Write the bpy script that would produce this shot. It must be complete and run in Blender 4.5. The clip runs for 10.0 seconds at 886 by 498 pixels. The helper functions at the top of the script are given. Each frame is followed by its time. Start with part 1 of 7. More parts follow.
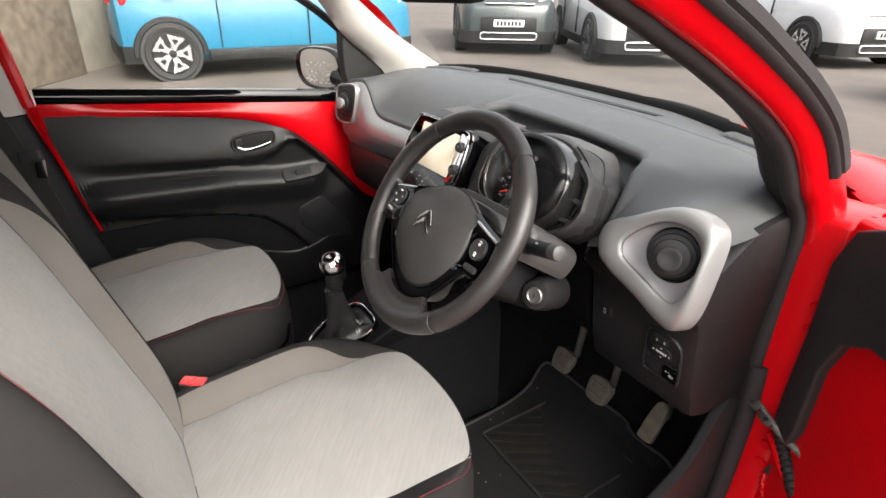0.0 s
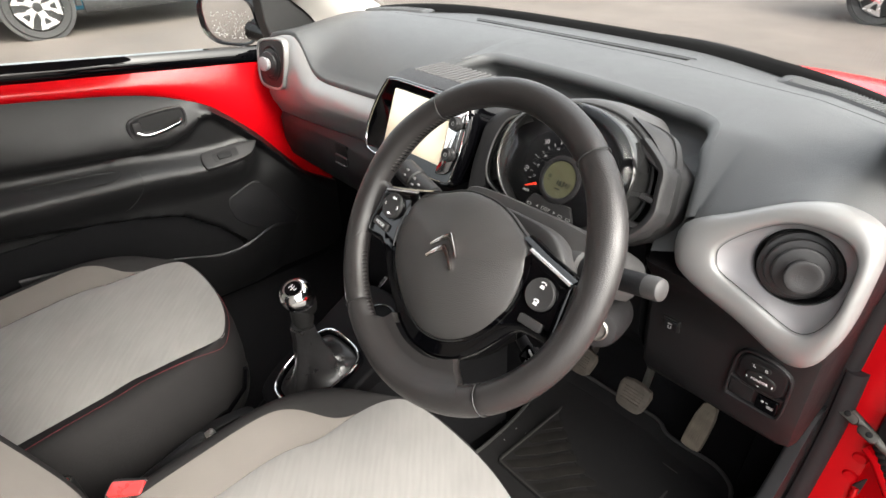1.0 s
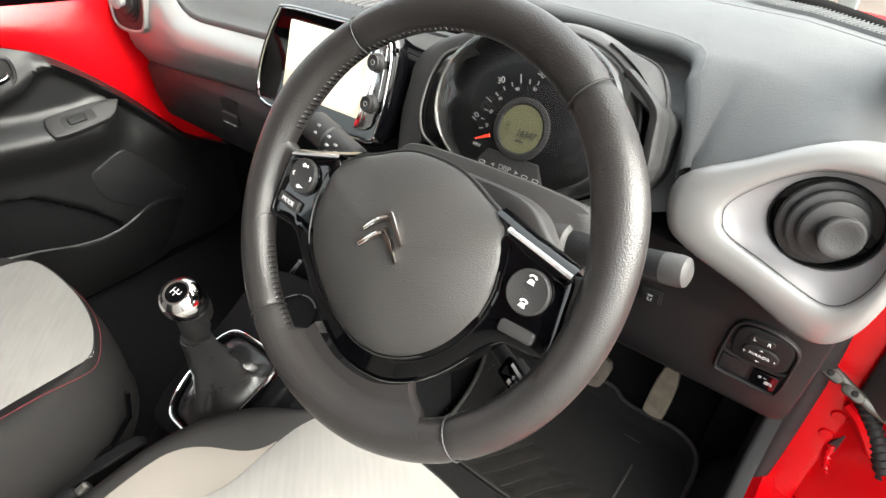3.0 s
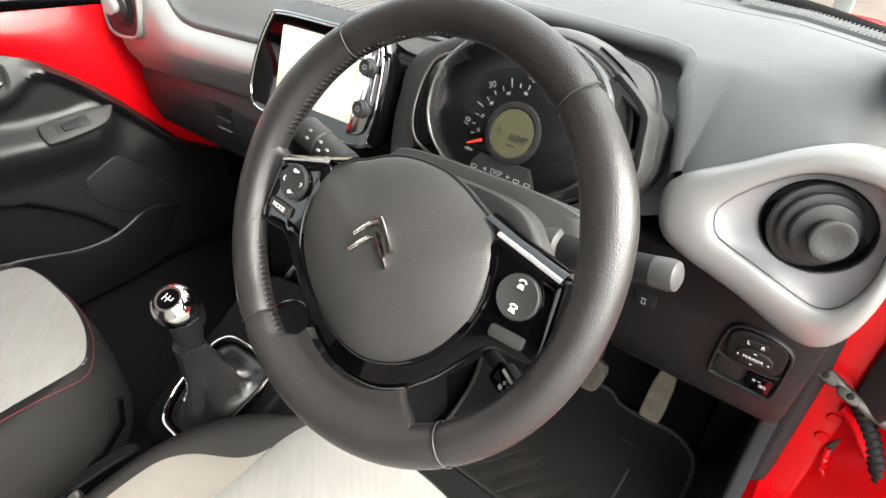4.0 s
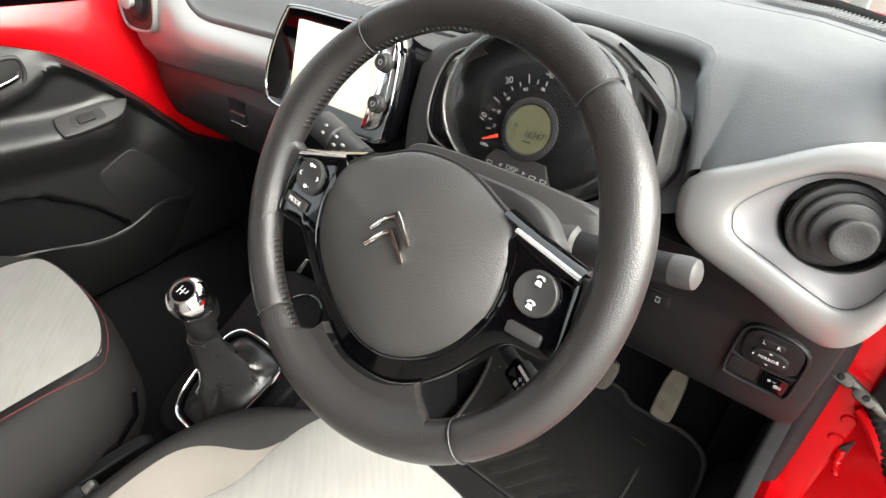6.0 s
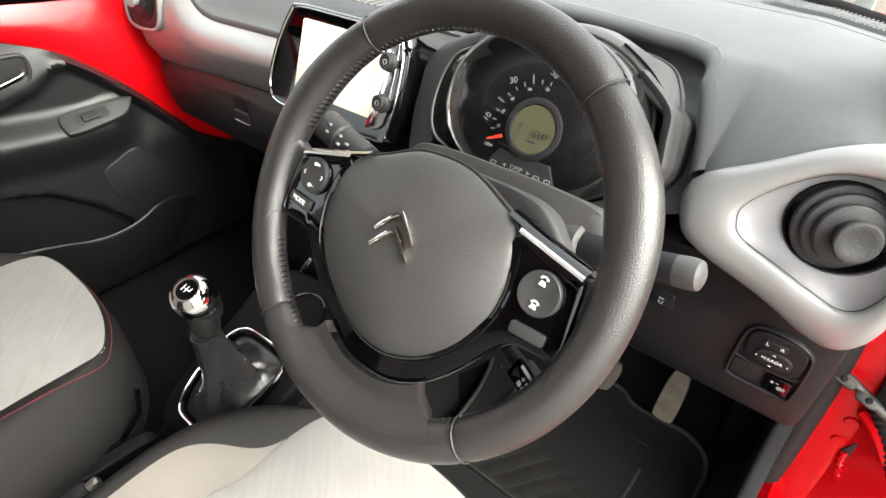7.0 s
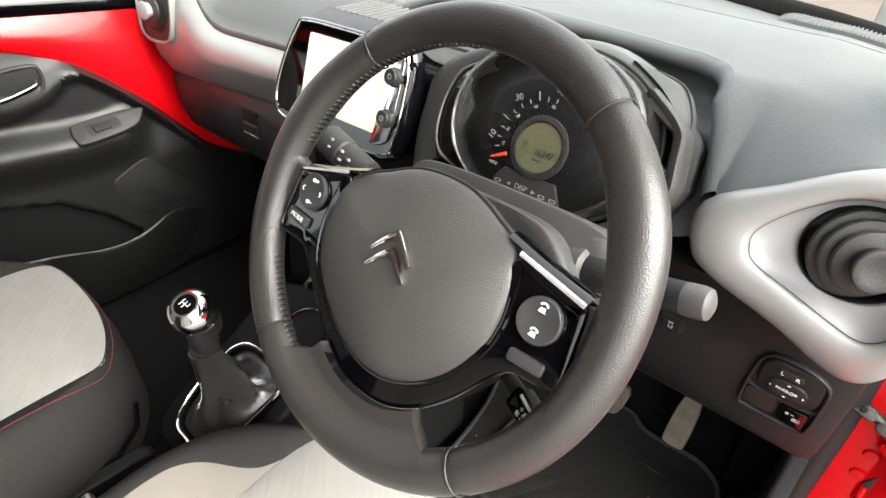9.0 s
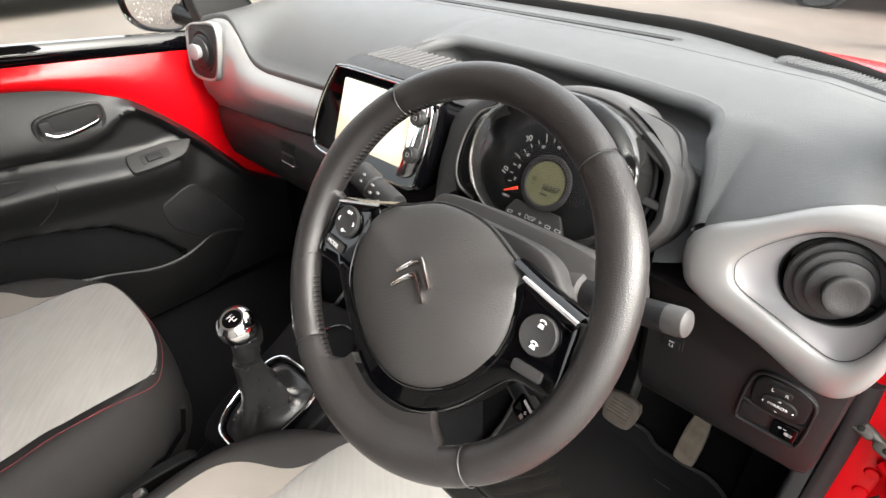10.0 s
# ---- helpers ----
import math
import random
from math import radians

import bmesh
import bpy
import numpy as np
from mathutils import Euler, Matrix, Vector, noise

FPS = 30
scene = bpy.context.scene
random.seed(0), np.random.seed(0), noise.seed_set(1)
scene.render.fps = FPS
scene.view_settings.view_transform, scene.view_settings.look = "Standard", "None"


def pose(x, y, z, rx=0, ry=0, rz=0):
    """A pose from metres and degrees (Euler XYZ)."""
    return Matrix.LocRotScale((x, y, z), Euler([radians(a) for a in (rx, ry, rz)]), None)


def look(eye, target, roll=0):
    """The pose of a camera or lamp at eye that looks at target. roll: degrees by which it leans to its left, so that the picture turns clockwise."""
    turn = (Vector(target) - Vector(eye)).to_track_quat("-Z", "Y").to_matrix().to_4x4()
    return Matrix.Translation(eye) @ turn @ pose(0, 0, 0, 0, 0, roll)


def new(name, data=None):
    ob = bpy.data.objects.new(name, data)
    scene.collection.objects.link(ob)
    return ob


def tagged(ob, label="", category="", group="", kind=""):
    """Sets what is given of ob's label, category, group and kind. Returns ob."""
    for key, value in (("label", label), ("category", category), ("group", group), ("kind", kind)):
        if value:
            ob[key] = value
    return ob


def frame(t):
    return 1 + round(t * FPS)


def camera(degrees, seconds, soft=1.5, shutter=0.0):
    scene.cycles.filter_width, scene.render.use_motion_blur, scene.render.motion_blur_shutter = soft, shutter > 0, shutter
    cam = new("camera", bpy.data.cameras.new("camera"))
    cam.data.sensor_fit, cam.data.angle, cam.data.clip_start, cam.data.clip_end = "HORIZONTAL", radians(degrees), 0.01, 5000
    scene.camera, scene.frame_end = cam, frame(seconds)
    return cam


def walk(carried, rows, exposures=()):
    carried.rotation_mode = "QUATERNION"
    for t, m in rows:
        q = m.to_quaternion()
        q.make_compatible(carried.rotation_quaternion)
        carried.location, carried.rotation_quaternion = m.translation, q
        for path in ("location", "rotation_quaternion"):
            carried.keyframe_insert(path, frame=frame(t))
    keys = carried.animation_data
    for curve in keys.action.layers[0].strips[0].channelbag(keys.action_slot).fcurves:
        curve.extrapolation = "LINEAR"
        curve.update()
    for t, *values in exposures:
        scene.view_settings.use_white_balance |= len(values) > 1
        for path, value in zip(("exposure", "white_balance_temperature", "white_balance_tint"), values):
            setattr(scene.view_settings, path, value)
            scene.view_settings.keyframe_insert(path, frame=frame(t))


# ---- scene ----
# Car frame: x to the car's right, y ahead, z up, ground at 0.
cam = camera(77.0, 10.0)
PATH = [  # seconds, eye, yaw to the left, pitch up, roll
    (0.0, 1.0366, -0.4250, 1.2642, 57.84, -26.29, 1.07),
    (0.5, 0.8869, -0.3935, 1.2546, 56.44, -29.86, -1.21),
    (1.0, 0.7316, -0.3548, 1.2377, 49.53, -32.21, -0.91),
    (1.5, 0.6414, -0.2813, 1.2027, 46.02, -36.59, -1.04),
    (2.0, 0.6024, -0.2677, 1.1659, 43.33, -39.92, -0.85),
    (2.5, 0.6025, -0.2692, 1.1641, 40.42, -39.62, 0.52),
    (3.0, 0.6014, -0.2702, 1.1672, 38.59, -36.77, 0.97),
    (4.5, 0.6066, -0.2632, 1.1666, 38.43, -36.29, 0.74),
    (5.0, 0.6056, -0.2636, 1.1648, 38.46, -36.22, 0.82),
    (5.5, 0.6018, -0.2676, 1.1656, 39.02, -36.53, 0.74),
    (7.0, 0.5990, -0.2703, 1.1664, 39.66, -36.79, 0.96),
    (7.5, 0.5995, -0.2717, 1.1680, 39.79, -36.72, 0.93),
    (8.0, 0.5989, -0.2719, 1.1691, 40.29, -36.67, 0.77),
    (8.5, 0.5939, -0.2684, 1.1675, 40.76, -36.01, 0.83),
    (9.0, 0.5968, -0.2512, 1.1635, 41.29, -35.55, 0.97),
    (9.5, 0.6339, -0.2772, 1.1933, 42.88, -35.44, 1.01),
    (10.0, 0.6385, -0.2848, 1.2051, 44.56, -33.46, -0.43),
]
EXPO = [(0.0, 2.08, 6700, 10), (0.5, 2.29, 6750, 10), (1.0, 2.56, 6700, 8), (1.5, 2.81, 6680, 5), (2.0, 3.01, 6680, 4), (2.5, 3.09, 6680, 4), (9.0, 3.09, 6680, 4), (9.5, 3.06, 6700, 6), (10.0, 2.91, 6720, 8)]
walk(cam, [(t, pose(x, y, z, 0, 0, yaw) @ pose(0, 0, 0, 90 + pitch) @ pose(0, 0, 0, 0, 0, roll))
           for t, x, y, z, yaw, pitch, roll in PATH], EXPO)

# ---- sky and sun: bright overcast ----
world = bpy.data.worlds.new("sky")
scene.world = world
world.use_nodes = True
wn = world.node_tree
wn.nodes.clear()
sky = wn.nodes.new("ShaderNodeTexSky")
sky.sky_type, sky.sun_disc = "NISHITA", False
sky.sun_elevation, sky.sun_rotation = radians(42), radians(84)
sky.dust_density, sky.air_density, sky.ozone_density = 6.0, 1.0, 1.0
soft_sky = wn.nodes.new("ShaderNodeHueSaturation")
soft_sky.inputs["Saturation"].default_value = 0.25
wbg = wn.nodes.new("ShaderNodeBackground")
wbg.inputs["Strength"].default_value = 0.15
wout = wn.nodes.new("ShaderNodeOutputWorld")
wn.links.new(sky.outputs[0], soft_sky.inputs["Color"])
wn.links.new(soft_sky.outputs[0], wbg.inputs["Color"])
wn.links.new(wbg.outputs[0], wout.inputs["Surface"])
sun_data = bpy.data.lights.new("sun", "SUN")
sun_data.energy, sun_data.angle, sun_data.color = 0.10, radians(80), (1.0, 0.96, 0.9)
sun = new("sun", sun_data)
sun.matrix_world = look((7.39, 0.78, 6.69), (0, 0, 0))


# ---- materials ----
def mat(name, base, rough=0.5, metal=0.0, coat=0.0, var=0.12, grain=0.0, grain_size=400.0, blotch=6.0, rvar=0.1,
        emit=0.0, clear=0.0, sheen=0.0, spec=0.5):
    """A surface with broad blotches of tone, a fine relief and slightly uneven gloss, in metres."""
    m = bpy.data.materials.new(name)
    m.use_nodes = True
    nt = m.node_tree
    b = nt.nodes["Principled BSDF"]
    co = nt.nodes.new("ShaderNodeTexCoord")
    big = nt.nodes.new("ShaderNodeTexNoise")
    big.inputs["Scale"].default_value, big.inputs["Detail"].default_value = blotch, 6.0
    nt.links.new(co.outputs["Object"], big.inputs["Vector"])
    ramp = nt.nodes.new("ShaderNodeMapRange")
    ramp.inputs["From Min"].default_value, ramp.inputs["From Max"].default_value = 0.3, 0.7
    ramp.inputs["To Min"].default_value, ramp.inputs["To Max"].default_value = 1 - var, 1 + var
    nt.links.new(big.outputs["Fac"], ramp.inputs["Value"])
    mul = nt.nodes.new("ShaderNodeMix")
    mul.data_type, mul.blend_type = "RGBA", "MULTIPLY"
    mul.inputs["Factor"].default_value = 1.0
    mul.inputs["A"].default_value = (*base, 1)
    nt.links.new(ramp.outputs[0], mul.inputs["B"])
    nt.links.new(mul.outputs["Result"], b.inputs["Base Color"])
    rr = nt.nodes.new("ShaderNodeMapRange")
    rr.inputs["To Min"].default_value, rr.inputs["To Max"].default_value = max(0.02, rough - rvar), min(1, rough + rvar)
    n2 = nt.nodes.new("ShaderNodeTexNoise")
    n2.inputs["Scale"].default_value, n2.inputs["Detail"].default_value = blotch * 5, 5.0
    nt.links.new(co.outputs["Object"], n2.inputs["Vector"])
    nt.links.new(n2.outputs["Fac"], rr.inputs["Value"])
    nt.links.new(rr.outputs[0], b.inputs["Roughness"])
    b.inputs["Metallic"].default_value = metal
    b.inputs["Coat Weight"].default_value = coat
    b.inputs["Coat Roughness"].default_value = 0.04
    b.inputs["Sheen Weight"].default_value = sheen
    b.inputs["Specular IOR Level"].default_value = spec
    if clear:
        b.inputs["Transmission Weight"].default_value = clear
        b.inputs["IOR"].default_value = 1.02 if clear >= 1 else 1.45
    if emit:
        b.inputs["Emission Color"].default_value, b.inputs["Emission Strength"].default_value = (*base, 1), emit
    if grain:
        vor = nt.nodes.new("ShaderNodeTexVoronoi")
        vor.inputs["Scale"].default_value = grain_size
        nt.links.new(co.outputs["Object"], vor.inputs["Vector"])
        bump = nt.nodes.new("ShaderNodeBump")
        bump.inputs["Strength"].default_value, bump.inputs["Distance"].default_value = grain, 0.0006
        nt.links.new(vor.outputs["Distance"], bump.inputs["Height"])
        nt.links.new(bump.outputs[0], b.inputs["Normal"])
    return m


def weave(name, base, line, across="X", step=90.0, warp=2.5, depth=0.6, sheen=0.0, turn=0.0):
    """Cloth with wavy ribs and a fine thread."""
    m = mat(name, base, 0.92, var=0.07, blotch=9, sheen=sheen, spec=0.12)
    nt = m.node_tree
    b = nt.nodes["Principled BSDF"]
    co = nt.nodes.new("ShaderNodeTexCoord")
    wave = nt.nodes.new("ShaderNodeTexWave")
    wave.bands_direction = across
    wave.inputs["Scale"].default_value, wave.inputs["Distortion"].default_value = step, warp
    wave.inputs["Detail"].default_value, wave.inputs["Detail Scale"].default_value = 2.0, 0.35
    spin = nt.nodes.new("ShaderNodeMapping")
    spin.vector_type = "TEXTURE"
    spin.inputs["Rotation"].default_value = (0, 0, radians(turn))
    nt.links.new(co.outputs["Object"], spin.inputs["Vector"])
    nt.links.new(spin.outputs[0], wave.inputs["Vector"])
    if turn:
        flat = nt.nodes.new("ShaderNodeMapping")
        flat.inputs["Scale"].default_value = (1.0, 0.11, 1.0)
        nt.links.new(spin.outputs[0], flat.inputs["Vector"])
        streak = nt.nodes.new("ShaderNodeTexNoise")
        streak.inputs["Scale"].default_value, streak.inputs["Detail"].default_value = 150.0, 3.0
        nt.links.new(flat.outputs[0], streak.inputs["Vector"])
        even = nt.nodes.new("ShaderNodeMapRange")
        even.inputs["From Min"].default_value, even.inputs["From Max"].default_value = 0.32, 0.68
        nt.links.new(streak.outputs["Fac"], even.inputs["Value"])
        both = nt.nodes.new("ShaderNodeMath")
        both.operation = "MULTIPLY_ADD"
        both.inputs[1].default_value = 0.25
        half = nt.nodes.new("ShaderNodeMath")
        half.operation = "MULTIPLY"
        half.inputs[1].default_value = 0.75
        nt.links.new(even.outputs[0], half.inputs[0])
        nt.links.new(wave.outputs["Fac"], both.inputs[0])
        nt.links.new(half.outputs[0], both.inputs[2])
        ribs = both.outputs[0]
    else:
        ribs = wave.outputs["Fac"]
    thread = nt.nodes.new("ShaderNodeTexNoise")
    thread.inputs["Scale"].default_value, thread.inputs["Detail"].default_value = 900.0, 3.0
    nt.links.new(co.outputs["Object"], thread.inputs["Vector"])
    add = nt.nodes.new("ShaderNodeMath")
    add.operation = "MULTIPLY_ADD"
    add.inputs[1].default_value = 0.6
    nt.links.new(thread.outputs["Fac"], add.inputs[0])
    nt.links.new(ribs, add.inputs[2])
    bump = nt.nodes.new("ShaderNodeBump")
    bump.inputs["Strength"].default_value, bump.inputs["Distance"].default_value = depth, 0.0012
    nt.links.new(add.outputs[0], bump.inputs["Height"])
    nt.links.new(bump.outputs[0], b.inputs["Normal"])
    mix = nt.nodes.new("ShaderNodeMix")
    mix.data_type, mix.blend_type = "RGBA", "MULTIPLY"
    ramp = nt.nodes.new("ShaderNodeMapRange")
    ramp.inputs["To Min"].default_value, ramp.inputs["To Max"].default_value = line, 1.0
    nt.links.new(ribs, ramp.inputs["Value"])
    old = b.inputs["Base Color"].links[0].from_socket
    mix.inputs["Factor"].default_value = 1.0
    nt.links.new(old, mix.inputs["A"])
    nt.links.new(ramp.outputs[0], mix.inputs["B"])
    nt.links.new(mix.outputs["Result"], b.inputs["Base Color"])
    return m


def glass(name, tint=(1, 1, 1), gloss=0.06):
    """Thin clear pane: lets light straight through and mirrors a little."""
    m = bpy.data.materials.new(name)
    m.use_nodes = True
    nt = m.node_tree
    nt.nodes.clear()
    out = nt.nodes.new("ShaderNodeOutputMaterial")
    tr = nt.nodes.new("ShaderNodeBsdfTransparent")
    tr.inputs["Color"].default_value = (*tint, 1)
    gl = nt.nodes.new("ShaderNodeBsdfGlossy")
    gl.inputs["Roughness"].default_value = 0.02
    fr = nt.nodes.new("ShaderNodeLayerWeight")
    fr.inputs["Blend"].default_value = 0.5
    pw = nt.nodes.new("ShaderNodeMath")
    pw.operation = "POWER"
    pw.inputs[1].default_value = 4.0
    nt.links.new(fr.outputs["Facing"], pw.inputs[0])
    ad = nt.nodes.new("ShaderNodeMath")
    ad.operation, ad.use_clamp = "MULTIPLY_ADD", True
    ad.inputs[1].default_value, ad.inputs[2].default_value = 0.35, gloss
    nt.links.new(pw.outputs[0], ad.inputs[0])
    mix = nt.nodes.new("ShaderNodeMixShader")
    nt.links.new(ad.outputs[0], mix.inputs[0])
    nt.links.new(tr.outputs[0], mix.inputs[1])
    nt.links.new(gl.outputs[0], mix.inputs[2])
    nt.links.new(mix.outputs[0], out.inputs["Surface"])
    return m


RED = mat("red_car_paint", (0.56, 0.002, 0.006), 0.24, coat=0.2, var=0.05, rvar=0.04, spec=0.3)
DASH = mat("dash_grained_grey_plastic", (0.060, 0.0622, 0.0635), 0.5, var=0.08, grain=0.5, grain_size=700, rvar=0.05)
KNEE = mat("dark_knee_panel_plastic", (0.0125, 0.0118, 0.0125), 0.5, var=0.12, grain=0.3, grain_size=800, spec=0.3)
DOORCARD = mat("door_card_plastic", (0.0085, 0.0085, 0.009), 0.40, var=0.12, grain=0.3, grain_size=800, spec=0.40)
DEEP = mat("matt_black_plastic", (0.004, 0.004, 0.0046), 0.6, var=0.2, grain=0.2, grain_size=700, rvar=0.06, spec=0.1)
BLACK = mat("black_grained_plastic", (0.010, 0.010, 0.011), 0.5, var=0.15, grain=0.4, grain_size=800, spec=0.25)
CHAR = mat("charcoal_plastic", (0.021, 0.0203, 0.021), 0.48, var=0.12, grain=0.3, grain_size=800, spec=0.35)
SHROUD = mat("column_grey_plastic", (0.047, 0.0458, 0.0458), 0.48, var=0.1, grain=0.25, grain_size=900)
CELL = mat("dark_grey_hood_plastic", (0.030, 0.0295, 0.030), 0.5, var=0.1, grain=0.3, grain_size=900, spec=0.35)
GLOSS = mat("gloss_black", (0.0015, 0.0015, 0.002), 0.04, coat=0.0, var=0.1, rvar=0.02, spec=0.38)
SILVER = mat("satin_silver_paint", (0.285, 0.284, 0.280), 0.34, metal=0.35, var=0.04, rvar=0.06)
PODGREY = mat("satin_grey_paint", (0.27, 0.262, 0.268), 0.42, metal=0.1, var=0.05)
CHROME = mat("chrome", (0.9, 0.9, 0.91), 0.09, metal=1.0, var=0.04, rvar=0.04)
STEEL = mat("dull_steel", (0.2, 0.193, 0.18), 0.42, metal=0.9, var=0.25, blotch=40)
LEATHER = mat("black_leather", (0.0235, 0.0216, 0.0214), 0.35, var=0.16, grain=0.38, grain_size=900, rvar=0.10, spec=0.55)
PADMAT = mat("airbag_cover_plastic", (0.047, 0.0450, 0.0440), 0.44, var=0.06, grain=0.4, grain_size=900, rvar=0.05)
RUBBER = mat("black_rubber", (0.013, 0.013, 0.013), 0.55, var=0.2, spec=0.3)
DULLBLACK = mat("dull_black_rubber", (0.006, 0.006, 0.006), 0.85, var=0.2, spec=0.08)
SEAL = mat("rubber_door_seal", (0.024, 0.021, 0.022), 0.65, var=0.15, spec=0.3)
STITCH = mat("grey_thread", (0.17, 0.165, 0.16), 0.8, spec=0.2)
REDTHREAD = mat("red_thread", (0.16, 0.018, 0.022), 0.8)
FAB = weave("light_grey_ribbed_cloth", (0.219, 0.212, 0.202), 0.90, "X", 36.0, 3.0, 0.14, 0.1, 48.6)
FABSIDE = weave("beige_grey_cloth", (0.134, 0.1215, 0.111), 0.95, step=400, warp=0.5, depth=0.25, sheen=0.1)
FABDARK = weave("charcoal_cloth", (0.0195, 0.0185, 0.0185), 0.97, step=700, warp=6, depth=0.15)
CARPET = weave("black_carpet", (0.0070, 0.0070, 0.0078), 0.75, step=900, warp=14, depth=0.35)
MATCLOTH = weave("black_mat_carpet", (0.016, 0.0155, 0.0158), 0.75, step=800, warp=14, depth=0.35)
PEDAL = mat("worn_pedal_rubber", (0.075, 0.062, 0.050), 0.8, var=0.25, blotch=60, grain=0.5, grain_size=300)
TRIM = mat("pale_grey_pillar_trim", (0.42, 0.4, 0.37), 0.7, var=0.05, grain=0.2, grain_size=900)
BUCKLE = mat("red_buckle_plastic", (0.75, 0.05, 0.05), 0.3, coat=0.5)
LCD = mat("lcd_olive", (0.115, 0.113, 0.066), 0.3, coat=0.6, var=0.05)
DIAL = mat("dial_black", (0.006, 0.006, 0.007), 0.4, var=0.1, spec=0.25)
WHITE = mat("white_print", (0.75, 0.75, 0.75), 0.6)
INK = mat("dark_print", (0.02, 0.02, 0.02), 0.6)
GREYINK = mat("grey_print", (0.3, 0.3, 0.3), 0.6)
DIALINK = mat("dial_print", (0.27, 0.27, 0.27), 0.6)
NEEDLE = mat("red_needle", (0.9, 0.06, 0.03), 0.4)
# cream base and weak glow imitate the sky mirrored in the screen
SCREEN = mat("cream_reflection_display", (0.85, 0.74, 0.56), 0.15, coat=1.0, var=0.03, emit=0.075)
CLEAR = glass("clear_cover", (0.80, 0.80, 0.80), 0.03)
PANE = glass("window_glass", (0.96, 0.97, 0.96), 0.012)
PRIVACY = glass("tinted_glass", (0.45, 0.46, 0.46), 0.03)
MIRROR = mat("mirror_glass", (0.8, 0.8, 0.8), 0.03, metal=1.0, var=0.02, rvar=0.01)
GREASED = mat("dark_greased_steel", (0.10, 0.095, 0.085), 0.42, metal=0.8, var=0.3, blotch=60)
# badge chrome: its colour is darkened to imitate the dim cabin it mirrors
BADGE = mat("cabin_darkened_chrome", (0.50, 0.47, 0.45), 0.10, metal=1.0, var=0.05, rvar=0.05)
BRIGHT = mat("satin_chrome", (0.85, 0.85, 0.86), 0.18, metal=0.8, var=0.05, rvar=0.06)


# ---- building helpers ----
def thing(name, at, label, category, group="", kind=""):
    """An empty at the base of a thing; its parts are hung under it."""
    ob = new(name)
    ob.empty_display_size = 0.05
    ob.matrix_basis = Matrix.Translation(at)
    return tagged(ob, label, category, group, kind)


ROOT = {}


def part(name, bm, material, parent=None, label="", m=None, smooth=35):
    """Links a bmesh, given in the car's frame or in the frame m, as one mesh under a thing or a part."""
    if m is not None:
        bm.transform(m)
    bmesh.ops.recalc_face_normals(bm, faces=bm.faces)
    me = bpy.data.meshes.new(name)
    bm.to_mesh(me)
    bm.free()
    for p in me.polygons:
        p.use_smooth = True
    if smooth < 180:
        me.set_sharp_from_angle(angle=radians(smooth))
    me.materials.append(material)
    ob = new(name, me)
    if parent is not None:
        base = Matrix(ROOT.get(parent.name, parent.matrix_basis))
        ob.parent = parent
        ob.matrix_parent_inverse = base.inverted()
        ROOT[ob.name] = Matrix.Identity(4)
    if label:
        ob["label"] = label
    return ob


def solo(name, bm, material, label, category, group="", kind="", m=None, smooth=35):
    return tagged(part(name, bm, material, None, "", m, smooth), label, category, group, kind)


def box(x0, x1, y0, y1, z0, z1, bevel=0.0, seg=2, bm=None):
    bm2 = bmesh.new()
    bmesh.ops.create_cube(bm2, size=1)
    bm2.transform(Matrix.Translation(((x0 + x1) / 2, (y0 + y1) / 2, (z0 + z1) / 2)) @ Matrix.Diagonal((abs(x1 - x0), abs(y1 - y0), abs(z1 - z0), 1)))
    if bevel:
        bmesh.ops.bevel(bm2, geom=bm2.edges[:], offset=bevel, segments=seg, affect="EDGES", profile=0.5)
    return join(bm, bm2)


def join(bm, bm2, m=None):
    if m is not None:
        bm2.transform(m)
    if bm is None:
        return bm2
    me = bpy.data.meshes.new("tmp")
    bm2.to_mesh(me)
    bm2.free()
    bm.from_mesh(me)
    bpy.data.meshes.remove(me)
    return bm


def curve(pts, n=6, closed=True):
    """A smooth line through the points (Catmull-Rom)."""
    out, k = [], len(pts)
    P = [Vector(p) for p in pts]
    for i in range(k if closed else k - 1):
        if closed:
            a, b, c, d = P[i - 1], P[i], P[(i + 1) % k], P[(i + 2) % k]
        else:
            a, b, c, d = P[max(i - 1, 0)], P[i], P[i + 1], P[min(i + 2, k - 1)]
        for j in range(n):
            t = j / n
            out.append(0.5 * ((2 * b) + (c - a) * t + (2 * a - 5 * b + 4 * c - d) * t * t + (3 * b - a - 3 * c + d) * t ** 3))
    if not closed:
        out.append(P[-1])
    return out


def rounded(w, h, r, n=5):
    """The outline of a rounded rectangle round the origin."""
    out = []
    for cx, cy, a in ((w / 2 - r, h / 2 - r, 0), (-w / 2 + r, h / 2 - r, 90), (-w / 2 + r, -h / 2 + r, 180), (w / 2 - r, -h / 2 + r, 270)):
        for j in range(n + 1):
            q = radians(a + 90 * j / n)
            out.append(Vector((cx + r * math.cos(q), cy + r * math.sin(q), 0)))
    return out


def loft(rings, closed=True, cap0=False, cap1=False, bm=None):
    """Skin over rings of points of equal count."""
    b = bm or bmesh.new()
    vs = [[b.verts.new(p) for p in r] for r in rings]
    n = len(rings[0])
    for i in range(len(vs) - 1):
        for j in range(n if closed else n - 1):
            k = (j + 1) % n
            b.faces.new((vs[i][j], vs[i][k], vs[i + 1][k], vs[i + 1][j]))
    if cap0:
        b.faces.new(vs[0])
    if cap1:
        b.faces.new(vs[-1])
    return b


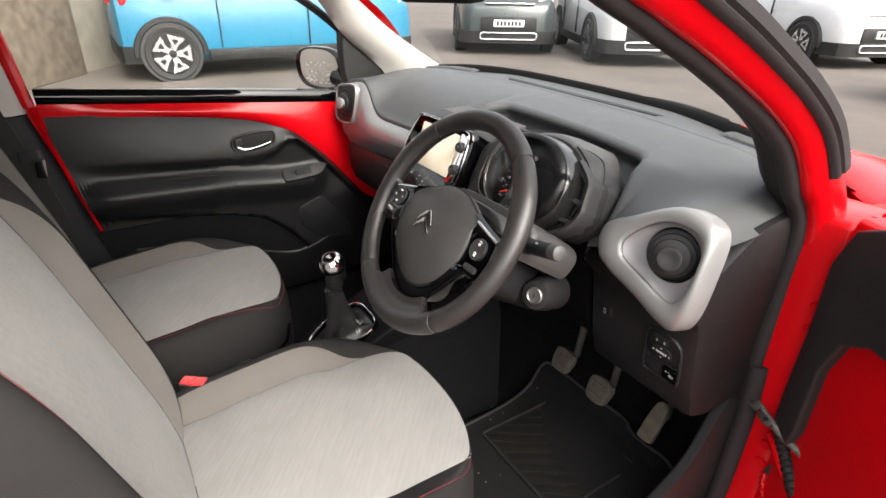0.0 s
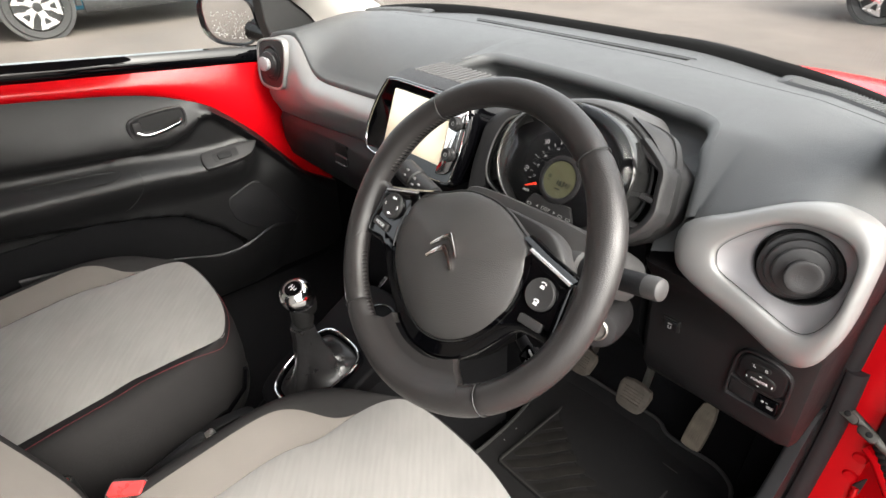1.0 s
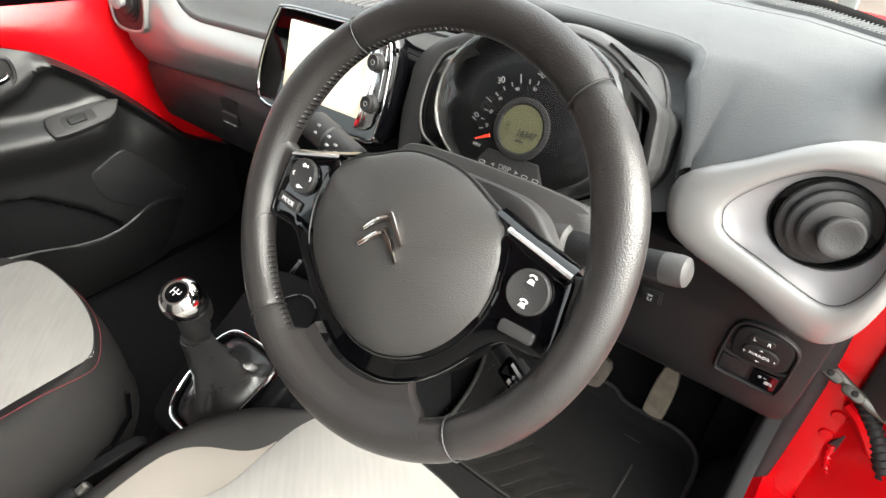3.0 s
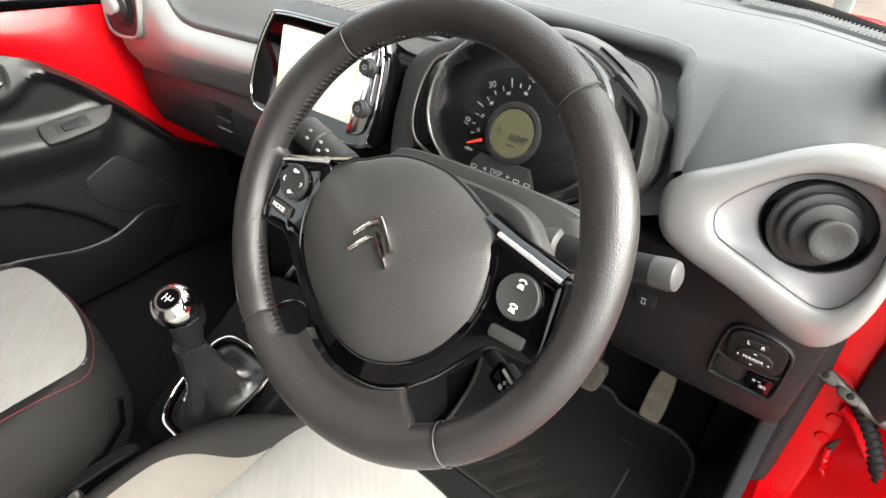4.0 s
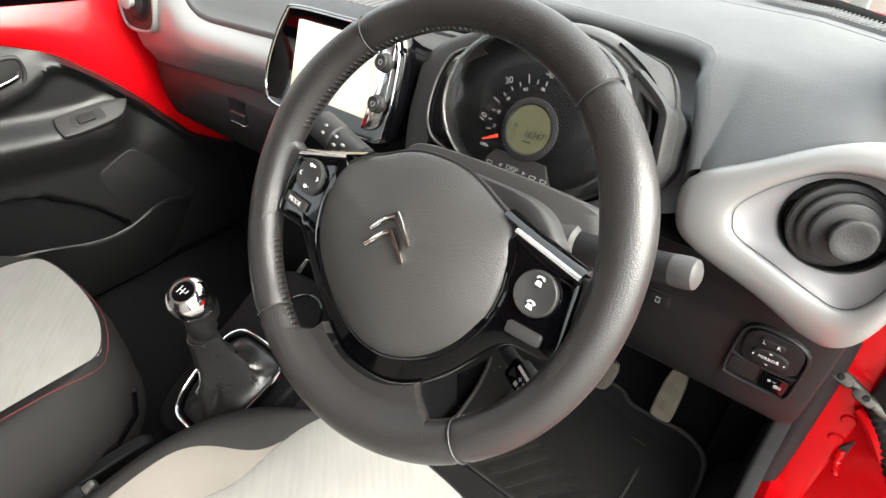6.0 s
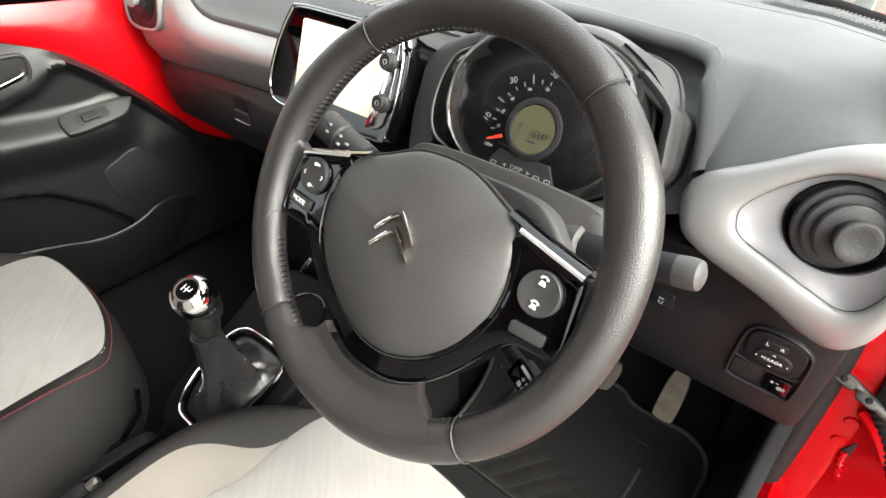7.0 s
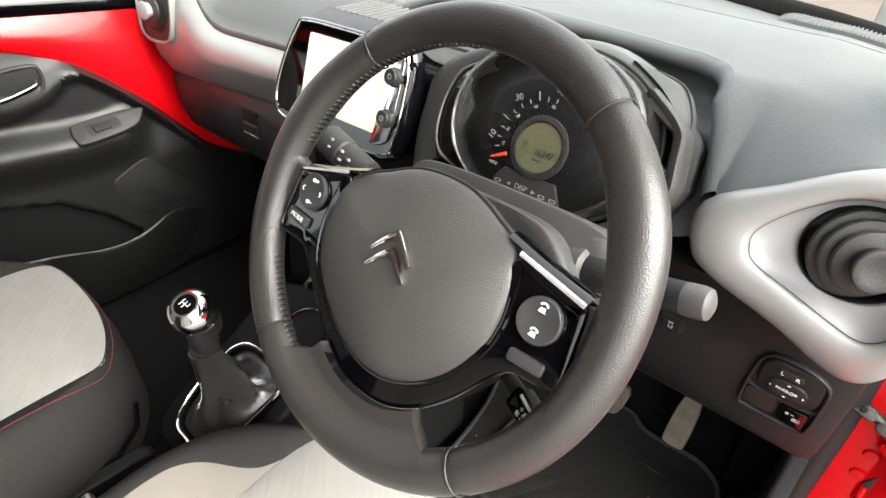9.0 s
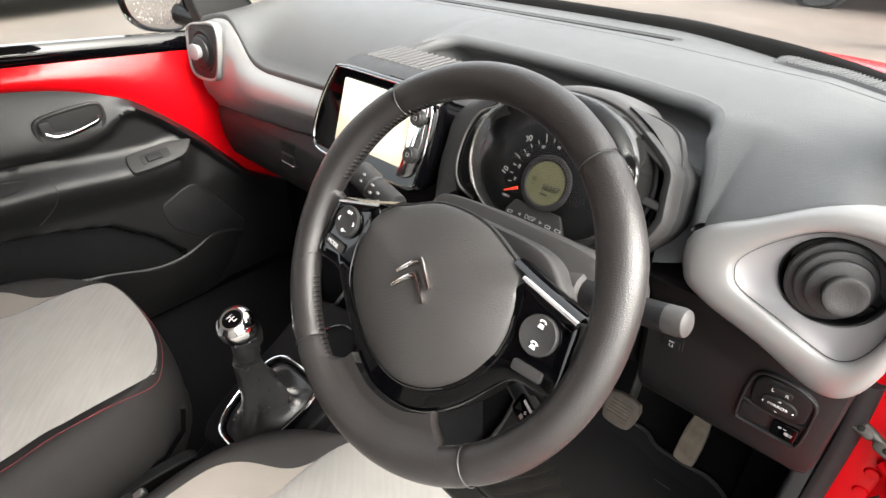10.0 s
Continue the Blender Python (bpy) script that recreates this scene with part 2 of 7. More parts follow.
def inset(line, d):
    """The closed outline, in its xy plane, moved inwards by d (outwards: minus)."""
    n = len(line)
    out = []
    area = sum(line[i].x * line[(i + 1) % n].y - line[(i + 1) % n].x * line[i].y for i in range(n))
    s = 1 if area > 0 else -1
    for i in range(n):
        e = line[(i + 1) % n] - line[i - 1]
        q = Vector((-e.y, e.x, 0))
        q = q.normalized() if q.length > 1e-9 else Vector((0, 0, 0))
        out.append(line[i] + q * d * s)
    return out


def plate(line, z0, z1, bevel=0.002, seg=3, bm=None):
    """A slab over a closed outline in xy, from z0 to z1, with a rounded upper edge."""
    line = [Vector((p[0], p[1], 0)) for p in line]
    rings = [[p + Vector((0, 0, z0)) for p in line]]
    for i in range(seg + 1):
        a = radians(90 * i / seg)
        rings.append([p + Vector((0, 0, z1 - bevel * (1 - math.sin(a)))) for p in inset(line, bevel * (1 - math.cos(a)))])
    return loft(rings, True, True, True, bm)


def frame_ring(outer, inner, z0, z1, bevel=0.002, seg=2, bm=None):
    """A frame between two closed outlines of equal count."""
    o, i = [Vector((p[0], p[1], 0)) for p in outer], [Vector((p[0], p[1], 0)) for p in inner]
    up = lambda L, z: [p + Vector((0, 0, z)) for p in L]
    rings = [up(i, z0), up(o, z0)]
    for k in range(seg + 1):
        a = radians(90 * k / seg)
        rings.append(up(inset(o, bevel * (1 - math.cos(a))), z1 - bevel * (1 - math.sin(a))))
    for k in range(seg, -1, -1):
        a = radians(90 * k / seg)
        rings.append(up(inset(i, -bevel * (1 - math.cos(a))), z1 - bevel * (1 - math.sin(a))))
    rings.append(up(i, z0))
    return loft(rings, True, False, False, bm)


def tube(path, radius, n=12, closed=False, flat=1.0, bm=None, cap=True):
    """A tube along a path; radius is a number or a function of the way along (0 to 1)."""
    P = [Vector(p) for p in path]
    k = len(P)
    rings = []
    side = None
    for i in range(k):
        a = P[i - 1] if (closed or i) else P[i]
        b = P[(i + 1) % k] if (closed or i < k - 1) else P[i]
        d = (b - a).normalized()
        if side is None:
            side = d.orthogonal().normalized()
        side = (side - d * side.dot(d)).normalized()
        up = d.cross(side)
        r = radius(i / (k - 1)) if callable(radius) else radius
        rings.append([P[i] + r * (math.cos(2 * math.pi * j / n) * side + flat * math.sin(2 * math.pi * j / n) * up) for j in range(n)])
    if closed:
        rings.append(rings[0])
        b = loft(rings, True, False, False, bm)
        bmesh.ops.remove_doubles(b, verts=b.verts, dist=1e-6)
        return b
    return loft(rings, True, cap, cap, bm)


def lathe(profile, n=32, bm=None, cap=True):
    """Turns (radius, height) pairs round the z axis."""
    rings = [[Vector((r * math.cos(2 * math.pi * j / n), r * math.sin(2 * math.pi * j / n), h)) for j in range(n)] for r, h in profile]
    return loft(rings, True, cap, cap, bm)


def words(name, text, size, material, parent, m, thick=0.0003):
    """Printed characters lying in the xy plane of m, centred."""
    cu = bpy.data.curves.new(name, "FONT")
    cu.body, cu.size, cu.align_x, cu.align_y, cu.extrude = text, size, "CENTER", "CENTER", thick
    tmp = bpy.data.objects.new(name, cu)
    me = bpy.data.meshes.new_from_object(tmp)
    bpy.data.objects.remove(tmp)
    b = bmesh.new()
    b.from_mesh(me)
    bpy.data.meshes.remove(me)
    return part(name, b, material, parent, "", m, 30)


def curve2(pts, n=5):
    """A smooth open line through points in a plane, as pairs."""
    return [(p.x, p.y) for p in curve([Vector((x, y, 0)) for x, y in pts], n, False)]


def smooth01(a, b, x):
    t = min(1, max(0, (x - a) / (b - a)))
    return t * t * (3 - 2 * t)


def frame_of(at, xdir, normal):
    """A frame at a point, its z along the normal and its x near xdir."""
    z = Vector(normal).normalized()
    x = Vector(xdir)
    x = (x - z * x.dot(z)).normalized()
    y = z.cross(x)
    return Matrix.Translation(at) @ Matrix((x, y, z)).transposed().to_4x4()
# ---- steering wheel ----
WHEEL = pose(0.3487, -0.001, 0.9180, 56.5, 0, 0) @ pose(0, 0, 0, 0, 0, 0.6)
RIM, TUBE = 0.1698, 0.0166
RIM_AT = Vector((-0.0026, 0, 0))   # rim centre against the hub


def grip(deg):
    """Extra thickness of the rim: fuller beside the spokes."""
    d = lambda a: abs((deg - a + 180) % 360 - 180)
    return 0.0020 * math.exp(-(d(24) / 15) ** 2) + 0.0020 * math.exp(-(d(156) / 15) ** 2)


def rim_section(deg, r0=0.0):
    a = radians(deg)
    out = []
    for j in range(24):
        q = 2 * math.pi * j / 24
        rr = TUBE + grip(deg) + r0
        rad = RIM + rr * math.cos(q)
        out.append(RIM_AT + Vector((rad * math.cos(a), rad * math.sin(a), 0.94 * rr * math.sin(q))))
    return out


def web(inner, a0, a1, spread):
    """Leather between the carrier's edge (points with height) and the rim from a0 to a1 degrees, flaring into it."""
    n = len(inner) - 1
    rings = []
    for k in range(11):
        f = k / 10
        row = []
        for i, p in enumerate(inner):
            u = i / n
            am, da = (a0 + a1) / 2, (a1 - a0) / 2
            narrow = radians(am + da * (2 * u - 1) * (1 - spread))
            full = radians(am + da * (2 * u - 1))
            ang = narrow + (full - narrow) * min(1.0, f / 0.62) ** 2.2
            r = RIM - 0.004
            q = RIM_AT + Vector((r * math.cos(ang), r * math.sin(ang), 0.0))
            e = abs(2 * u - 1) ** 6
            x, y = p.x + (q.x - p.x) * f, p.y + (q.y - p.y) * f
            gap = RIM - (Vector((x, y, 0)) - RIM_AT).length
            hug = 0.94 * math.sqrt(max(0, (TUBE * 1.02) ** 2 - gap * gap)) if gap < TUBE else 0.0
            flat = p.z + (0.0065 - p.z) * smooth01(0, 0.75, f) - 0.0035 * e * (1 - f)
            row.append(Vector((x, y, max(flat, hug) + 0.25 * min(flat, hug) * (1 - f) * (gap < TUBE))))
        mid = (row[0] + row[-1]) / 2
        skirt = [[e.lerp(mid, k) + Vector((0, 0, -h)) for k, h in ((0.0, 0.006), (0.05, 0.014), (0.16, 0.020))] for e in (row[0], row[-1])]
        rings.append(skirt[0][::-1] + row + skirt[1])
    return loft(rings, False)


def steering_wheel():
    w = thing("steering_wheel", (0.3490, 0, 0.9193), "black leather steering wheel with gloss black three-spoke centre", "steering wheel")
    seams = (50.5, 129.5, 230, 310)
    spans = ((50.5, 129.5), (129.5, 230), (230, 310), (310, 410.5))
    for a, b in spans:
        n = int((b - a) / 2.5)
        rings = []
        for i in range(n + 1):
            d = a + (b - a) * i / n
            e = min(d - a, b - d)
            rings.append(rim_section(d, -0.0016 * math.exp(-(e / 0.8) ** 2)))
        part("rim_cover", loft(rings), LEATHER, w, "", WHEEL, 60)
    # thread round the cover's inner side; dark slivers paint shade where the hide draws in
    bm, pucker_shade = None, None
    for k in np.arange(0, 360, 1.9):
        if 244 < k < 297 or 333 < k or k < 14 or 166 < k < 207:
            continue
        a = radians(k)
        r = RIM - (TUBE + grip(k)) * 0.985
        p = [RIM_AT + Vector(((r + d) * math.cos(a + s), (r + d) * math.sin(a + s), 0.0028 + 2.0 * d)) for s, d in ((-0.0035, -0.0006), (0.0035, 0.0006))]
        bm = tube(p, 0.00036, 5, bm=bm)
        if not 118 < k < 238:
            continue
        R = TUBE + grip(k) + 0.0001
        q = [RIM_AT + Vector(((RIM - R * math.cos(v)) * math.cos(a + 0.008 + s), (RIM - R * math.cos(v)) * math.sin(a + 0.008 + s), R * math.sin(v))) for v, s in ((radians(-12), 0), (radians(-1), 0.001), (radians(13), 0.004))]
        pucker_shade = tube(q, lambda t: 0.0008 - 0.0006 * t, 5, bm=pucker_shade)
    tagged(part("stitching", bm, STITCH, w, "", WHEEL), kind="stuff")
    tagged(part("pucker_shade", pucker_shade, mat("crease_shadowed_hide", (0.004, 0.004, 0.004), 0.9, spec=0.05), w, "", WHEEL), kind="stuff")
    for s in seams:
        part("cover_seam", tube([p for p in rim_section(s, 0.0001)], 0.0008, 5, True), INK, w, "", WHEEL)
    # gloss carrier: both spokes and the U under the pad
    half = [(0.02, -0.010), (0.050, -0.004), (0.076, 0.010), (0.089, 0.0275), (0.114, 0.0225), (0.1425, 0.0150), (0.1462, 0.010), (0.1480, -0.010), (0.1500, -0.030), (0.1492, -0.0435),
            (0.1450, -0.0470), (0.127, -0.0478), (0.1145, -0.0490), (0.1055, -0.0560), (0.094, -0.071), (0.080, -0.0895), (0.064, -0.1065), (0.046, -0.1205), (0.024, -0.1305)]
    drop = lambda y: -0.010 * smooth01(-0.045, -0.12, y)
    line = curve([Vector((x, y, 0)) for x, y in half] + [Vector((0, -0.1335, 0))] + [Vector((-x, y, 0)) for x, y in reversed(half)], 3)
    rings = []
    for d, z in ((0.0, -0.024), (0.0, -0.002), (0.0006, 0.0010), (0.0016, 0.0026), (0.0034, 0.0036), (0.006, 0.0040), (0.014, 0.0040)):
        rings.append([Vector((p.x, p.y, z + drop(p.y))) for p in inset(line, d)])
    c0 = Vector((0, -0.045, 0))
    rings.append([c0 + (Vector((p.x, p.y, 0)) - c0) * 0.45 + Vector((0, 0, 0.002)) for p in line])
    carrier = part("spoke_carrier", loft(rings, True, True, True), GLOSS, w, "gloss black spoke trim", WHEEL, 50)
    # bright bevel that follows the panel round each set of buttons
    for s in (-1, 1):
        ln = [(0.0895, 0.0235), (0.0965, 0.0205), (0.117, 0.0135), (0.1385, 0.0080), (0.1415, 0.0040), (0.1435, -0.0150), (0.1455, -0.0330), (0.1445, -0.0410)]
        part("panel_bevel", tube(curve([Vector((s * x, y, 0.0042)) for x, y in ln], 3, False), 0.0009, 6), GLOSS, carrier, "", WHEEL)
    # leather webs of the three spokes
    bottom = [Vector((x, y, -0.0080)) for x, y in curve2([(-0.0545, -0.1140), (-0.046, -0.1200), (-0.024, -0.1300), (0, -0.1330), (0.024, -0.1300), (0.046, -0.1200), (0.0545, -0.1140)], 4)]
    part("lower_web", web(bottom, 237.5, 302.5, 0.20), LEATHER, w, "", WHEEL, 60)
    right = [Vector((x, y, 0.002)) for x, y in curve2([(0.1445, -0.0475), (0.1490, -0.0440), (0.1498, -0.030), (0.1478, -0.010), (0.1460, 0.010), (0.1425, 0.0155)], 4)]
    part("side_web", web(right, -21.5, 12.0, 0.30), LEATHER, w, "", WHEEL, 60)
    part("side_web", web([Vector((-p.x, p.y, p.z)) for p in reversed(right)], 168, 201.5, 0.30), LEATHER, w, "", WHEEL, 60)
    # domed airbag pad
    ph = [(0, 0.0562), (0.022, 0.0545), (0.040, 0.0490), (0.056, 0.0415), (0.0715, 0.0345), (0.0835, 0.0245), (0.0895, 0.010), (0.0918, -0.005), (0.0930, -0.020), (0.0895, -0.040), (0.079, -0.062), (0.063, -0.0815), (0.042, -0.098), (0.020, -0.108), (0, -0.1110)]
    pl = curve([(x, y, 0) for x, y in ph] + [(-x, y, 0) for x, y in reversed(ph[1:-1])], 4)
    c = Vector((0, -0.020, 0))
    low = lambda y: -0.007 * smooth01(-0.04, -0.11, y) - 0.0110 * smooth01(0.010, 0.046, y)
    rings = [[p + Vector((0, 0, -0.02)) for p in pl], [p + Vector((0, 0, -0.001 + low(p.y))) for p in pl]]
    for f, z in ((0.996, 0.0022), (0.985, 0.0042), (0.965, 0.0058), (0.93, 0.0074), (0.87, 0.0098), (0.78, 0.0128), (0.66, 0.0158), (0.52, 0.0182), (0.36, 0.0199), (0.18, 0.0209), (0.02, 0.0212)):
        rings.append([c + (p - c) * f + Vector((0, 0, z + low(p.y) * f * f)) for p in pl])
    pad = part("airbag_pad", loft(rings, True, False, True), PADMAT, w, "dark grey grained airbag cover", WHEEL, 60)
    gap = [c + (p - c) * 1.010 + Vector((0, 0, 0.0022 + low(p.y))) for p in pl]
    part("pad_gap", tube(gap, 0.0011, 6, True), INK, w, "", WHEEL)
    lip = [c + (p - c) * 1.045 + Vector((0, 0, 0.0030 + drop(p.y))) for p in pl if p.y < 0.016]
    part("carrier_lip", tube(lip, 0.0014, 6), GLOSS, carrier, "", WHEEL)
    # double chevron badge, as plain chrome wings
    bow = lambda x, hw: abs(x / hw) ** 1.25
    for y0, hw in ((0.0070, 0.0205), (-0.0065, 0.0205)):
        rings = []
        for x in np.linspace(-hw, hw, 25):
            top, low = y0 - 0.0205 * bow(x, hw), y0 - 0.0080 - 0.0150 * bow(x, hw)
            low = min(low, top - 0.0012)
            xl = x * (1 - 0.10 * abs(x / hw))
            row = []
            for f, h in ((0, -0.002), (0.02, 0.0018), (0.12, 0.0030), (0.40, 0.0034), (0.60, 0.0022), (0.90, 0.0024), (0.97, 0.0016), (1, -0.002)):
                p = Vector((x + (xl - x) * f, top + (low - top) * f, 0))
                d = p - c
                row.append(p + Vector((0, 0, 0.0224 + h - 1.9 * (d.x ** 2 + (d.y * 0.95) ** 2))))
            rings.append(row)
        part("badge_chevron", loft(rings, True, True, True), BADGE, pad, "polished chrome badge bar", WHEEL, 40)
    words("airbag_lettering", "AIRBAG", 0.0085, mat("embossed_print", (0.040, 0.038, 0.037), 0.5), pad, WHEEL @ pose(0.005, -0.083, 0.0072, 16, 0, 0))
    # controls
    def control(cx, cy, r, name):
        part(name + "_ring", tube([Vector((cx + (r + 0.0008) * math.cos(a), cy + (r + 0.0008) * math.sin(a), 0.0044)) for a in np.linspace(0, 2 * math.pi, 32, False)], 0.0008, 6, True), GLOSS, w, "", WHEEL)
        return part(name, lathe([(r, 0.0), (r, 0.0072), (r * 0.98, 0.0084), (r * 0.93, 0.0090), (r * 0.84, 0.0088), (r * 0.5, 0.0078), (0.001, 0.0074)], 36), CELL, w, "satin dark grey button pad", WHEEL @ pose(cx, cy, 0))
    cx, cy = -0.1175, -0.0010
    left = control(cx, cy, 0.0160, "volume_pad")
    def glyph(parent, at, bars, size=1.0, turn=0.0):
        for x, y, a, b, q in bars:
            part("mark", plate(rounded(a * size, b * size, min(a, b) * size * 0.3, 2), -0.0006, 0.0003, 0.0001, 1), WHITE, parent, "", WHEEL @ pose(*at, 0, 0, turn) @ pose(x * size, y * size, 0, 0, 0, q))
    speaker = [(-0.0022, 0, 0.0012, 0.0018, 0), (-0.0010, 0, 0.0016, 0.0034, 0), (0.0010, 0, 0.0005, 0.0024, 0)]
    glyph(left, (cx, cy + 0.0098, 0.0088), speaker + [(0.0034, 0, 0.0026, 0.0006, 0), (0.0034, 0, 0.0006, 0.0026, 0)])
    glyph(left, (cx, cy - 0.0098, 0.0088), speaker + [(0.0034, 0, 0.0026, 0.0006, 0)])
    glyph(left, (cx - 0.0105, cy, 0.0088), [(-0.0008, 0.0009, 0.0030, 0.0007, 45), (-0.0008, -0.0009, 0.0030, 0.0007, -45)])
    glyph(left, (cx + 0.0105, cy, 0.0088), [(0.0008, 0.0009, 0.0030, 0.0007, -45), (0.0008, -0.0009, 0.0030, 0.0007, 45)])
    mm = WHEEL @ pose(-0.1255, -0.0275, 0.0036, 0, 0, -8)
    mode = part("mode_button", plate(rounded(0.0270, 0.0100, 0.0018), -0.002, 0.0038, 0.0010), CELL, w, "", mm)
    words("mode_lettering", "MODE", 0.0060, WHITE, mode, mm @ pose(0, 0, 0.0039))
    cx, cy = 0.1195, -0.0065
    right = control(cx, cy, 0.0163, "phone_pad")
    for y, up in ((0.0085, True), (-0.0085, False)):
        arc = [(0.0022 * math.cos(a) * 1.1, 0.0016 + 0.0014 * math.sin(a) + (0.0008 if up else 0), 0.0013, 0.0012, 0) for a in np.linspace(0.1, math.pi - 0.1, 7)]
        glyph(right, (cx, cy + y, 0.0088), arc + [(0, -0.0006, 0.0040, 0.0024, 0), (0, -0.0022, 0.0052, 0.0008, 0)], 1.0, -6)
    part("blank_button", plate([p + Vector((0.1215, -0.0355, 0)) for p in rounded(0.0275, 0.0092, 0.0024)], 0.001, 0.0070, 0.0011), CELL, w, "", WHEEL)
    for s in (-1, 1):
        rows = [[Vector((s * (x + dx), y + dy, z)) for dx, dy, z in ((0, -0.0030, 0.0042), (0.0, -0.0026, 0.0047), (0.0002, -0.0008, 0.0044), (0.0002, 0.0002, 0.0034), (0, 0.0006, 0.0006))]
                for x, y in curve2([(0.0870, 0.0290), (0.100, 0.0258), (0.118, 0.0215), (0.1425, 0.0155)], 5)]
        part("spoke_chrome_edge", loft(rows, False), BRIGHT, w, "polished spoke edge", WHEEL, 60)
        flank = [[Vector((s * x, y + dy, z)) for dy, z in ((0.0006, 0.0008), (0.0035, -0.004), (0.006, -0.012), (0.004, -0.030))] for x, y in curve2([(0.072, 0.034), (0.100, 0.0258), (0.118, 0.0215), (0.1425, 0.0155)], 5)]
        part("spoke_flank", loft(flank, False), GLOSS, w, "", WHEEL, 60)
    # hub behind
    part("hub", lathe([(0.055, -0.018), (0.06, -0.03), (0.05, -0.07), (0.045, -0.1)], 28), BLACK, w, "", WHEEL @ pose(0, -0.02, 0))
    return w


steering_wheel()


# ---- steering column, stalks, ignition ----
def column():
    c = thing("steering_column", (0.3435, 0.1, 0.85), "dark grey plastic steering column shroud with control stalks", "steering column")
    rings = []
    for w, hx, hy0, hy1 in ((-0.035, 0.05, -0.062, 0.03), (-0.05, 0.064, -0.072, 0.030), (-0.09, 0.084, -0.080, 0.030), (-0.14, 0.088, -0.080, 0.02), (-0.22, 0.085, -0.075, 0.0)):
        ring = []
        for j in range(28):
            q = 2 * math.pi * j / 28
            cx, sy = math.cos(q), math.sin(q)
            e = lambda v: math.copysign(abs(v) ** 0.62, v)
            ring.append(Vector((hx * e(cx), (hy0 + hy1) / 2 + (hy1 - hy0) / 2 * e(sy), w)))
        rings.append(ring)
    part("shroud", loft(rings, True, True, True), BLACK, c, "", WHEEL, 50)
    # upper cover: a broad front lip, and the wider body behind from which the stalks come
    half = [(0.0, 0.054), (0.046, 0.0535), (0.068, 0.0515), (0.084, 0.046), (0.097, 0.036), (0.108, 0.025), (0.111, 0.016), (0.104, 0.006), (0.085, 0.002), (0.0, 0.0)]
    line = curve([Vector((x, y, 0)) for x, y in half] + [Vector((-0.80 * x, y, 0)) for x, y in reversed(half[1:-1])], 4)
    c0 = Vector((0, 0.028, 0))
    ring = lambda k, w: [c0 + (p - c0) * k + Vector((0, 0, w)) for p in line]
    part("front_cover", loft([ring(0.80, -0.036), ring(0.93, -0.036), ring(0.975, -0.038), ring(0.995, -0.043), ring(1.0, -0.052), ring(0.985, -0.064), ring(0.96, -0.072)], True, True, True), SHROUD, c, "", WHEEL, 50)
    half = [(0.0, 0.066), (0.06, 0.0655), (0.10, 0.063), (0.121, 0.057), (0.130, 0.044), (0.130, 0.026), (0.124, 0.010), (0.108, 0.004), (0.0, 0.002)]
    line = curve([Vector((x, y, 0)) for x, y in half] + [Vector((-0.70 * x, y, 0)) for x, y in reversed(half[1:-1])], 4)
    part("upper_shroud", loft([ring(0.85, -0.068), ring(0.96, -0.069), ring(0.99, -0.073), ring(1.0, -0.082), ring(1.0, -0.13), ring(0.97, -0.19)], True, True, True), SHROUD, c, "", WHEEL, 50)
    part("cover_joint", tube([Vector((x, y, w)) for x, y, w in ((0.098, 0.0445, -0.0705), (0.112, 0.0475, -0.0712), (0.1285, 0.0470, -0.0775), (0.1315, 0.0460, -0.10))], 0.0008, 5), INK, c, "", WHEEL)
    # wiper stalk, to the driver's right: a thick root in a pale collar
    a, b = WHEEL @ Vector((0.098, 0.0265, -0.080)), Vector((0.542, 0.0720, 0.9235))
    d = (b - a).normalized()
    part("stalk_collar", tube([a - d * 0.004, a + d * 0.010, a + d * 0.013], lambda t: (0.0205, 0.0200, 0.0170)[round(t * 2)], 24), SHROUD, c)
    st = part("wiper_stalk", tube([a, a + d * 0.016, a + d * 0.026, a + d * 0.040, b - d * 0.056, b - d * 0.053, b - d * 0.004, b], lambda t: (0.0165, 0.0160, 0.0138, 0.0112, 0.0104, 0.0115, 0.0116, 0.0104)[round(t * 7)], 22), BLACK, c)
    part("stalk_end_cap", tube([b - d * 0.012, b - d * 0.001, b + d * 0.004, b + d * 0.006], lambda t: (0.0118, 0.0120, 0.0108, 0.007)[round(t * 3)], 18), SHROUD, st)
    mk = frame_of(b - d * 0.032 + Vector((0, -0.0083, 0.0070)), d, Vector((0, -0.76, 0.64)))
    for i, x in enumerate((-0.008, 0.004)):
        part("stalk_mark", plate([p + Vector((x, 0.003 - 0.004 * i, 0)) for p in rounded(0.0045, 0.003, 0.001)], 0, 0.0006, 0.0002), DIALINK, st, "", mk)
    # light stalk, on the other side
    a2, b2 = WHEEL @ Vector((-0.066, 0.006, -0.072)), Vector((0.146, 0.076, 0.916))
    d2 = (b2 - a2).normalized()
    lt = part("light_stalk", tube([a2, a2 + d2 * 0.03, b2 - d2 * 0.074, b2 - d2 * 0.072, b2 - d2 * 0.036, b2 - d2 * 0.034, b2 - d2 * 0.032, b2 - d2 * 0.002, b2],
                              lambda t: (0.009, 0.0095, 0.011, 0.0155, 0.0155, 0.0145, 0.0165, 0.0165, 0.014)[round(t * 8)], 18), CELL, c)
    mk = frame_of(b2 - d2 * 0.02 + Vector((0, -0.0122, 0.0112)), -d2, Vector((0, -0.74, 0.67)))
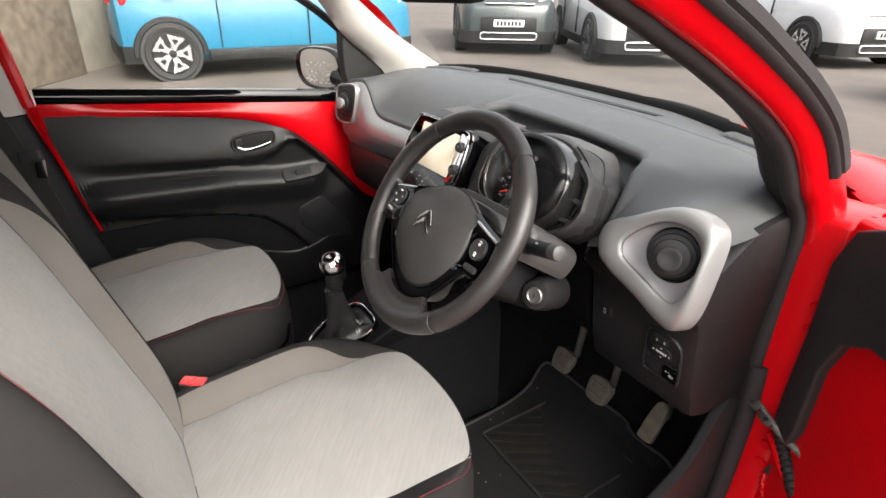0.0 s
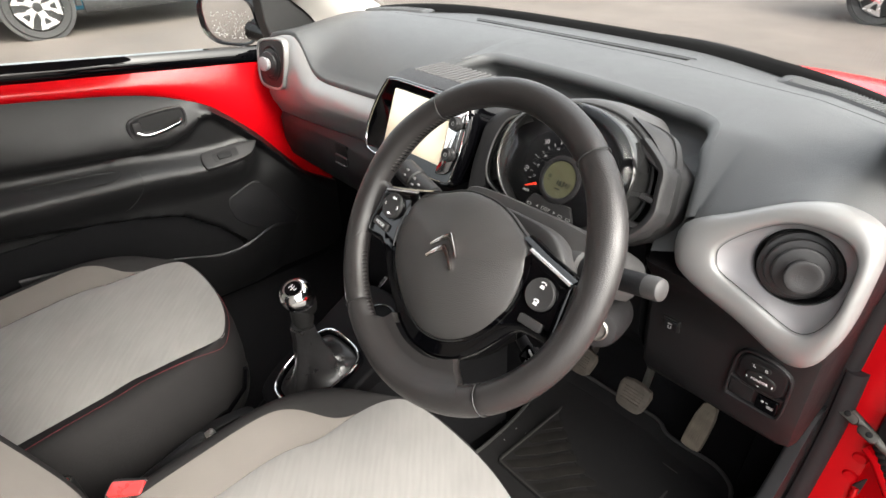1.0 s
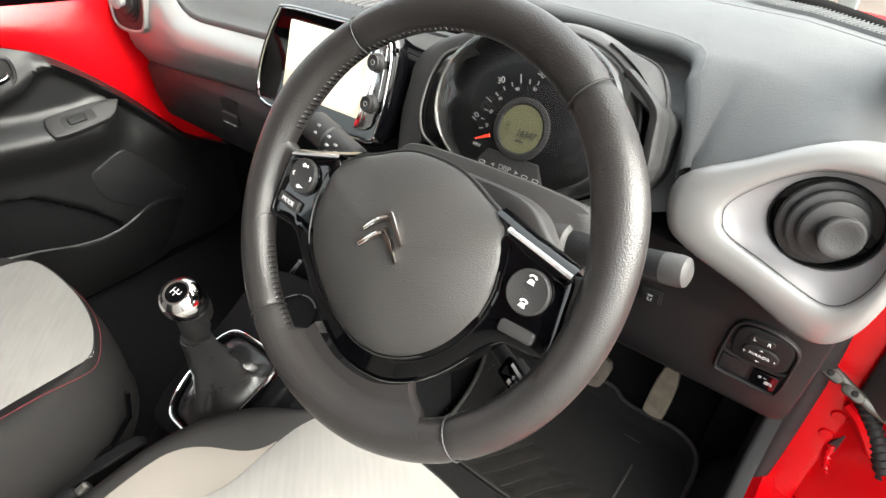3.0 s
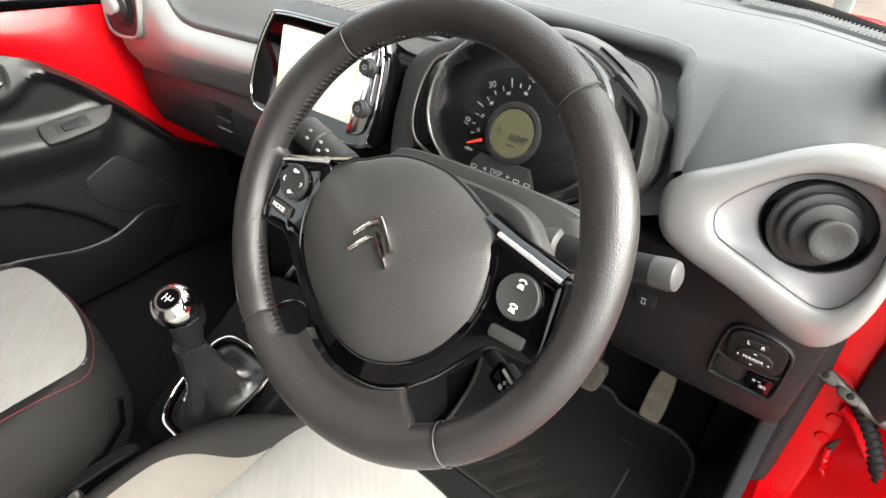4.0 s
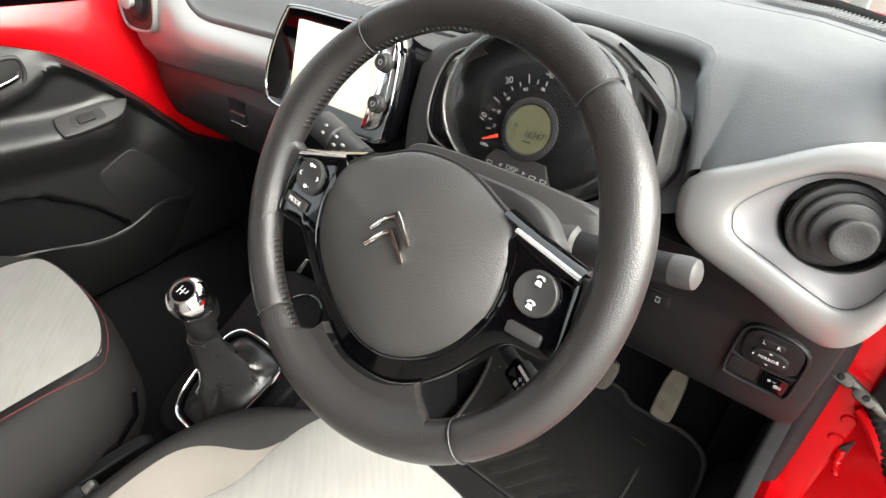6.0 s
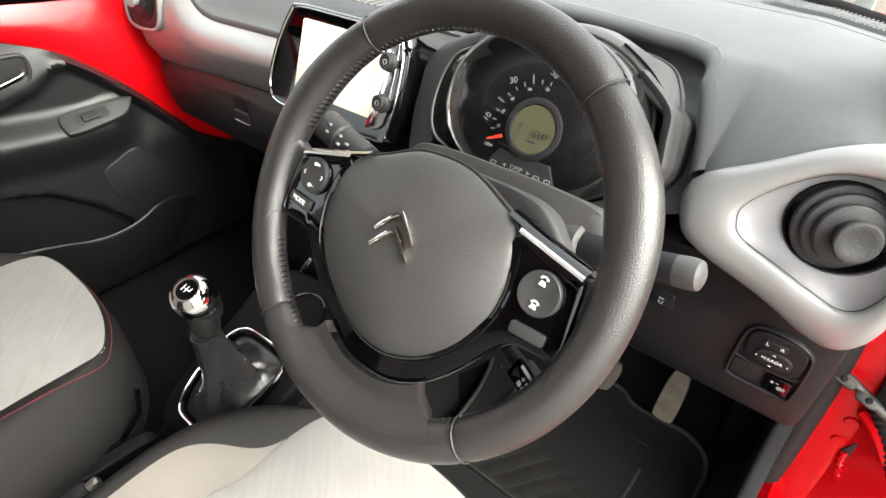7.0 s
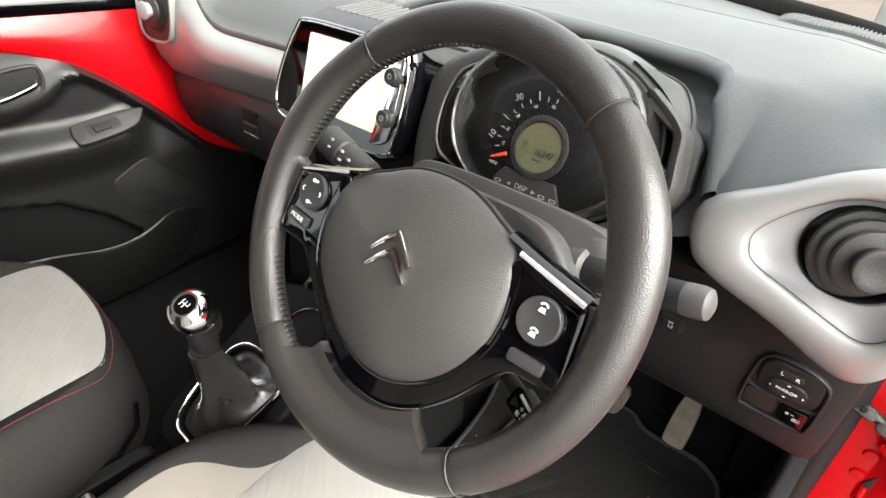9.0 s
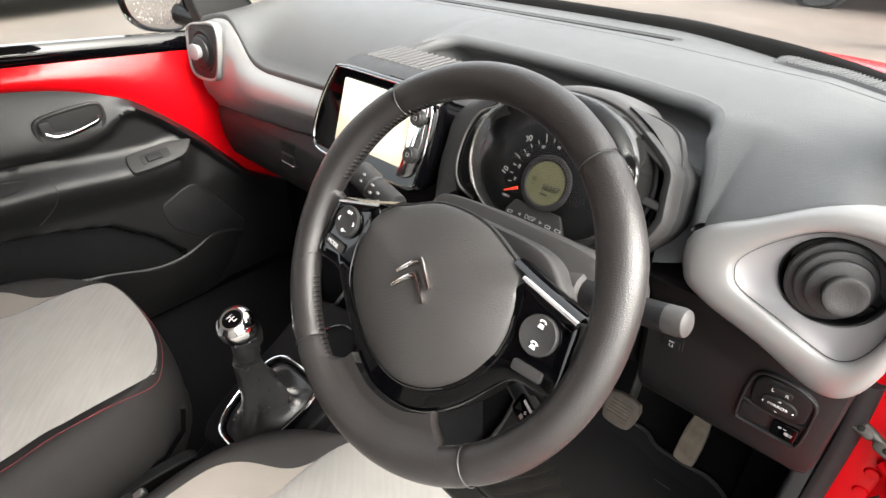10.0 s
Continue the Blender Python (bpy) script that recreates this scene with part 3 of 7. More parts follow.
    for x, y, wd in ((0.002, 0.005, 0.006), (0.004, -0.003, 0.006), (0.022, 0.003, 0.007), (0.026, -0.005, 0.006), (0.036, 0.001, 0.006)):
        part("stalk_mark", plate([p + Vector((x, y, 0)) for p in rounded(wd * 0.6, 0.0026, 0.0008)], -0.002, 0.0006, 0.0002), DIALINK, lt, "", mk)
    # cruise stalk, under the spoke
    a3, b3 = WHEEL @ Vector((0.06, -0.055, -0.055)), WHEEL @ Vector((0.143, -0.080, -0.022))
    d3 = (b3 - a3).normalized()
    cr = part("cruise_stalk", tube([a3, b3 - d3 * 0.032, b3 - d3 * 0.03, b3 - d3 * 0.003, b3], lambda t: (0.006, 0.007, 0.011, 0.011, 0.009)[round(t * 4)], 14, False, 0.8), BLACK, c)
    up3 = WHEEL.to_3x3() @ Vector((-0.42, 0.10, 0.90))
    mk = frame_of(b3 - d3 * 0.017 + up3.normalized() * 0.0092, d3, up3)
    part("stalk_face", plate(rounded(0.034, 0.0170, 0.003), -0.003, 0.0, 0.001), GLOSS, cr, "", mk)
    for x, y, wd, ht in ((0.002, 0.0062, 0.022, 0.0026), (0.000, 0.0010, 0.0036, 0.0008), (0.000, 0.0010, 0.0008, 0.0036), (0.0055, 0.0010, 0.003, 0.0022), (-0.001, -0.0040, 0.004, 0.0034), (0.0045, -0.0045, 0.003, 0.0022), (0.011, -0.0040, 0.0032, 0.0024)):
        part("stalk_mark", plate([p + Vector((x, y, 0)) for p in rounded(wd, ht, 0.0003)], -0.001, 0.0004, 0.0001), WHITE, cr, "", mk)
    # ignition lock
    ig = frame_of((0.463, 0.112, 0.803), (1, 0, 0), (0.35, -0.86, 0.3)) @ Matrix.Diagonal((0.82, 0.82, 1, 1))
    part("lock_housing", lathe([(0.040, -0.07), (0.036, -0.03), (0.032, -0.008), (0.028, 0.0), (0.018, 0.002)], 28), KNEE, c, "", ig)
    lk = part("ignition_lock", lathe([(0.017, 0.0), (0.017, 0.004), (0.0145, 0.0055), (0.012, 0.0035), (0.001, 0.003)], 24), STEEL, c, "bare metal ignition lock", ig)
    part("key_slot", plate(rounded(0.0025, 0.011, 0.001), 0.003, 0.0042, 0.0003), INK, lk, "", ig)


column()


# ---- dashboard ----
def table(x, rows):
    """Straight-line look-up."""
    for (a, u), (b, v) in zip(rows, rows[1:]):
        if x <= b:
            return u + (v - u) * max(0, (x - a)) / (b - a)
    return rows[-1][1]


def dash_height(x, y):
    crown = 0.004 * (1 - (x / 0.66) ** 2) - 0.018 * max(0, abs(x) - 0.5) / 0.17
    return 1.001 + crown - 0.03 * smooth01(0.60, 0.665, abs(x)) ** 2 - 0.016 * smooth01(0.50, 0.30, y) - 0.012 * smooth01(0.48, 0.62, y) * smooth01(0.25, 0.5, abs(x))


def band_top(x):
    return table(x, ((-0.68, 0.925), (-0.662, 0.948), (-0.64, 0.960), (-0.607, 0.968), (-0.56, 0.979), (-0.525, 0.983), (-0.505, 0.981), (-0.49, 0.972), (-0.475, 0.957), (-0.457, 0.930),
                     (-0.443, 0.914), (-0.42, 0.903), (-0.386, 0.899), (-0.17, 0.907), (-0.05, 0.908)))


def flank_drop(y):
    """How far the dash falls away towards the driver beside the dial recess."""
    return 0.068 * (max(0, 0.345 - y) / 0.109) ** 1.4


def dash_edge(x):
    """Where the top of the dash ends towards the cabin: y and z."""
    lip = 0.412 - 0.035 * (max(0, x - 0.1) / 0.34) ** 2
    low_l = (0.266, band_top(x) + 0.002)
    pod = table(x, ((0.44, 0.905), (0.487, 0.913), (0.536, 0.944), (0.583, 0.971), (0.617, 0.980), (0.652, 0.974), (0.668, 0.954)))
    low_r = (0.2265 + (pod - 0.923) * 0.292 + 0.006, pod)
    top = (lip, dash_height(x, lip) - 0.002)
    if x < 0.2:
        w = smooth01(-0.085, 0.005, x)
        return low_l[0] + (top[0] - low_l[0]) * w, low_l[1] + (top[1] - low_l[1]) * min(1, w * 1.6)
    if x < 0.385:
        return top
    if x < 0.455:
        y = 0.318 + 0.070 * math.sqrt(max(0, 1 - ((x - 0.385) / 0.070) ** 2))
        return y, dash_height(x, y) - 0.002
    if x < 0.492:
        y = 0.318 - 0.082 * ((x - 0.455) / 0.037) ** 1.2
        return y, dash_height(x, y) - flank_drop(y)
    return low_r


def dash_top(x, y, e, ez):
    """Height of the upper dash at a point, easing down to its edge at e, ez."""
    if 0.43 < x < 0.492:
        return dash_height(x, y) - flank_drop(y) * smooth01(0.43, 0.458, x)
    drop = max(0, dash_height(x, e) - ez)
    if x > 0.2:
        near = flank_drop(y) * drop / max(0.001, flank_drop(e))
        far = drop * max(0, 1 - (y - e) / 0.20) ** 2.6
        return dash_height(x, y) - (near + (far - near) * smooth01(0.492, 0.60, x)) if drop > 0.01 else dash_height(x, y) - drop * max(0, 1 - (y - e) / 0.1) ** 2
    t = max(0, 1 - (y - e) / 0.20)
    return dash_height(x, y) - drop * (t ** 2.6 if drop > 0.01 else t ** 2)


def dashboard():
    d = thing("dashboard", (0, 0.35, 0.6), "grey grained plastic dashboard with satin silver trim", "dashboard")
    xs = sorted(set(list(np.linspace(-0.665, -0.09, 30)) + list(np.linspace(-0.085, 0.03, 24)) + list(np.linspace(0.04, 0.38, 24)) + [0.385 + 0.0699 * math.sin(a) for a in np.linspace(0, math.pi / 2, 16)] + list(np.linspace(0.456, 0.4915, 12)) + list(np.linspace(0.4935, 0.665, 16))))
    rings = []
    for x in xs:
        e, ez = dash_edge(x)
        back = 0.664 - 0.12 * (abs(x) / 0.66) ** 2.6
        stop = e if x < 0.38 else max(e, 0.318)
        col = []
        for i in range(32):
            y = back + (stop - back) * (i / 23) ** 0.8 if i < 24 else stop + (e - stop) * (i - 23) / 8
            col.append(Vector((x, y, dash_top(x, y, e, ez))))
        z = col[-1].z
        lipped = smooth01(-0.06, 0.0, x) * (1.0 if x < 0.4925 else 0.0)
        for dy, dz in ((-0.004, -0.001), (-0.008, -0.004), (-0.010, -0.009), (-0.009, -0.016), (-0.002, -0.026), (0.006, -0.036), (0.008, -0.05)):
            col.append(Vector((x, e + dy * 0.3 * (1 - lipped), z + dz * (1 - 0.98 * lipped))))
        rings.append(col)
    part("upper_shell", loft(rings, False), DASH, d, "grey grained upper dash pad", None, 70)
    # rounded wall of the recess, following the lip
    lipline = [(x, dash_edge(x)[0], 0, -1) for x in np.linspace(-0.055, 0.375, 24)]
    lipline += [(0.385 + 0.070 * math.sin(a), 0.318 + 0.070 * math.cos(a), -math.sin(a), -math.cos(a)) for a in np.linspace(0, math.pi / 2 - 0.02, 16)]
    lipline += [(x, dash_edge(x)[0], -0.97, -0.26) for x in np.linspace(0.456, 0.4915, 12)]
    rings = []
    for x, y, nx, ny in lipline:
        e, ez = dash_edge(x)
        z = dash_top(x, y, e, ez)
        rings.append([Vector((x + nx * q, y + ny * q, z + h)) for q, h in ((-0.004, 0.0003), (0.0, -0.0003), (0.005, -0.0016), (0.009, -0.0050), (0.0112, -0.0100), (0.0108, -0.0150), (0.005, -0.0195), (-0.003, -0.023), (-0.006, -0.032), (-0.003, -0.042), (0.010, -0.052), (0.028, -0.058), (0.040, -0.061), (0.041, -0.09))])
    part("recess_wall", loft(rings, False), DASH, d, "", None, 70)
    # long demister slot
    part("demister_slot", box(-0.225, 0.278, 0.571, 0.581, 0.995, dash_height(0, 0.576) + 0.0012, 0.001), RUBBER, d)
    rings = [[Vector((x, 0.585, dash_height(x, 0.585) + 0.0012)), Vector((x, 0.5835, dash_height(x, 0.58) + 0.003)), Vector((x, 0.582, dash_height(x, 0.58) + 0.0012))] for x in np.linspace(-0.235, 0.288, 12)]
    part("slot_edge", loft(rings, False), DASH, d)
    # ridged demister strips along the windscreen, at either end
    for s in (-1, 1):
        edge = lambda x: 0.664 - 0.12 * (abs(x) / 0.66) ** 2.6
        lift = lambda x, y, h: dash_top(x, y, *dash_edge(x)) + h
        rows = []
        for x in np.linspace(0.418, 0.640, 24):
            e = edge(x)
            ys = (e - 0.046, e - 0.043, e - 0.016, e - 0.012)
            h = 0.0045 * smooth01(0.418, 0.432, x)
            rows.append([Vector((s * x, y, lift(s * x, y, k))) for y, k in zip(ys, (-0.001, h, h + 0.004, h + 0.004))])
        g = part("side_demister", loft(rows, False), DASH, d, "ridged demister strip", None, 50)
        for x in np.linspace(0.434, 0.634, 42):
            e = edge(x)
            p = [Vector((s * (x + 0.3 * (k - e + 0.046)), k, lift(s * x, k, 0.0052 + 0.004 * (k - e + 0.043) / 0.027))) for k in (e - 0.042, e - 0.017)]
            part("slat", tube(p, 0.0008, 5), DASH, g)
    seam = [Vector((x, 0.553 - 0.060 * (abs(x) / 0.6) ** 2.2, 0)) for x in np.linspace(-0.56, 0.60, 50)]
    part("pad_crease", tube([Vector((p.x, p.y, dash_top(p.x, p.y, *dash_edge(p.x)) + 0.0001)) for p in seam], 0.0004, 5), SHROUD, d)
    # deep tray behind the dials, with an inner ledge
    rings = []
    for x in np.linspace(-0.06, 0.45, 26):
        e = dash_edge(min(x, 0.442))[0] + 0.004
        k = smooth01(0.44, 0.486, x)
        rings.append([Vector((x, e, 0.933)), Vector((x, e - 0.022, 0.932)), Vector((x, e - 0.045, 0.931)), Vector((x, e - 0.052, 0.930)), Vector((x, e - 0.056, 0.929)), Vector((x, 0.29, 0.921)), Vector((x, 0.25, 0.912)), Vector((x, 0.238, 0.89)), Vector((x, 0.245, 0.86))])
    part("dial_tray", loft(rings, False), SHROUD, d, "", None, 50)
    # flank of the right-hand housing
    prof = [(0.42, 0.955), (0.34, 0.945), (0.30, 0.920), (0.27, 0.900), (0.248, 0.890), (0.246, 0.882), (0.246, 0.87), (0.246, 0.845), (0.246, 0.825), (0.30, 0.80), (0.42, 0.80)]
    rings = [[Vector((x, y + dy, z)) for y, z in prof] for x, dy in ((0.489, 0.012), (0.486, 0.004), (0.490, 0.0), (0.655, 0.0), (0.664, 0.008), (0.666, 0.03))]
    part("right_housing", loft(rings, True, True, True), KNEE, d, "", None, 40)
    # lower panel by the driver's knees
    prof = [(0.222, 0.845), (0.232, 0.826), (0.246, 0.812), (0.255, 0.790), (0.262, 0.745), (0.271, 0.685), (0.286, 0.630), (0.296, 0.616), (0.312, 0.610), (0.44, 0.62), (0.44, 0.83)]
    rings = [[Vector((x, y + dy, z)) for y, z in prof] for x, dy in ((0.44, 0.03), (0.446, 0.008), (0.455, 0.0), (0.648, 0.0), (0.660, 0.006), (0.664, 0.02))]
    part("lower_knee_panel", loft(rings, True, True, True), KNEE, d, "black plastic lower dash panel", None, 40)
    prof = [(0.235, 0.87), (0.250, 0.78), (0.272, 0.69), (0.30, 0.645), (0.32, 0.635), (0.46, 0.66), (0.46, 0.87)]
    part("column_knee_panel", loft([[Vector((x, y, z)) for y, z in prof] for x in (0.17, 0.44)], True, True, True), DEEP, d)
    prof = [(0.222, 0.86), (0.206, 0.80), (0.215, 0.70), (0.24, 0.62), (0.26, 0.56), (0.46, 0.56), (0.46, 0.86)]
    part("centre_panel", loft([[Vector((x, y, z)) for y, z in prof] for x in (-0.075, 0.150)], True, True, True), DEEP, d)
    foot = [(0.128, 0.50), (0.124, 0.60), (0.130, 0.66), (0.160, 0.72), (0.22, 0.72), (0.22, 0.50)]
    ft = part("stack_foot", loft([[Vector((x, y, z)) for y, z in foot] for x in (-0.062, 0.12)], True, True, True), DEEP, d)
    part("foot_trim", tube([(-0.0495, 0.1235, 0.5585), (-0.022, 0.1225, 0.596), (0.006, 0.1235, 0.634)], 0.0036, 8, False, 0.5), BRIGHT, ft, "thin bright trim strip")
    # silver pod with the right-hand vent
    pm = frame_of((0.605, 0.2265, 0.923), (1, 0, 0), (0, -0.96, 0.28))
    k = 1 / 0.96
    tf = lambda pts: [Vector((x - 0.605, (z - 0.923) * k, 0)) for x, z in pts]
    outer = curve(tf([(0.487, 0.914), (0.536, 0.945), (0.583, 0.972), (0.617, 0.981), (0.652, 0.975), (0.668, 0.955), (0.672, 0.91), (0.671, 0.865), (0.662, 0.830), (0.645, 0.813), (0.62, 0.815), (0.575, 0.834), (0.515, 0.853), (0.490, 0.872)]), 4)
    inner = curve(tf([(0.536, 0.908), (0.556, 0.931), (0.585, 0.951), (0.615, 0.957), (0.642, 0.953), (0.656, 0.937), (0.659, 0.910), (0.658, 0.884), (0.649, 0.861), (0.635, 0.852), (0.615, 0.856), (0.58, 0.868), (0.545, 0.880), (0.535, 0.893)]), 4)
    up = lambda L, z: [p + Vector((0, 0, z)) for p in L]
    mix = lambda f: [a + (b - a) * f for a, b in zip(outer, inner)]
    roll = lambda p: p + Vector((0, 0, -2.0 * max(0, -p.y - 0.02) ** 2))
    rings = [up(outer, -0.03), up(outer, 0.0), up(mix(0.08), 0.006), up(mix(0.25), 0.0105), up(mix(0.55), 0.0125), up(mix(0.88), 0.0115), up(mix(0.97), 0.0095), up(inner, 0.006), up(inner, -0.012)]
    rings = [[roll(p) for p in r] for r in rings]
    pod = part("vent_surround", loft(rings, True, False, False), SILVER, d, "satin silver vent surround", pm, 50)
    ctr = Vector((0.003, -0.0115, 0))
    circ = []
    for p in inner:
        a = math.atan2(p.y - ctr.y, p.x - ctr.x)
        circ.append(ctr + Vector((0.0430 * math.cos(a), 0.0395 * math.sin(a), 0)))
    rings = [up(inner, 0.004)] + [[q.lerp(c, f) + Vector((0, 0, z)) for q, c in zip(inner, circ)] for f, z in ((0.12, 0.0), (0.45, -0.005), (0.8, -0.008), (0.96, -0.009), (1.0, -0.011), (1.0, -0.03))]
    rings = [[roll(p) for p in r] for r in rings]
    part("vent_funnel", loft(rings, True), PODGREY, pod, "satin grey recessed panel", pm, 50)
    part("funnel_gap", tube([roll(p) for p in up(inner, 0.0048)], 0.0008, 5, True), INK, pod, "", pm)
    vw = pm @ Matrix.Translation(ctr + Vector((0, 0, -0.012)))
    vent = part("air_vent", lathe([(0.0425, -0.03), (0.0425, 0.0), (0.041, 0.002), (0.040, -0.02), (0.001, -0.022)], 40), RUBBER, pod, "round black eyeball air vent", vw @ Matrix.Diagonal((1, 0.92, 1, 1)))
    vm = vw @ pose(0, 0, 0, 2, 25, 0)
    for r, z in ((0.0375, 0.0015), (0.0325, 0.011), (0.0265, 0.0205)):
        part("vent_ring", lathe([(r - 0.016, z - 0.016), (r - 0.004, z - 0.0075), (r - 0.0005, z - 0.0050), (r, z - 0.0032), (r - 0.0010, z - 0.0010), (r - 0.0035, z), (0.008, z + 0.0012)], 44), CHAR, vent, "", vm)
    part("vent_knob", lathe([(0.0145, 0.018), (0.0150, 0.0285), (0.0172, 0.0315), (0.0178, 0.0335), (0.0168, 0.0352), (0.0145, 0.0358), (0.0105, 0.0345), (0.001, 0.0338)], 36), CHAR, vent, "", vm)
    # silver band across the passenger's side
    rings = []
    for x in list(np.linspace(-0.668, -0.40, 40)) + list(np.linspace(-0.38, -0.05, 14)):
        top = band_top(x)
        low = table(x, ((-0.67, 0.81), (-0.655, 0.797), (-0.63, 0.791), (-0.41, 0.810), (-0.2, 0.827), (-0.05, 0.83)))
        mid = (top + low) / 2
        fr = 0.238 + 0.014 * smooth01(-0.63, -0.67, x)
        rings.append([Vector((x, 0.31, top - 0.006)), Vector((x, 0.292, top - 0.002)), Vector((x, fr + 0.030, top - 0.004)), Vector((x, fr + 0.018, top - 0.016)), Vector((x, fr + 0.006, mid + 0.012)), Vector((x, fr, mid - 0.010)),
                      Vector((x, fr, low + 0.028)), Vector((x, fr + 0.004, low + 0.012)), Vector((x, fr + 0.012, low)), Vector((x, fr + 0.020, low - 0.016)), Vector((x, fr + 0.026, low - 0.028)), Vector((x, 0.29, low - 0.030))])
    band = part("silver_band", loft(rings, False, False, False), SILVER, d, "satin silver band with vent", None, 60)
    lm = frame_of((-0.588, 0.2355, 0.905), (1, 0, 0), (0.05, -0.99, 0.12))
    ring = curve([Vector(p) for p in ((-0.066, 0.020, 0), (-0.052, 0.046, 0), (0.0, 0.058, 0), (0.052, 0.062, 0), (0.068, 0.045, 0), (0.066, 0.0, 0), (0.052, -0.046, 0), (0.02, -0.062, 0), (-0.04, -0.062, 0), (-0.064, -0.04, 0))], 4)
    well = inset(ring, 0.007)
    part("vent_frame", frame_ring(ring, well, -0.01, 0.005, 0.003), SILVER, band, "", lm)
    part("vent_well", plate(inset(ring, 0.0065), -0.01, 0.0015, 0.0005), CHAR, band, "dark grey recessed panel", lm)
    lv = lm @ pose(0.002, 0.0, 0.0)
    vent = part("air_vent", lathe([(0.043, -0.01), (0.043, 0.002), (0.040, 0.004), (0.037, 0.002), (0.001, 0.0016)], 36), RUBBER, band, "round black eyeball air vent", lv)
    lk = lv @ pose(0, 0, 0, 0, 10, 0)
    for r, z in ((0.034, 0.008), (0.028, 0.015)):
        part("vent_ring", lathe([(r - 0.012, z - 0.016), (r - 0.003, z - 0.006), (r, z - 0.003), (r - 0.001, z - 0.0008), (r - 0.0035, z), (0.008, z + 0.001)], 36), CHAR, vent, "", lk)
    part("vent_knob", lathe([(0.013, 0.010), (0.0145, 0.022), (0.0165, 0.025), (0.0165, 0.028), (0.013, 0.0295), (0.001, 0.0285)], 28), PODGREY, vent, "satin grey knob", lk)
    # glovebox under the band
    prof = [(0.285, 0.825), (0.272, 0.785), (0.256, 0.768), (0.250, 0.755), (0.252, 0.70), (0.266, 0.655), (0.285, 0.64), (0.45, 0.64), (0.45, 0.83)]
    glove = part("glovebox_lid", loft([[Vector((x, y + dy, z)) for y, z in prof] for x, dy in ((-0.645, 0.03), (-0.635, 0.006), (-0.62, 0.0), (-0.09, 0.0), (-0.078, 0.006), (-0.075, 0.03))], True, True, True), CHAR, d, "charcoal glovebox lid", None, 40)
    gm = frame_of((-0.330, 0.2500, 0.742), (1, 0, 0), (0, -1, -0.03))
    part("latch_recess", plate(rounded(0.05, 0.05, 0.005), -0.004, 0.0008, 0.0005), RUBBER, glove, "", gm)
    part("latch", plate([p + Vector((0, -0.012, 0)) for p in rounded(0.046, 0.022, 0.004)], -0.004, 0.006, 0.003), CHAR, glove, "glovebox latch", gm)
    part("latch_lip", box(-0.022, 0.022, -0.024, -0.0195, 0.0, 0.007, 0.0015, 2), BRIGHT, glove, "", gm)
    # small push switch beside the column
    em = frame_of((0.4865, 0.2625, 0.7415), (1, 0, 0), (0, -0.99, -0.15))
    part("switch_bezel", plate(rounded(0.026, 0.022, 0.002), -0.004, 0.0022, 0.001), RUBBER, d, "", em)
    sw = part("traction_switch", plate(rounded(0.021, 0.017, 0.0015), -0.002, 0.0045, 0.001), BLACK, d, "", em)
    for x, y, a, b in ((0, 0.0032, 0.0060, 0.0026), (-0.002, -0.0022, 0.0016, 0.0036), (0.002, -0.0022, 0.0016, 0.0036), (0, -0.0050, 0.0056, 0.0012)):
        part("switch_mark", plate([p + Vector((x, y, 0)) for p in rounded(a, b, 0.0005)], 0.004, 0.0048, 0.0002), GREYINK, sw, "", em)
    # mirror and headlight switches
    mm = frame_of((0.6080, 0.2650, 0.7215), (1, 0, 0), (0, -0.99, -0.15))
    fr = curve([Vector(p) for p in ((-0.035, -0.038, 0), (-0.0345, 0.0, 0), (-0.031, 0.034, 0), (-0.020, 0.047, 0), (0.0, 0.049, 0), (0.022, 0.043, 0), (0.0345, 0.030, 0), (0.036, 0.0, 0), (0.035, -0.036, 0), (0.028, -0.047, 0), (0.0, -0.0475, 0), (-0.029, -0.0465, 0))], 3)
    part("switch_frame", frame_ring(fr, inset(fr, 0.0034), -0.02, 0.0050, 0.0024, 3), KNEE, d, "", mm)
    part("switch_back", plate(inset(fr, 0.0030), -0.02, -0.003, 0.001), BLACK, d, "", mm)
    top = [p + Vector((0.002, 0.016, 0)) for p in rounded(0.058, 0.053, 0.017)]
    mp = part("mirror_switch", plate(top, -0.006, 0.0048, 0.003), BLACK, d, "black mirror adjustment switch", mm)
    part("rocker", plate([p + Vector((-0.001, 0.030, 0)) for p in rounded(0.0245, 0.0092, 0.0038)], 0.003, 0.0066, 0.0012), RUBBER, mp, "", mm)
    for x, t in ((-0.008, "L"), (0.006, "R")):
        words("side_lettering", t, 0.0068, WHITE, mp, mm @ pose(x, 0.030, 0.0067))
    e = lambda v, q: math.copysign(abs(v) ** q, v)
    oval = [Vector((0.0185 * e(math.cos(a), 0.75), 0.0120 * e(math.sin(a), 0.75), 0)) for a in np.linspace(0, 2 * math.pi, 32, False)]
    part("adjust_pad", plate(oval, 0.003, 0.0072, 0.0022), RUBBER, mp, "", mm @ pose(0.002, 0.009, 0))
    words("mirror_lettering", "MIRROR", 0.0056, WHITE, mp, mm @ pose(0.002, 0.009, 0.0073))
    for x, y, q in ((-0.0145, 0, 90), (0.0145, 0, -90), (0, 0.0082, 0), (0, -0.0082, 180)):
        part("arrow_mark", plate([Vector((-0.0018, 0, 0)), Vector((0.0018, 0, 0)), Vector((0, 0.0017, 0))], 0.0068, 0.0076, 0.0001, 1), WHITE, mp, "", mm @ pose(0.002 + x, 0.009 + y, 0, 0, 0, q))
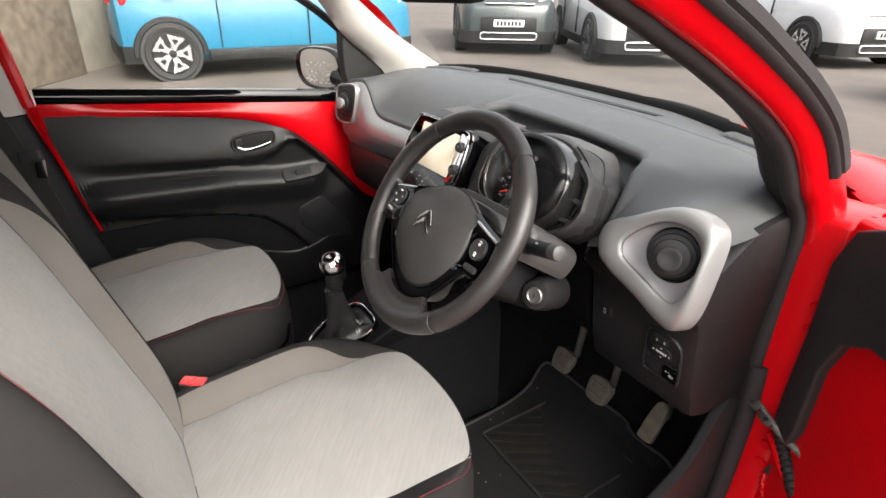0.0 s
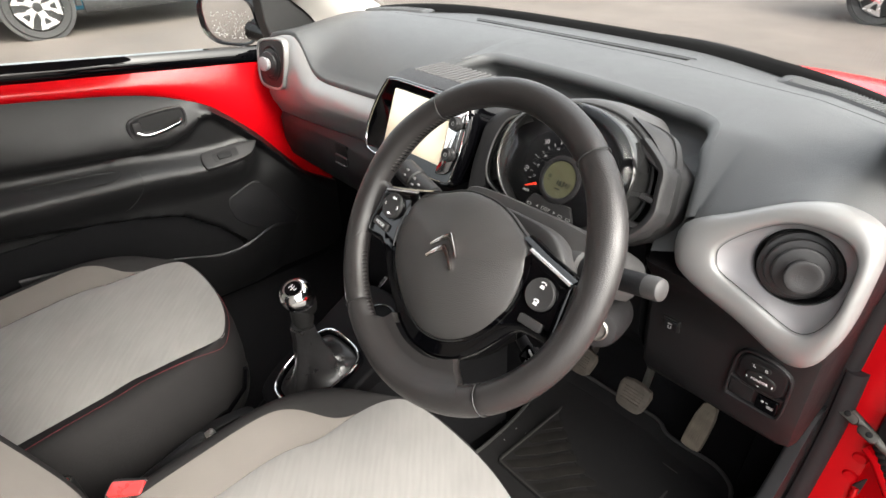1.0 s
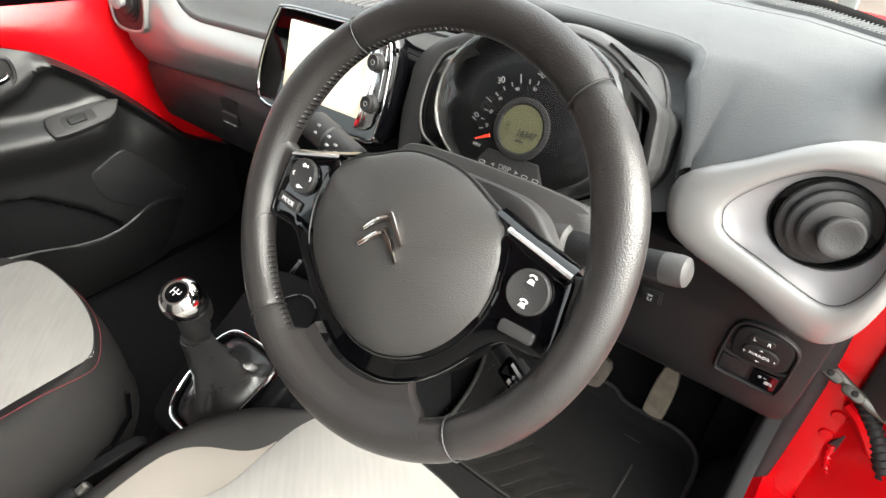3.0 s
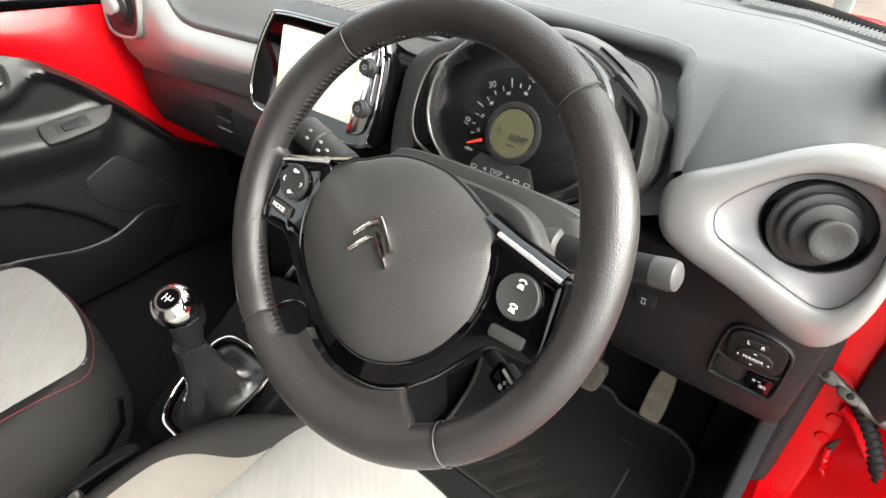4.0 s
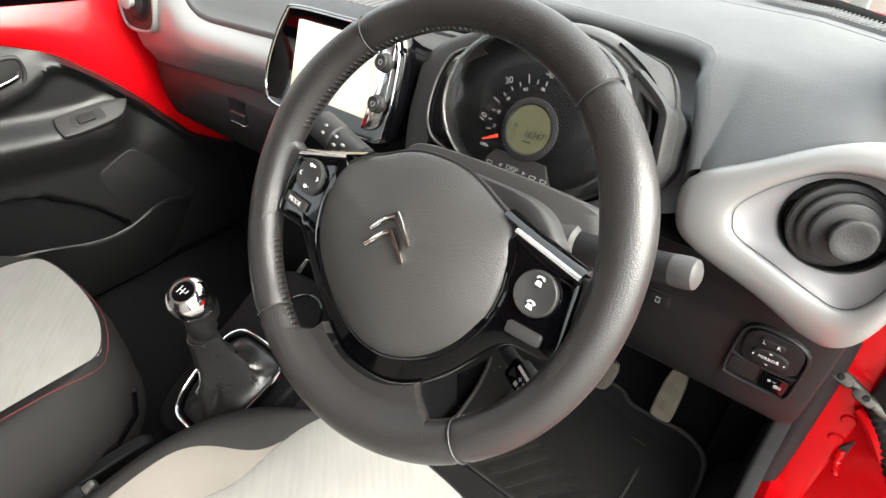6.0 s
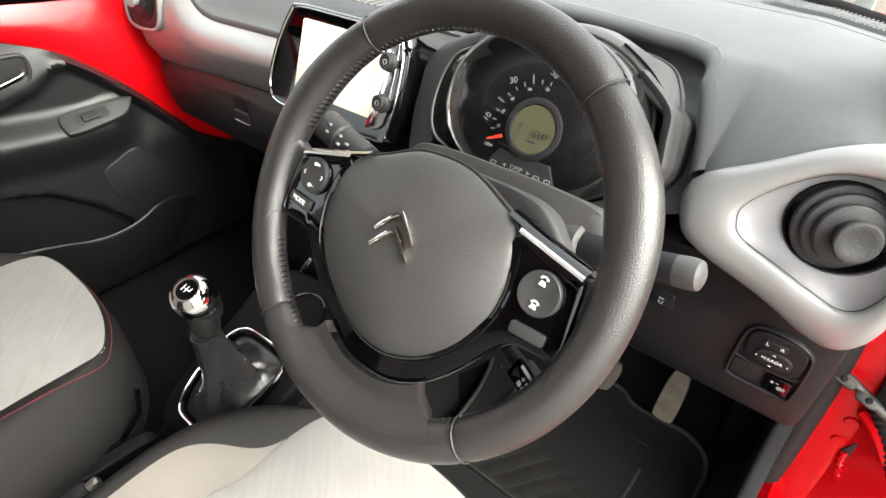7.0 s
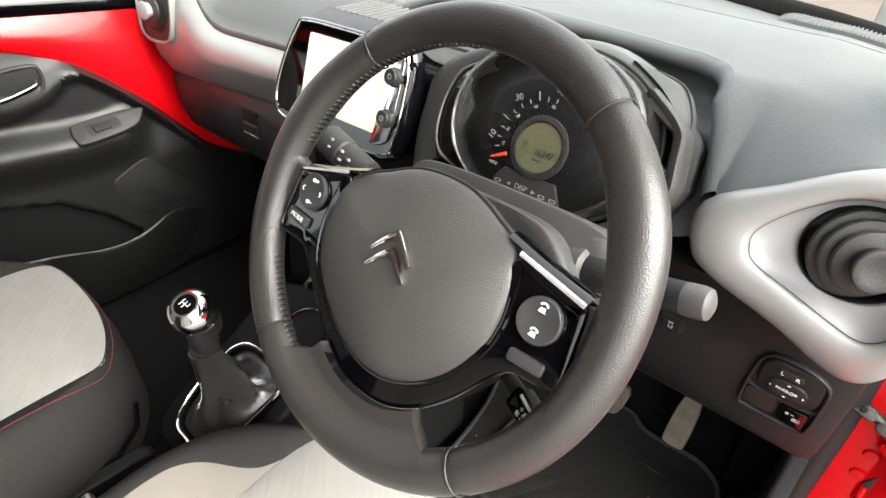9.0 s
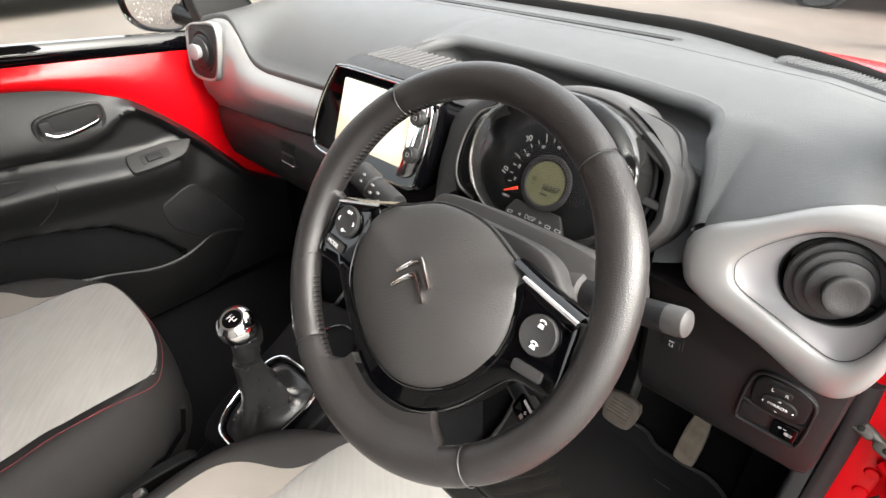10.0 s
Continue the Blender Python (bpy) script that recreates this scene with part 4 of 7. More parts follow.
    rail = [Vector((x, -0.0125 + 0.006 * (x / 0.035) ** 4, 0.0005)) for x in np.linspace(-0.033, 0.034, 15)]
    part("tray_lip", tube(rail, 0.0030, 8), KNEE, d, "", mm)
    part("blank_cover", plate([p + Vector((-0.0165, -0.029, 0)) for p in rounded(0.030, 0.026, 0.003)], -0.006, 0.0015, 0.001), KNEE, d, "", mm)
    lv = part("light_level_switch", plate([p + Vector((0.0165, -0.030, 0)) for p in rounded(0.026, 0.025, 0.003)], -0.006, 0.0032, 0.001), GLOSS, d, "gloss black headlamp level switch", mm)
    lamp = [(0.0115, -0.0255, 0.0034, 0.0034), (0.0195, -0.0310, 0.0042, 0.0050), (0.0235, -0.0292, 0.0036, 0.0008), (0.0235, -0.0310, 0.0036, 0.0008), (0.0235, -0.0328, 0.0036, 0.0008), (0.0165, -0.0250, 0.0034, 0.0010)]
    for x, y, wd, ht in lamp:
        part("switch_mark", plate([p + Vector((x, y, 0)) for p in rounded(wd, ht, min(wd, ht) * 0.3)], 0.0024, 0.0036, 0.0002), GREYINK, lv, "", mm)
    pull = part("lower_pull", plate([p + Vector((-0.008, -0.071, 0)) for p in rounded(0.044, 0.019, 0.004)], -0.02, -0.006, 0.003), BLACK, d, "", mm)
    for dy in (0.0012, -0.0012):
        part("pull_mark", plate([p + Vector((-0.004, -0.071 + dy, 0)) for p in rounded(0.010, 0.0009, 0.0003)], -0.008, -0.0055, 0.0002), GREYINK, pull, "", mm)


dashboard()


# ---- touch screen in its gloss surround ----
def touch_screen():
    t = thing("touchscreen", (0.07, 0.18, 0.87), "cream touchscreen in a gloss black surround with two knobs", "touchscreen")
    m = frame_of((0.068, 0.163, 0.931), (1, 0, 0), (0, -0.94, 0.34))
    out = curve([Vector(p) for p in ((-0.128, -0.045, 0), (-0.124, 0.005, 0), (-0.104, 0.055, 0), (-0.085, 0.066, 0), (0, 0.067, 0), (0.088, 0.066, 0), (0.108, 0.057, 0), (0.114, 0.02, 0), (0.111, -0.04, 0), (0.095, -0.064, 0), (0, -0.067, 0), (-0.105, -0.068, 0))], 4)
    rings = []
    for z, f in ((-0.10, 0.78), (-0.05, 0.86), (-0.02, 0.955), (-0.004, 1.0), (0.003, 0.985), (0.006, 0.955), (0.005, 0.93)):
        rings.append([Vector((p.x * f, p.y * f, z)) for p in out])
    part("surround", loft(rings, True, True, True), GLOSS, t, "", m, 45)
    line = [Vector((p.x * 0.93, p.y * 0.925, 0.0055)) for p in out]
    part("surround_line", tube(line, 0.0013, 6, True), CHROME, t, "", m)
    part("screen", plate([p + Vector((0.002, 0.006, 0)) for p in rounded(0.138, 0.088, 0.003)], 0.002, 0.0075, 0.0008), SCREEN, t, "display with a cream glow for the mirrored sky", m)
    side = curve([Vector(p) for p in ((0.0735, 0.049, 0), (0.092, 0.053, 0), (0.0985, 0.045, 0), (0.0975, -0.022, 0), (0.091, -0.043, 0), (0.070, -0.050, 0), (0.0685, -0.043, 0), (0.0725, -0.02, 0))], 4)
    part("knob_panel", plate(side, 0.002, 0.0075, 0.001), CHROME, t, "mirror-bright side strip", m)
    for y in (0.0295, -0.0160):
        km = m @ pose(0.0890, y, 0.001)
        k = part("knob", lathe([(0.0108, 0.004), (0.0108, 0.0085), (0.0094, 0.0100), (0.0090, 0.0150), (0.0080, 0.0162), (0.0066, 0.0158), (0.001, 0.0155)], 28), CHAR, t, "black ribbed knob", km)
        for i in range(24):
            q = 2 * math.pi * i / 24
            part("knob_rib", box(0.0088, 0.0096, -0.0004, 0.0004, 0.0102, 0.0150, 0.0002, 1), RUBBER, k, "", km @ pose(0, 0, 0, 0, 0, math.degrees(q)))
        part("knob_mark", frame_ring([Vector((0.0030 * math.cos(a), 0.0030 * math.sin(a), 0)) for a in np.linspace(0, 6.28, 16, False)], [Vector((0.0022 * math.cos(a), 0.0022 * math.sin(a), 0)) for a in np.linspace(0, 6.28, 16, False)], 0.0154, 0.0160, 0.0002, 1), GREYINK, k, "", km)
    # ridged vent on top of the surround
    g = part("top_vent", loft([[Vector((x, 0.21, 0.985)), Vector((x, 0.24, 0.991)), Vector((x, 0.315, 0.982)), Vector((x, 0.33, 0.955))] for x in np.linspace(-0.05, 0.18, 10)], False), CHAR, t, "", None, 60)
    for i in range(19):
        x = -0.036 + i * 0.0115
        part("vent_slat", box(x, x + 0.0045, 0.240, 0.310, 0.984, 0.9925, 0.0015, 1), SHROUD, g)


touch_screen()


# ---- round dial cluster on the column ----
def cluster():
    c = thing("instrument_cluster", (0.345, 0.19, 0.88), "round speedometer in a dark hooded binnacle, ignition off", "instrument cluster")
    m = frame_of((0.346, 0.170, 0.952), (1, 0, 0), (0, -0.9, 0.435))
    def ring(k, z, grow=0.0):
        """The oval outline of the lens, scaled by k and grown."""
        out = []
        for a in np.linspace(0, 2 * math.pi, 72, False):
            hy = 0.0775 if math.sin(a) > 0 else 0.0735
            out.append(Vector((-0.0055 + (0.0985 * k + grow) * math.copysign(abs(math.cos(a)) ** 0.94, math.cos(a)), 0.003 + (hy * k + grow) * math.copysign(abs(math.sin(a)) ** 0.94, math.sin(a)), z)))
        return out
    part("dial_face", loft([ring(0.97, -0.016), ring(0.92, -0.0145), ring(0.6, -0.003), ring(0.55, 0.0), ring(0.02, 0.0005)], True, False, True), DIAL, c, "", m, 60)
    smoked = mat("smoked_lens", (0.014, 0.014, 0.014), 0.14, coat=0.3, var=0.1, rvar=0.04)
    part("binnacle", loft([ring(1, -0.06, 0.006), ring(1, -0.03, 0.005), ring(1, -0.004, 0.002), ring(1, 0.0, 0.0015), ring(1, 0.0020, 0.0), ring(1, 0.0005, -0.0015), ring(0.97, -0.016)], True), smoked, c, "smoked clear lens edge round the dial", m, 60)
    dome = [(1.0, 0.001), (0.985, 0.0075), (0.95, 0.0120), (0.88, 0.0155), (0.75, 0.0180), (0.5, 0.0200), (0.25, 0.0208), (0.02, 0.021)]
    part("clear_cover", loft([ring(k, z) for k, z in dome], True, False, True), CLEAR, c, "curved clear cover", m, 80).visible_shadow = False
    part("housing_joint", tube(ring(1, -0.036, 0.0065), 0.0022, 8, True), INK, c, "", m)
    # grey hood: it wraps the lens and widens towards the dash
    arc = np.linspace(radians(25), radians(222), 64)
    rings = []
    for z, g, gl in ((-0.17, 0.030, 0.080), (-0.12, 0.0285, 0.078), (-0.085, 0.026, 0.074), (-0.062, 0.0225, 0.066), (-0.048, 0.0185, 0.052), (-0.040, 0.0145, 0.034), (-0.037, 0.0100, 0.016), (-0.039, 0.0065, 0.008), (-0.05, 0.0045, 0.005)):
        row = []
        for a in arc:
            ca, sa = math.cos(a), math.sin(a)
            left = smooth01(0.25, 0.95, -ca)
            gx = g + (gl - g) * left
            right = smooth01(0.1, 0.6, ca)
            gx += (min(g, 0.0175 + 0.12 * min(0, z + 0.05)) - g) * right
            gy = g * 0.85 + (min(g, 0.0150 + 0.12 * min(0, z + 0.05)) - g * 0.85) * right
            row.append(Vector((-0.0055 + (0.0985 + gx) * ca, 0.003 + (0.0775 + gy) * sa, z)))
        rings.append(row)
    part("hood", loft(rings, False), SHROUD, c, "grey plastic hood", m, 60)
    crest = [Vector((x, y, -0.036)) for x, y in curve2([(0.044, 0.0860), (0.0585, 0.0790), (0.079, 0.0670), (0.099, 0.0500), (0.1085, 0.0395), (0.1115, 0.0250)], 4)]
    foot = [Vector((x, y, -0.060)) for x, y in curve2([(0.046, 0.0850), (0.068, 0.0825), (0.088, 0.0760), (0.100, 0.0610), (0.107, 0.0440), (0.1100, 0.0270)], 4)]
    sp = part("side_panel", loft([[p + Vector((-0.004, -0.004, -0.006)) for p in crest], crest, [p.lerp(q, 0.5) + Vector((0.002, 0.0015, 0.001)) for p, q in zip(crest, foot)], foot, [p + Vector((0.0, 0.0, -0.02)) for p in foot]], False), CELL, c, "", m, 60)
    part("hood_seam", tube([p + Vector((0.0006, 0.0006, 0)) for p in foot], 0.0012, 6), INK, sp, "", m)
    # two open cells on the right-hand flank
    pts = [(0.076, 0.066), (0.094, 0.0545), (0.1075, 0.0445), (0.1155, 0.034), (0.1190, 0.016), (0.1220, 0.001), (0.1235, -0.012), (0.1170, -0.031), (0.101, -0.051), (0.078, -0.067)]
    ln = curve([Vector((x, y, 0)) for x, y in pts], 5, False)
    up = lambda k, z: [Vector((p.x * k, p.y * k, z)) for p in ln]
    wall = part("side_cell", loft([up(0.97, -0.13), up(0.99, -0.07), up(1.005, -0.034), up(1.0, -0.025), up(0.98, -0.021), up(0.93, -0.022), up(0.912, -0.026), up(0.90, -0.06)], False), CELL, c, "grey bracket with two open cells", m, 60)
    for x0, y0, x1, y1, hw in ((0.074, 0.056, 0.107, 0.0385, 0.0055), (0.088, 0.004, 0.119, 0.0005, 0.0040), (0.086, -0.034, 0.114, -0.031, 0.004)):
        d = Vector((y0 - y1, x1 - x0, 0)).normalized() * hw
        bar = [Vector((x0, y0, 0)), Vector((x1, y1, 0))]
        part("cell_rib", loft([[p + d * k + Vector((0, 0, z)) for p in bar] for k, z in ((-1, -0.058), (-1, -0.026), (-0.6, -0.0225), (0.6, -0.0225), (1, -0.026), (1, -0.058))], False), CELL, wall, "", m, 50)
    part("cell_back", plate([Vector((x, y, 0)) for x, y in [(0.06, 0.03)] + pts + [(0.06, -0.06)]][::-1], -0.072, -0.056, 0.001), RUBBER, wall, "", m)
    # flank of the hood between the dial and the screen
    inner = [Vector((x, y, -0.018)) for x, y in curve2([(-0.080, 0.0640), (-0.112, 0.0470), (-0.128, 0.0320), (-0.136, 0.004), (-0.135, -0.031), (-0.122, -0.060)], 4)]
    outer = [Vector((x, y, -0.021)) for x, y in curve2([(-0.1095, 0.0620), (-0.1385, 0.0477), (-0.1605, 0.0226), (-0.1620, -0.0069), (-0.1610, -0.0417), (-0.1515, -0.0858)], 4)]
    part("hood_flank", loft([[p + Vector((0.006, 0, -0.02)) for p in inner], inner, [p.lerp(q, 0.5) + Vector((0, 0, 0.002)) for p, q in zip(inner, outer)], outer, [p + Vector((-0.003, 0.002, -0.008)) for p in outer], [p + Vector((-0.004, 0.003, -0.05)) for p in outer]], False), CELL, c, "dark grey flank of the hood", m, 50)
    # rev scale window at the far side, with a pale rim
    ln = curve([Vector((x, y, -0.02)) for x, y in ((-0.094, 0.052), (-0.115, 0.042), (-0.127, 0.030), (-0.1345, 0.004), (-0.1335, -0.030), (-0.121, -0.052), (-0.094, -0.062))], 6, False)
    part("rev_scale_rim", tube([p + Vector((0, 0, 0.002)) for p in ln], 0.0016, 6), STEEL, c, "", m)
    part("rev_scale", loft([ln, [Vector((-0.0055 + (p.x + 0.0055) * 0.74, p.y * 0.85, -0.006)) for p in ln]], False), smoked, c, "smoked rev counter window", m)
    part("dial_rim", tube(ring(1, 0.0022, 0.0004)[18:58], 0.0010, 6), STEEL, c, "", m)
    # display in the middle
    lc = (0.0025, -0.0130)
    dm = m @ pose(lc[0], lc[1], 0)
    part("display_surround", lathe([(0.0300, -0.002), (0.0300, 0.0014), (0.0285, 0.0024), (0.0245, 0.0024), (0.0228, 0.0012)], 40), CHAR, c, "", dm)
    lcd = part("display", lathe([(0.0230, 0.0006), (0.0230, 0.0016), (0.001, 0.0017)], 40), LCD, c, "olive grey trip display", dm)
    words("odometer_digits", "16347", 0.0098, INK, lcd, dm @ pose(0.0075, -0.004, 0.002, 0, 0, 0) @ Matrix(((0.86, 0.12, 0, 0), (0, 1, 0, 0), (0, 0, 1, 0), (0, 0, 0, 1))))
    for x, y, a, b in ((0.002, -0.0115, 0.009, 0.0016), (-0.0145, 0.001, 0.005, 0.005), (-0.0145, -0.004, 0.005, 0.0012)):
        part("display_mark", plate([p + Vector((x, y, 0)) for p in rounded(a, b, 0.0005)], 0.001, 0.0020, 0.0002), mat("faint_lcd_print", (0.06, 0.06, 0.035), 0.5) if x < 0 else INK, lcd, "", dm)
    panel = [(-0.026, -0.040), (0.030, -0.040), (0.040, -0.056), (0.046, -0.068), (0.0, -0.072), (-0.036, -0.068), (-0.034, -0.052)]
    part("lower_panel", plate([Vector((x, y, 0)) for x, y in panel][::-1], -0.004, 0.0008, 0.0006), CHAR, c, "", m)
    words("display_lettering", "DISP", 0.0072, DIALINK, c, m @ pose(-0.0015, -0.0535, 0.0010))
    for x, s in ((-0.0155, -1), (0.0125, 1)):
        tri = [Vector((s * 0.0022, 0, 0)), Vector((-s * 0.0018, 0.0019, 0)), Vector((-s * 0.0018, -0.0019, 0))]
        part("arrow_mark", plate(tri if s > 0 else tri[::-1], -0.0002, 0.0003, 0.0001, 1), DIALINK, c, "", m @ pose(x, -0.0535, 0.001))
    for x in (-0.028, 0.022, 0.034):
        part("warning_mark", frame_ring(rounded(0.0070, 0.0036, 0.0014, 3), rounded(0.0052, 0.0020, 0.0008, 3), -0.0004, 0.0004, 0.0002, 1), DIALINK, c, "", m @ pose(x, -0.0545, 0.001))
    # speed scale: it runs clockwise from the lower left; the unlit far half stays dark
    at = lambda v: radians(206 - v * 2.38)
    polar = lambda r, v, turn=-90: m @ pose(lc[0] + r * math.cos(at(v)), lc[1] + r * math.sin(at(v)), 0.001, 0, 0, math.degrees(at(v)) + turn)
    for v in range(0, 51, 5):
        L = 0.0085 if v in (20, 40) else 0.0042
        part("scale_mark", box(-0.00045, 0.00045, -L / 2, L / 2, 0.0, 0.0006), DIALINK, c, "", polar(0.0445 if v % 20 else 0.0475, v))
    for v in (10, 30, 50):
        words("speed_number", str(v), 0.0088, DIALINK, c, polar(0.0535, v, -112))
    for v, t in ((6.5, "10"), (15.5, "20"), (25, "40"), (37.5, "60"), (49, "80")):
        words("inner_number", t, 0.0042, GREYINK, c, polar(0.0385, v, -108))
    words("unit_lettering", "MPH", 0.0046, DIALINK, c, m @ pose(-0.040, -0.0405, 0.001))
    part("needle", loft([[Vector((x, y, z)) for x, z in ((-wd, 0.004), (wd, 0.004), (wd, 0.006), (-wd, 0.006))] for y, wd in ((0.034, 0.0016), (0.051, 0.0006))], True, True, True), NEEDLE, c, "red needle at rest", m @ pose(lc[0], lc[1], -0.003, 0, 0, 206 - 90))


cluster()
# ---- seats ----
def cushion_rings(hw, back, front, power=3.2, n=160):
    """The plan outline of a squab: straight sides, a full round nose."""
    out = []
    L = front - back
    for j in range(n):
        a = 2 * math.pi * j / n
        c, s = math.cos(a), math.sin(a)
        p = power if s > 0 else 5.0
        k = (abs(c) ** p + abs(s) ** p) ** (-1 / p)
        out.append((a, Vector((hw * c * k, back + L * 0.5 + L * 0.5 * s * k, 0))))
    return out


def padded(w, m, hw, back, front, depth, rise, far_cloth, nose_in, crown=0.012, power=3.2, cut=0.36, far=-1, cut_near=0.30):
    """A padded squab under the thing w: ribbed insert, two bolsters and a dark side wall, in the frame m (z out of the cloth)."""
    line = cushion_rings(hw, back, front, power)
    mid = Vector((0, (back + front) / 2, 0))
    n = len(line)
    side = lambda a: smooth01(0.35, 0.85, abs(math.cos(a))) if math.cos(a) * far > 0 else smooth01(0.62, 0.98, abs(math.cos(a)))
    inner = []   # edge of the insert
    for a, p in line:
        cs = cut if math.cos(a) * far > 0 else cut_near
        f = 1 - (cs * side(a) + nose_in * (1 - side(a)))
        q = mid + (p - mid) * f
        q.x = max(-hw * (1 - cs), min(hw * (1 - cs), mid.x + (p.x - mid.x) * (f + 0.10 * (1 - side(a)))))
        inner.append(q)
    def bulge(p):
        return crown * (1 - (p.x / hw) ** 2) - 0.014 * smooth01(front - 0.20, front, p.y)
    # insert
    rings = [[mid + (q - mid) * f + Vector((0, 0, bulge(mid + (q - mid) * f) + 0.004 * (1 - f ** 8))) for q in inner] for f in (1.0, 0.99, 0.95, 0.85, 0.7, 0.5, 0.3, 0.1)]
    part("insert", loft(rings, True, False, True), FAB, w, "light grey ribbed cloth insert", m, 80)
    # bolsters and wall, in steps outwards from the insert
    def lift(a, f):
        """Height over the insert at a fraction f of the way out."""
        return rise * side(a) * math.sin(min(f, 1) * math.pi / 2) ** 1.2 * (0.35 + 0.65 * smooth01(1.05, 0.2, (math.sin(a) + 0.0) if math.sin(a) > 0 else 0))
    steps = [i / 16 for i in range(17)]
    surf = []
    for f in steps:
        ring = []
        for (a, p), q in zip(line, inner):
            r = q + (p - q) * f
            drop = 0.022 * max(0, (f - 0.6) / 0.4) ** 2
            ring.append(r + Vector((0, 0, bulge(q) * (1 - 0.4 * f) + lift(a, f) - drop)))
        surf.append(ring)
    for g, dz in ((1.012, 0.02), (1.018, 0.045), (1.01, 0.09), (0.985, depth)):
        ring = []
        for (a, p), top in zip(line, surf[16]):
            r = mid + (p - mid) * g
            ring.append(Vector((r.x, r.y, top.z - dz if dz < depth else -depth)))
        surf.append(ring)
    def reach(a, near):
        """How far out the pale cloth goes at an angle."""
        if near:
            return 0.0
        return 0.62 * math.sqrt(max(0.0, 1 - smooth01(0.30, 0.80, math.sin(a))))
    def at(j, f):
        g = f * 16
        i = min(15, int(g))
        return surf[i][j % n].lerp(surf[i + 1][j % n], g - i)
    is_near = [math.cos(a) * far < 0 for a, p in line]
    span = [j for j in range(-n // 2, n + n // 2) if not is_near[j % n]]
    j0 = next(j for j in span if is_near[(j - 1) % n])
    js = []
    while not is_near[j0 % n]:
        js.append(j0)
        j0 += 1
    js = [j for j in js if reach(line[j % n][0], False) > 0.01]
    part("bolster_face", loft([[at(j, reach(line[j % n][0], False) * k / 8) + Vector((0, 0, 0.0006)) for k in range(9)] for j in js], False), FABSIDE, w, "beige grey cloth bolster", m, 80)
    wall = [[at(j, reach(line[j][0], is_near[j]) + (1 - reach(line[j][0], is_near[j])) * k / 8) for k in range(9)] + [surf[i][j] for i in range(17, len(surf))] for j in range(n)]
    part("side_wall", loft(wall + [wall[0]], False), FABDARK, w, "charcoal cloth side", m, 80)
    seam = []
    for j in range(-n // 2, n // 2):
        a, p = line[j % n]
        if (math.cos(a) * -far < -0.15) or math.sin(a) < -0.55:
            continue
        out = at(j, 1 - 0.50 * side(a))
        seam.append(out + Vector((0, 0, 0.0008)) + (p - mid).normalized() * 0.0015)
    if far > 0:
        seam = []
        for j in range(n):
            a, p = line[j]
            if math.cos(a) < -0.3 and abs(math.sin(a)) < 0.9:
                seam.append(at(j, 0.5) + Vector((0, 0, 0.0008)))
    part("red_seam", tube(seam, 0.0005, 5), REDTHREAD, w, "", m)
    # shut the bottom
    part("base_board", plate([mid + (p - mid) * 0.985 for a, p in line], -depth - 0.01, -depth + 0.002, 0.002), RUBBER, w, "", m)


def seat(name, x, dy, label):
    s = thing(name, (x, -0.25, 0.32), label, "car seat")
    padded(s, Matrix.Translation((x, dy - 0.01, 0.592)) @ pose(0, 0, 0, 6.5), 0.252, -0.50, 0.012, 0.16, 0.030, 0, 0.015, 0.016, 2.45, 0.38)
    back = frame_of((x, dy - 0.422, 0.54), (-1, 0, 0), (0, 0.955, 0.296))
    padded(s, back, 0.245, 0.0, 0.60, 0.13, 0.036, 0, 0.10, 0.010, 4.0, 0.36, 1)
    hr = frame_of((x, -0.70, 1.22), (-1, 0, 0), (0, 0.97, 0.24))
    part("headrest", plate(rounded(0.25, 0.17, 0.06, 6), -0.05, 0.05, 0.035, 4), FABDARK, s, "", hr)
    for dx in (-0.06, 0.06):
        part("headrest_post", tube([(x + dx, -0.69, 1.06), (x + dx, -0.72, 1.20)], 0.006, 10), CHROME, s)
    part("runner", box(x - 0.19, x - 0.15, -0.48 + dy, -0.06 + dy, 0.30, 0.40, 0.006), RUBBER, s)
    part("runner", box(x + 0.15, x + 0.19, -0.48 + dy, -0.06 + dy, 0.30, 0.40, 0.006), RUBBER, s)
    part("plastic_side_cover", plate(curve([Vector(p) for p in ((-0.46, 0.40, 0), (-0.1, 0.42, 0), (-0.05, 0.46, 0), (-0.2, 0.475, 0), (-0.44, 0.50, 0), (-0.5, 0.46, 0))], 4), 0, 0.02, 0.004), BLACK, s, "",
         frame_of((x + (0.232 if x < 0 else -0.252), dy, 0), (0, 1, 0), (1, 0, 0)))
    return s


seat("driver_seat", 0.345, 0.0, "driver's seat in light grey ribbed and beige cloth, charcoal sides")
seat("passenger_seat", -0.274, -0.120, "front passenger seat in light grey ribbed and beige cloth, charcoal sides")


def buckle(at, lean):
    b = thing("seat_belt_buckle", at, "black seat belt buckle with a red release button", "belt buckle", "seat belt buckles")
    m = Matrix.Translation(at) @ pose(0, 0, 0, lean, 0, 52)
    part("body", plate(rounded(0.052, 0.030, 0.007), -0.06, 0.004, 0.004), RUBBER, b, "", m)
    part("release_button", plate([p + Vector((0, -0.003, 0)) for p in rounded(0.045, 0.021, 0.004)], 0.0, 0.0085, 0.003), BUCKLE, b, "translucent red release button", m)
    part("button_edge", tube([p + Vector((0, -0.003, 0.004)) for p in rounded(0.048, 0.024, 0.005)], 0.0009, 6, True), STEEL, b, "", m)
    part("stem", tube([m @ Vector((0, 0, -0.055)), m @ Vector((0, 0, -0.11)), m @ Vector((0, -0.02, -0.17))], 0.011, 10), RUBBER, b)


buckle((0.106, -0.378, 0.578), 3)
buckle((-0.012, -0.46, 0.535), 3)


